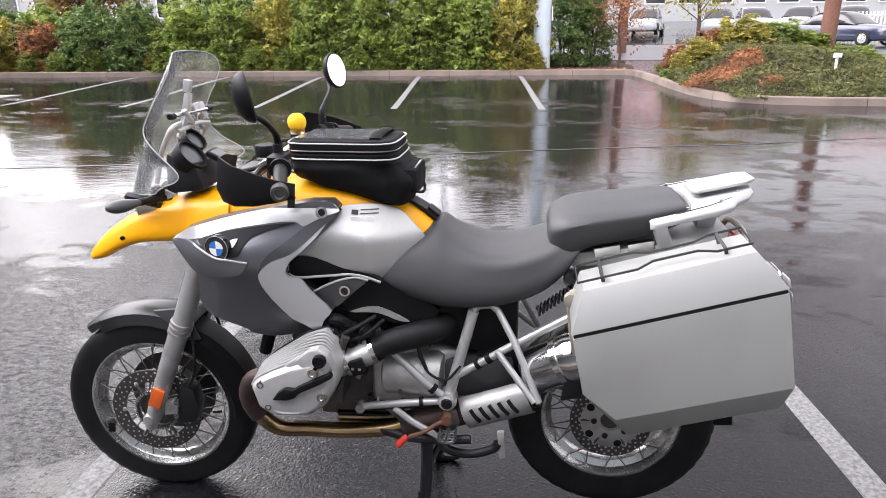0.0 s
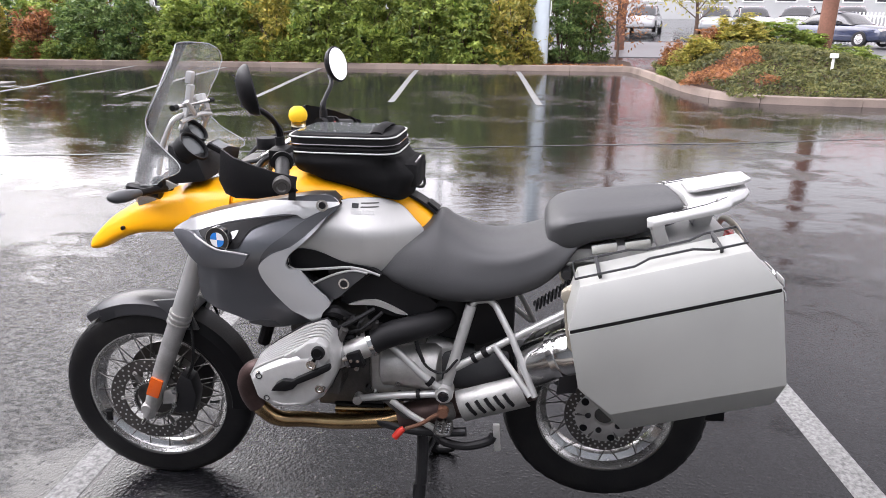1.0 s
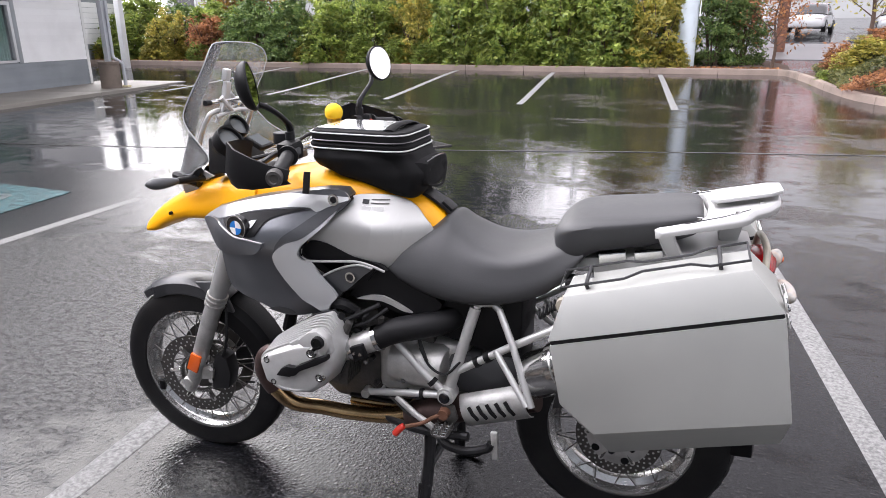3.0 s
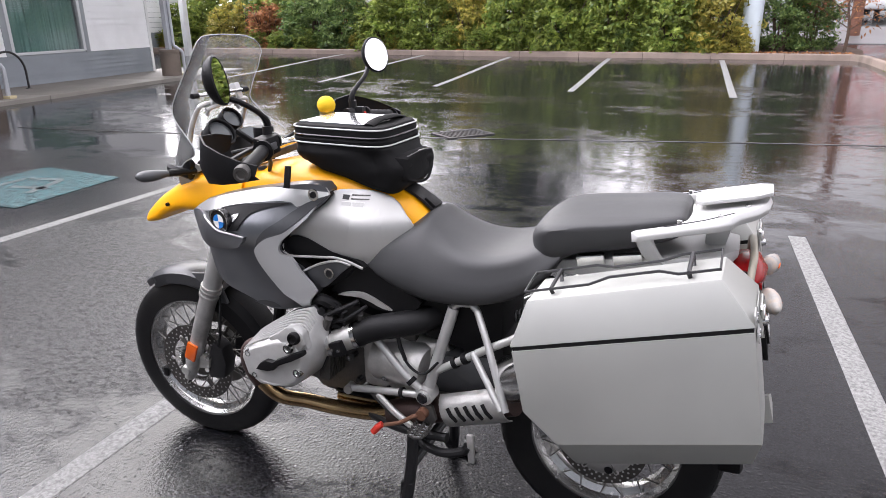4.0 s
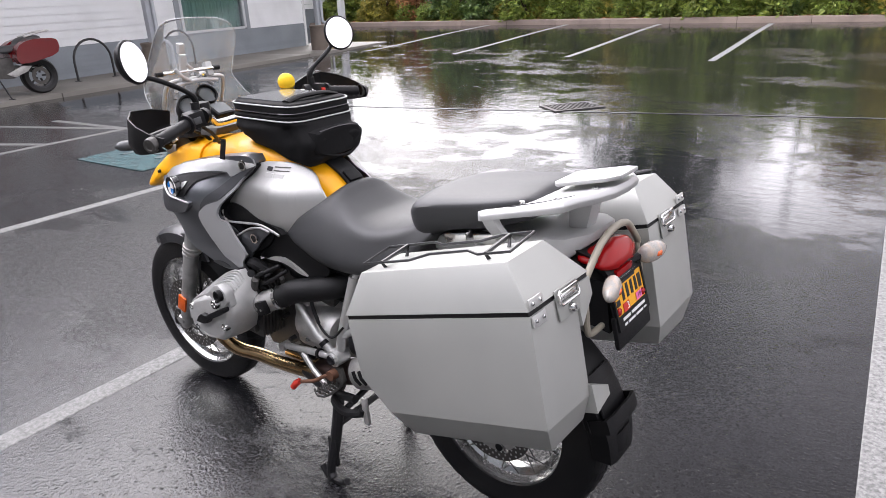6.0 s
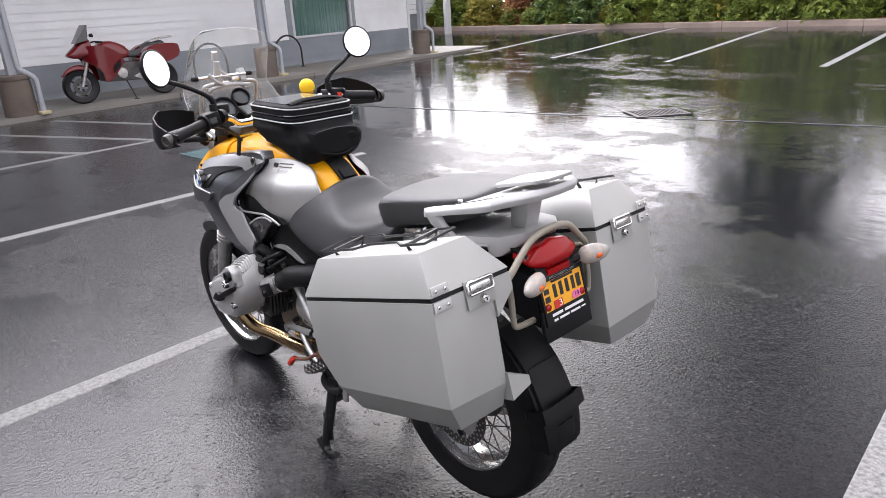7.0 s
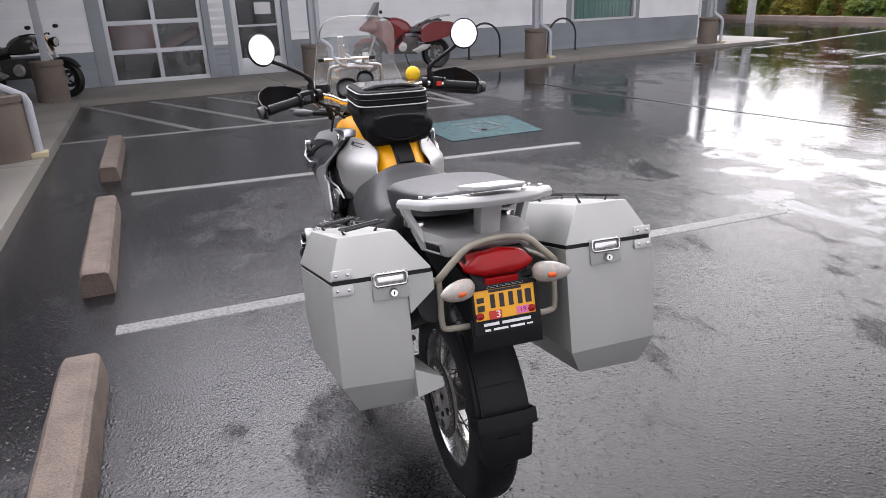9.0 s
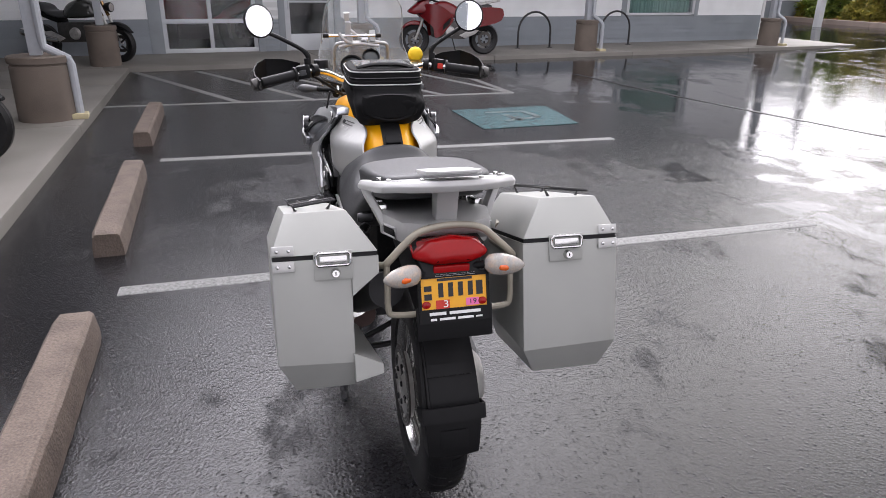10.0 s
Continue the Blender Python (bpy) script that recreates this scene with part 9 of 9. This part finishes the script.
# ---- other motorcycles at the shop ----
def small_moto(label, paint, m, faired=True, cases=True, R=0.31, seat_m=None):
    """Front towards -x; the wheels stand on z = 0."""
    t = thing("motorcycle", label, "motorcycle", "shop motorcycles", at=m)
    q = lambda n, g, mm, lab="", par=None, **k: part(n, g, mm, par or t, lab, **k)
    for x, w_ in ((-0.75, 0.06), (0.75, 0.085)):
        wh = q("wheel", Mesh().lathe([(R * 0.70, -w_ * 0.8), (R * 0.9, -w_), (R, -w_ * 0.5), (R, w_ * 0.5), (R * 0.9, w_), (R * 0.70, w_ * 0.8)], 36, pose(x, 0, R), loop=True), M_TYRE, "black tyre on a cast wheel")
        q("rim", Mesh().lathe([(R * 0.72, -w_ * 0.75), (R * 0.62, -w_ * 0.6), (R * 0.62, w_ * 0.6), (R * 0.72, w_ * 0.75)], 36, pose(x, 0, R), loop=True), M_STEEL_DARK, "", wh)
        for i in range(5):
            a = 6.283 * i / 5
            q("spoke", Mesh().tube([(x + 0.05 * math.cos(a), 0, R + 0.05 * math.sin(a)), (x + R * 0.65 * math.cos(a), 0, R + R * 0.65 * math.sin(a))], 0.018, 6), M_STEEL_DARK, "", wh)
        q("disc", Mesh().lathe([(0.15, -0.07), (0.15, -0.065), (0.09, -0.065), (0.09, -0.07)], 28, pose(x, 0, R), loop=True), M_DISC, "", wh)
    for s in (-1, 1):
        q("fork_leg", Mesh().tube([(-0.75, s * 0.09, R), (-0.53, s * 0.09, 0.85)], [0.026, 0.028], 10), M_ALLOY)
        q("grip", Mesh().tube([(-0.42, s * 0.26, 1.06), (-0.34, s * 0.38, 1.05)], 0.018, 8), M_RUBBER)
        q("mirror", Mesh().lathe([(0.0001, 0.01), (0.055, 0.01), (0.05, -0.03), (0.0001, -0.04)], 16, pose(-0.50, s * 0.36, 1.18, 0, 0, -90) @ Matrix.Diagonal((1, 1, 0.6, 1))), M_BLACK)
    q("handlebar", Mesh().tube(curve([(-0.35, -0.38, 1.05), (-0.42, -0.2, 1.07), (-0.47, 0, 1.04), (-0.42, 0.2, 1.07), (-0.35, 0.38, 1.05)], 4), 0.014, 8), M_STEEL_DARK)
    q("mudguard", loft([body_ring(x, z0, z1, w, w * 0.7) for x, z0, z1, w in ((-1.03, 0.50, 0.53, 0.05), (-0.92, 0.57, 0.64, 0.075), (-0.75, 0.60, 0.69, 0.085), (-0.58, 0.56, 0.65, 0.075))], 3, 2), paint if faired else M_BLACK)
    q("engine", hull([(-0.35, -0.2, 0.35), (-0.35, 0.2, 0.35), (0.30, -0.2, 0.32), (0.30, 0.2, 0.32), (-0.38, -0.17, 0.68), (-0.38, 0.17, 0.68), (0.32, -0.16, 0.66), (0.32, 0.16, 0.66)]), M_ALLOY_DARK, "dark engine block", bevel=0.03)
    for s in (-1, 1):
        q("engine_cover", Mesh().lathe([(0.0001, -0.03), (0.09, -0.02), (0.11, 0.03)], 20, pose(-0.05, s * 0.21, 0.48, 0, 0, 0 if s < 0 else 180)), M_ALLOY)
        q("footrest_plate", Mesh().prism([(0.15, 0.40), (0.42, 0.52), (0.58, 0.50), (0.50, 0.42), (0.28, 0.34)], s * 0.2 - 0.01, s * 0.2 + 0.01), M_ALLOY, bevel=0.008)
    q("fuel_tank", loft([body_ring(x, z0, z1, w, w * 0.6) for x, z0, z1, w in ((-0.42, 0.78, 0.90, 0.12), (-0.32, 0.76, 1.02, 0.19), (-0.12, 0.74, 1.06, 0.20), (0.10, 0.74, 0.98, 0.16), (0.20, 0.76, 0.88, 0.12))], 4, 2), paint)
    q("seat", loft([body_ring(x, z0, z1, w, w * 0.8) for x, z0, z1, w in ((0.10, 0.76, 0.84, 0.12), (0.25, 0.74, 0.86, 0.17), (0.45, 0.78, 0.87, 0.18), (0.55, 0.84, 0.97, 0.16), (0.80, 0.92, 1.0, 0.14), (0.88, 0.94, 0.98, 0.10))], 4, 2), M_SEAT)
    q("tail", loft([body_ring(x, z0, z1, w, w * 0.7) for x, z0, z1, w in ((0.30, 0.64, 0.75, 0.14), (0.60, 0.74, 0.86, 0.14), (0.92, 0.84, 0.93, 0.09))], 3, 2), paint if faired else M_BLACK)
    if faired:
        for s in (-1, 1):
            pan = panel([(-0.72, 0.86), (-0.55, 1.0), (-0.30, 0.98), (-0.08, 0.86), (0.02, 0.70), (-0.10, 0.55), (-0.25, 0.40), (-0.38, 0.36), (-0.42, 0.55), (-0.55, 0.68)], lambda x, z: -0.24 - 0.05 * math.exp(-((x + 0.35) / 0.25) ** 2) + 0.2 * wave(-x, 0.45, 0.75), 0.02, 0.08)
            q("fairing", pan if s < 0 else flip(pan), paint, "glossy side fairing")
            q("fairing_vent", Mesh().prism([(-0.20, 0.62), (-0.05, 0.74), (-0.08, 0.62), (-0.22, 0.50)], s * 0.285 - 0.01, s * 0.285 + 0.01), M_BLACK)
        q("nose", loft([body_ring(x, z0, z1, w, w * 0.6) for x, z0, z1, w in ((-0.88, 0.84, 0.88, 0.06), (-0.76, 0.80, 0.98, 0.14), (-0.60, 0.82, 1.10, 0.20), (-0.48, 0.86, 1.12, 0.20))], 4, 2), paint)
        q("screen", hull([(-0.72, -0.12, 1.05), (-0.72, 0.12, 1.05), (-0.52, -0.18, 1.10), (-0.52, 0.18, 1.10), (-0.50, -0.15, 1.36), (-0.50, 0.15, 1.36), (-0.47, -0.15, 1.36), (-0.47, 0.15, 1.36)]), M_GLOSS_BLACK, "dark smoked screen")
    else:
        q("headlight", Mesh().lathe([(0.0001, 0.0), (0.075, -0.005), (0.085, 0.02), (0.06, 0.11), (0.0001, 0.12)], 24, pose(-0.70, 0, 0.93, 0, 0, -90)), M_BLACK)
        q("headlight_lens", Mesh().lathe([(0.0001, -0.012), (0.05, -0.010), (0.074, -0.002)], 24, pose(-0.70, 0, 0.93, 0, 0, -90)), M_CLEARLENS)
        for s in (-1, 1):
            q("fork_tube", Mesh().tube([(-0.56, s * 0.09, 0.78), (-0.46, s * 0.09, 1.02)], 0.030, 10), M_BRONZE)
    if cases:
        for s in (-1, 1):
            q("side_case", loft([[(x, s * (0.18 + 0.17 * k), 0.70 + z) for x, z in ((0.32, 0.02), (0.36, -0.14), (0.72, -0.10), (1.02, 0.0), (1.05, 0.18), (0.95, 0.24), (0.60, 0.24), (0.40, 0.16))] for k in (0.0, 0.6, 0.9, 1.0)], 2, 2), paint, "glossy hard side case")
        q("rack", Mesh().tube(curve([(0.60, -0.12, 0.98), (0.85, -0.14, 1.04), (1.05, -0.08, 1.06), (1.05, 0.08, 1.06), (0.85, 0.14, 1.04), (0.60, 0.12, 0.98)], 4), 0.014, 8), M_ALLOY)
    q("silencer", Mesh().tube([(0.30, 0.20, 0.36), (0.60, 0.22, 0.40), (0.98, 0.24, 0.50)], [0.04, 0.06, 0.065], 14), M_CHROME)
    q("side_stand", Mesh().tube([(0.02, -0.16, 0.33), (0.06, -0.36, 0.01)], 0.012, 8), M_STEEL_DARK)
    q("stand_foot", Mesh().box((0.02, -0.40, 0.0), (0.10, -0.33, 0.012)), M_STEEL_DARK)
    return t


def on_walk(front, rear, lean=0.0, z=WALK_Z):
    a, b = BW @ Vector((*front, z)), BW @ Vector((*rear, z))
    c = (a + b) / 2
    ang = math.degrees(math.atan2((b - a).y, (b - a).x))
    return pose(c.x, c.y, z, lean, 0, ang)


P_REDMOTO = mat("red_moto_paint", (0.15, 0.004, 0.007), 0.25, coat=0.35, grain=0.04, stain=0.1)
P_BLACKMOTO = mat("dark_olive_moto_paint", (0.035, 0.036, 0.032), 0.25, coat=0.5, grain=0.05)
P_ORANGE = mat("orange_moto_paint", (0.55, 0.17, 0.015), 0.25, coat=0.5, grain=0.04)
small_moto("glossy red touring motorcycle with hard cases on the walkway", P_REDMOTO, on_walk((4.82, 1.55), (6.36, 1.75)))
small_moto("dark grey naked motorcycle parked behind a porch post", P_BLACKMOTO, on_walk((-0.66, 1.30), (-1.95, 0.45)), False, False)
small_moto("orange motorcycle with a black seat under the porch", P_ORANGE, on_walk((-1.60, 8.66), (-3.10, 8.5)), False, False)
small_moto("red motorcycle standing inside the dim showroom", P_REDMOTO, on_walk((0.2, -1.6), (1.75, -1.3), z=0.10), True, False)
small_moto("pale motorcycle standing inside the dim showroom", P_SILVER, on_walk((2.6, -2.6), (1.1, -2.9), z=0.10), True, False)
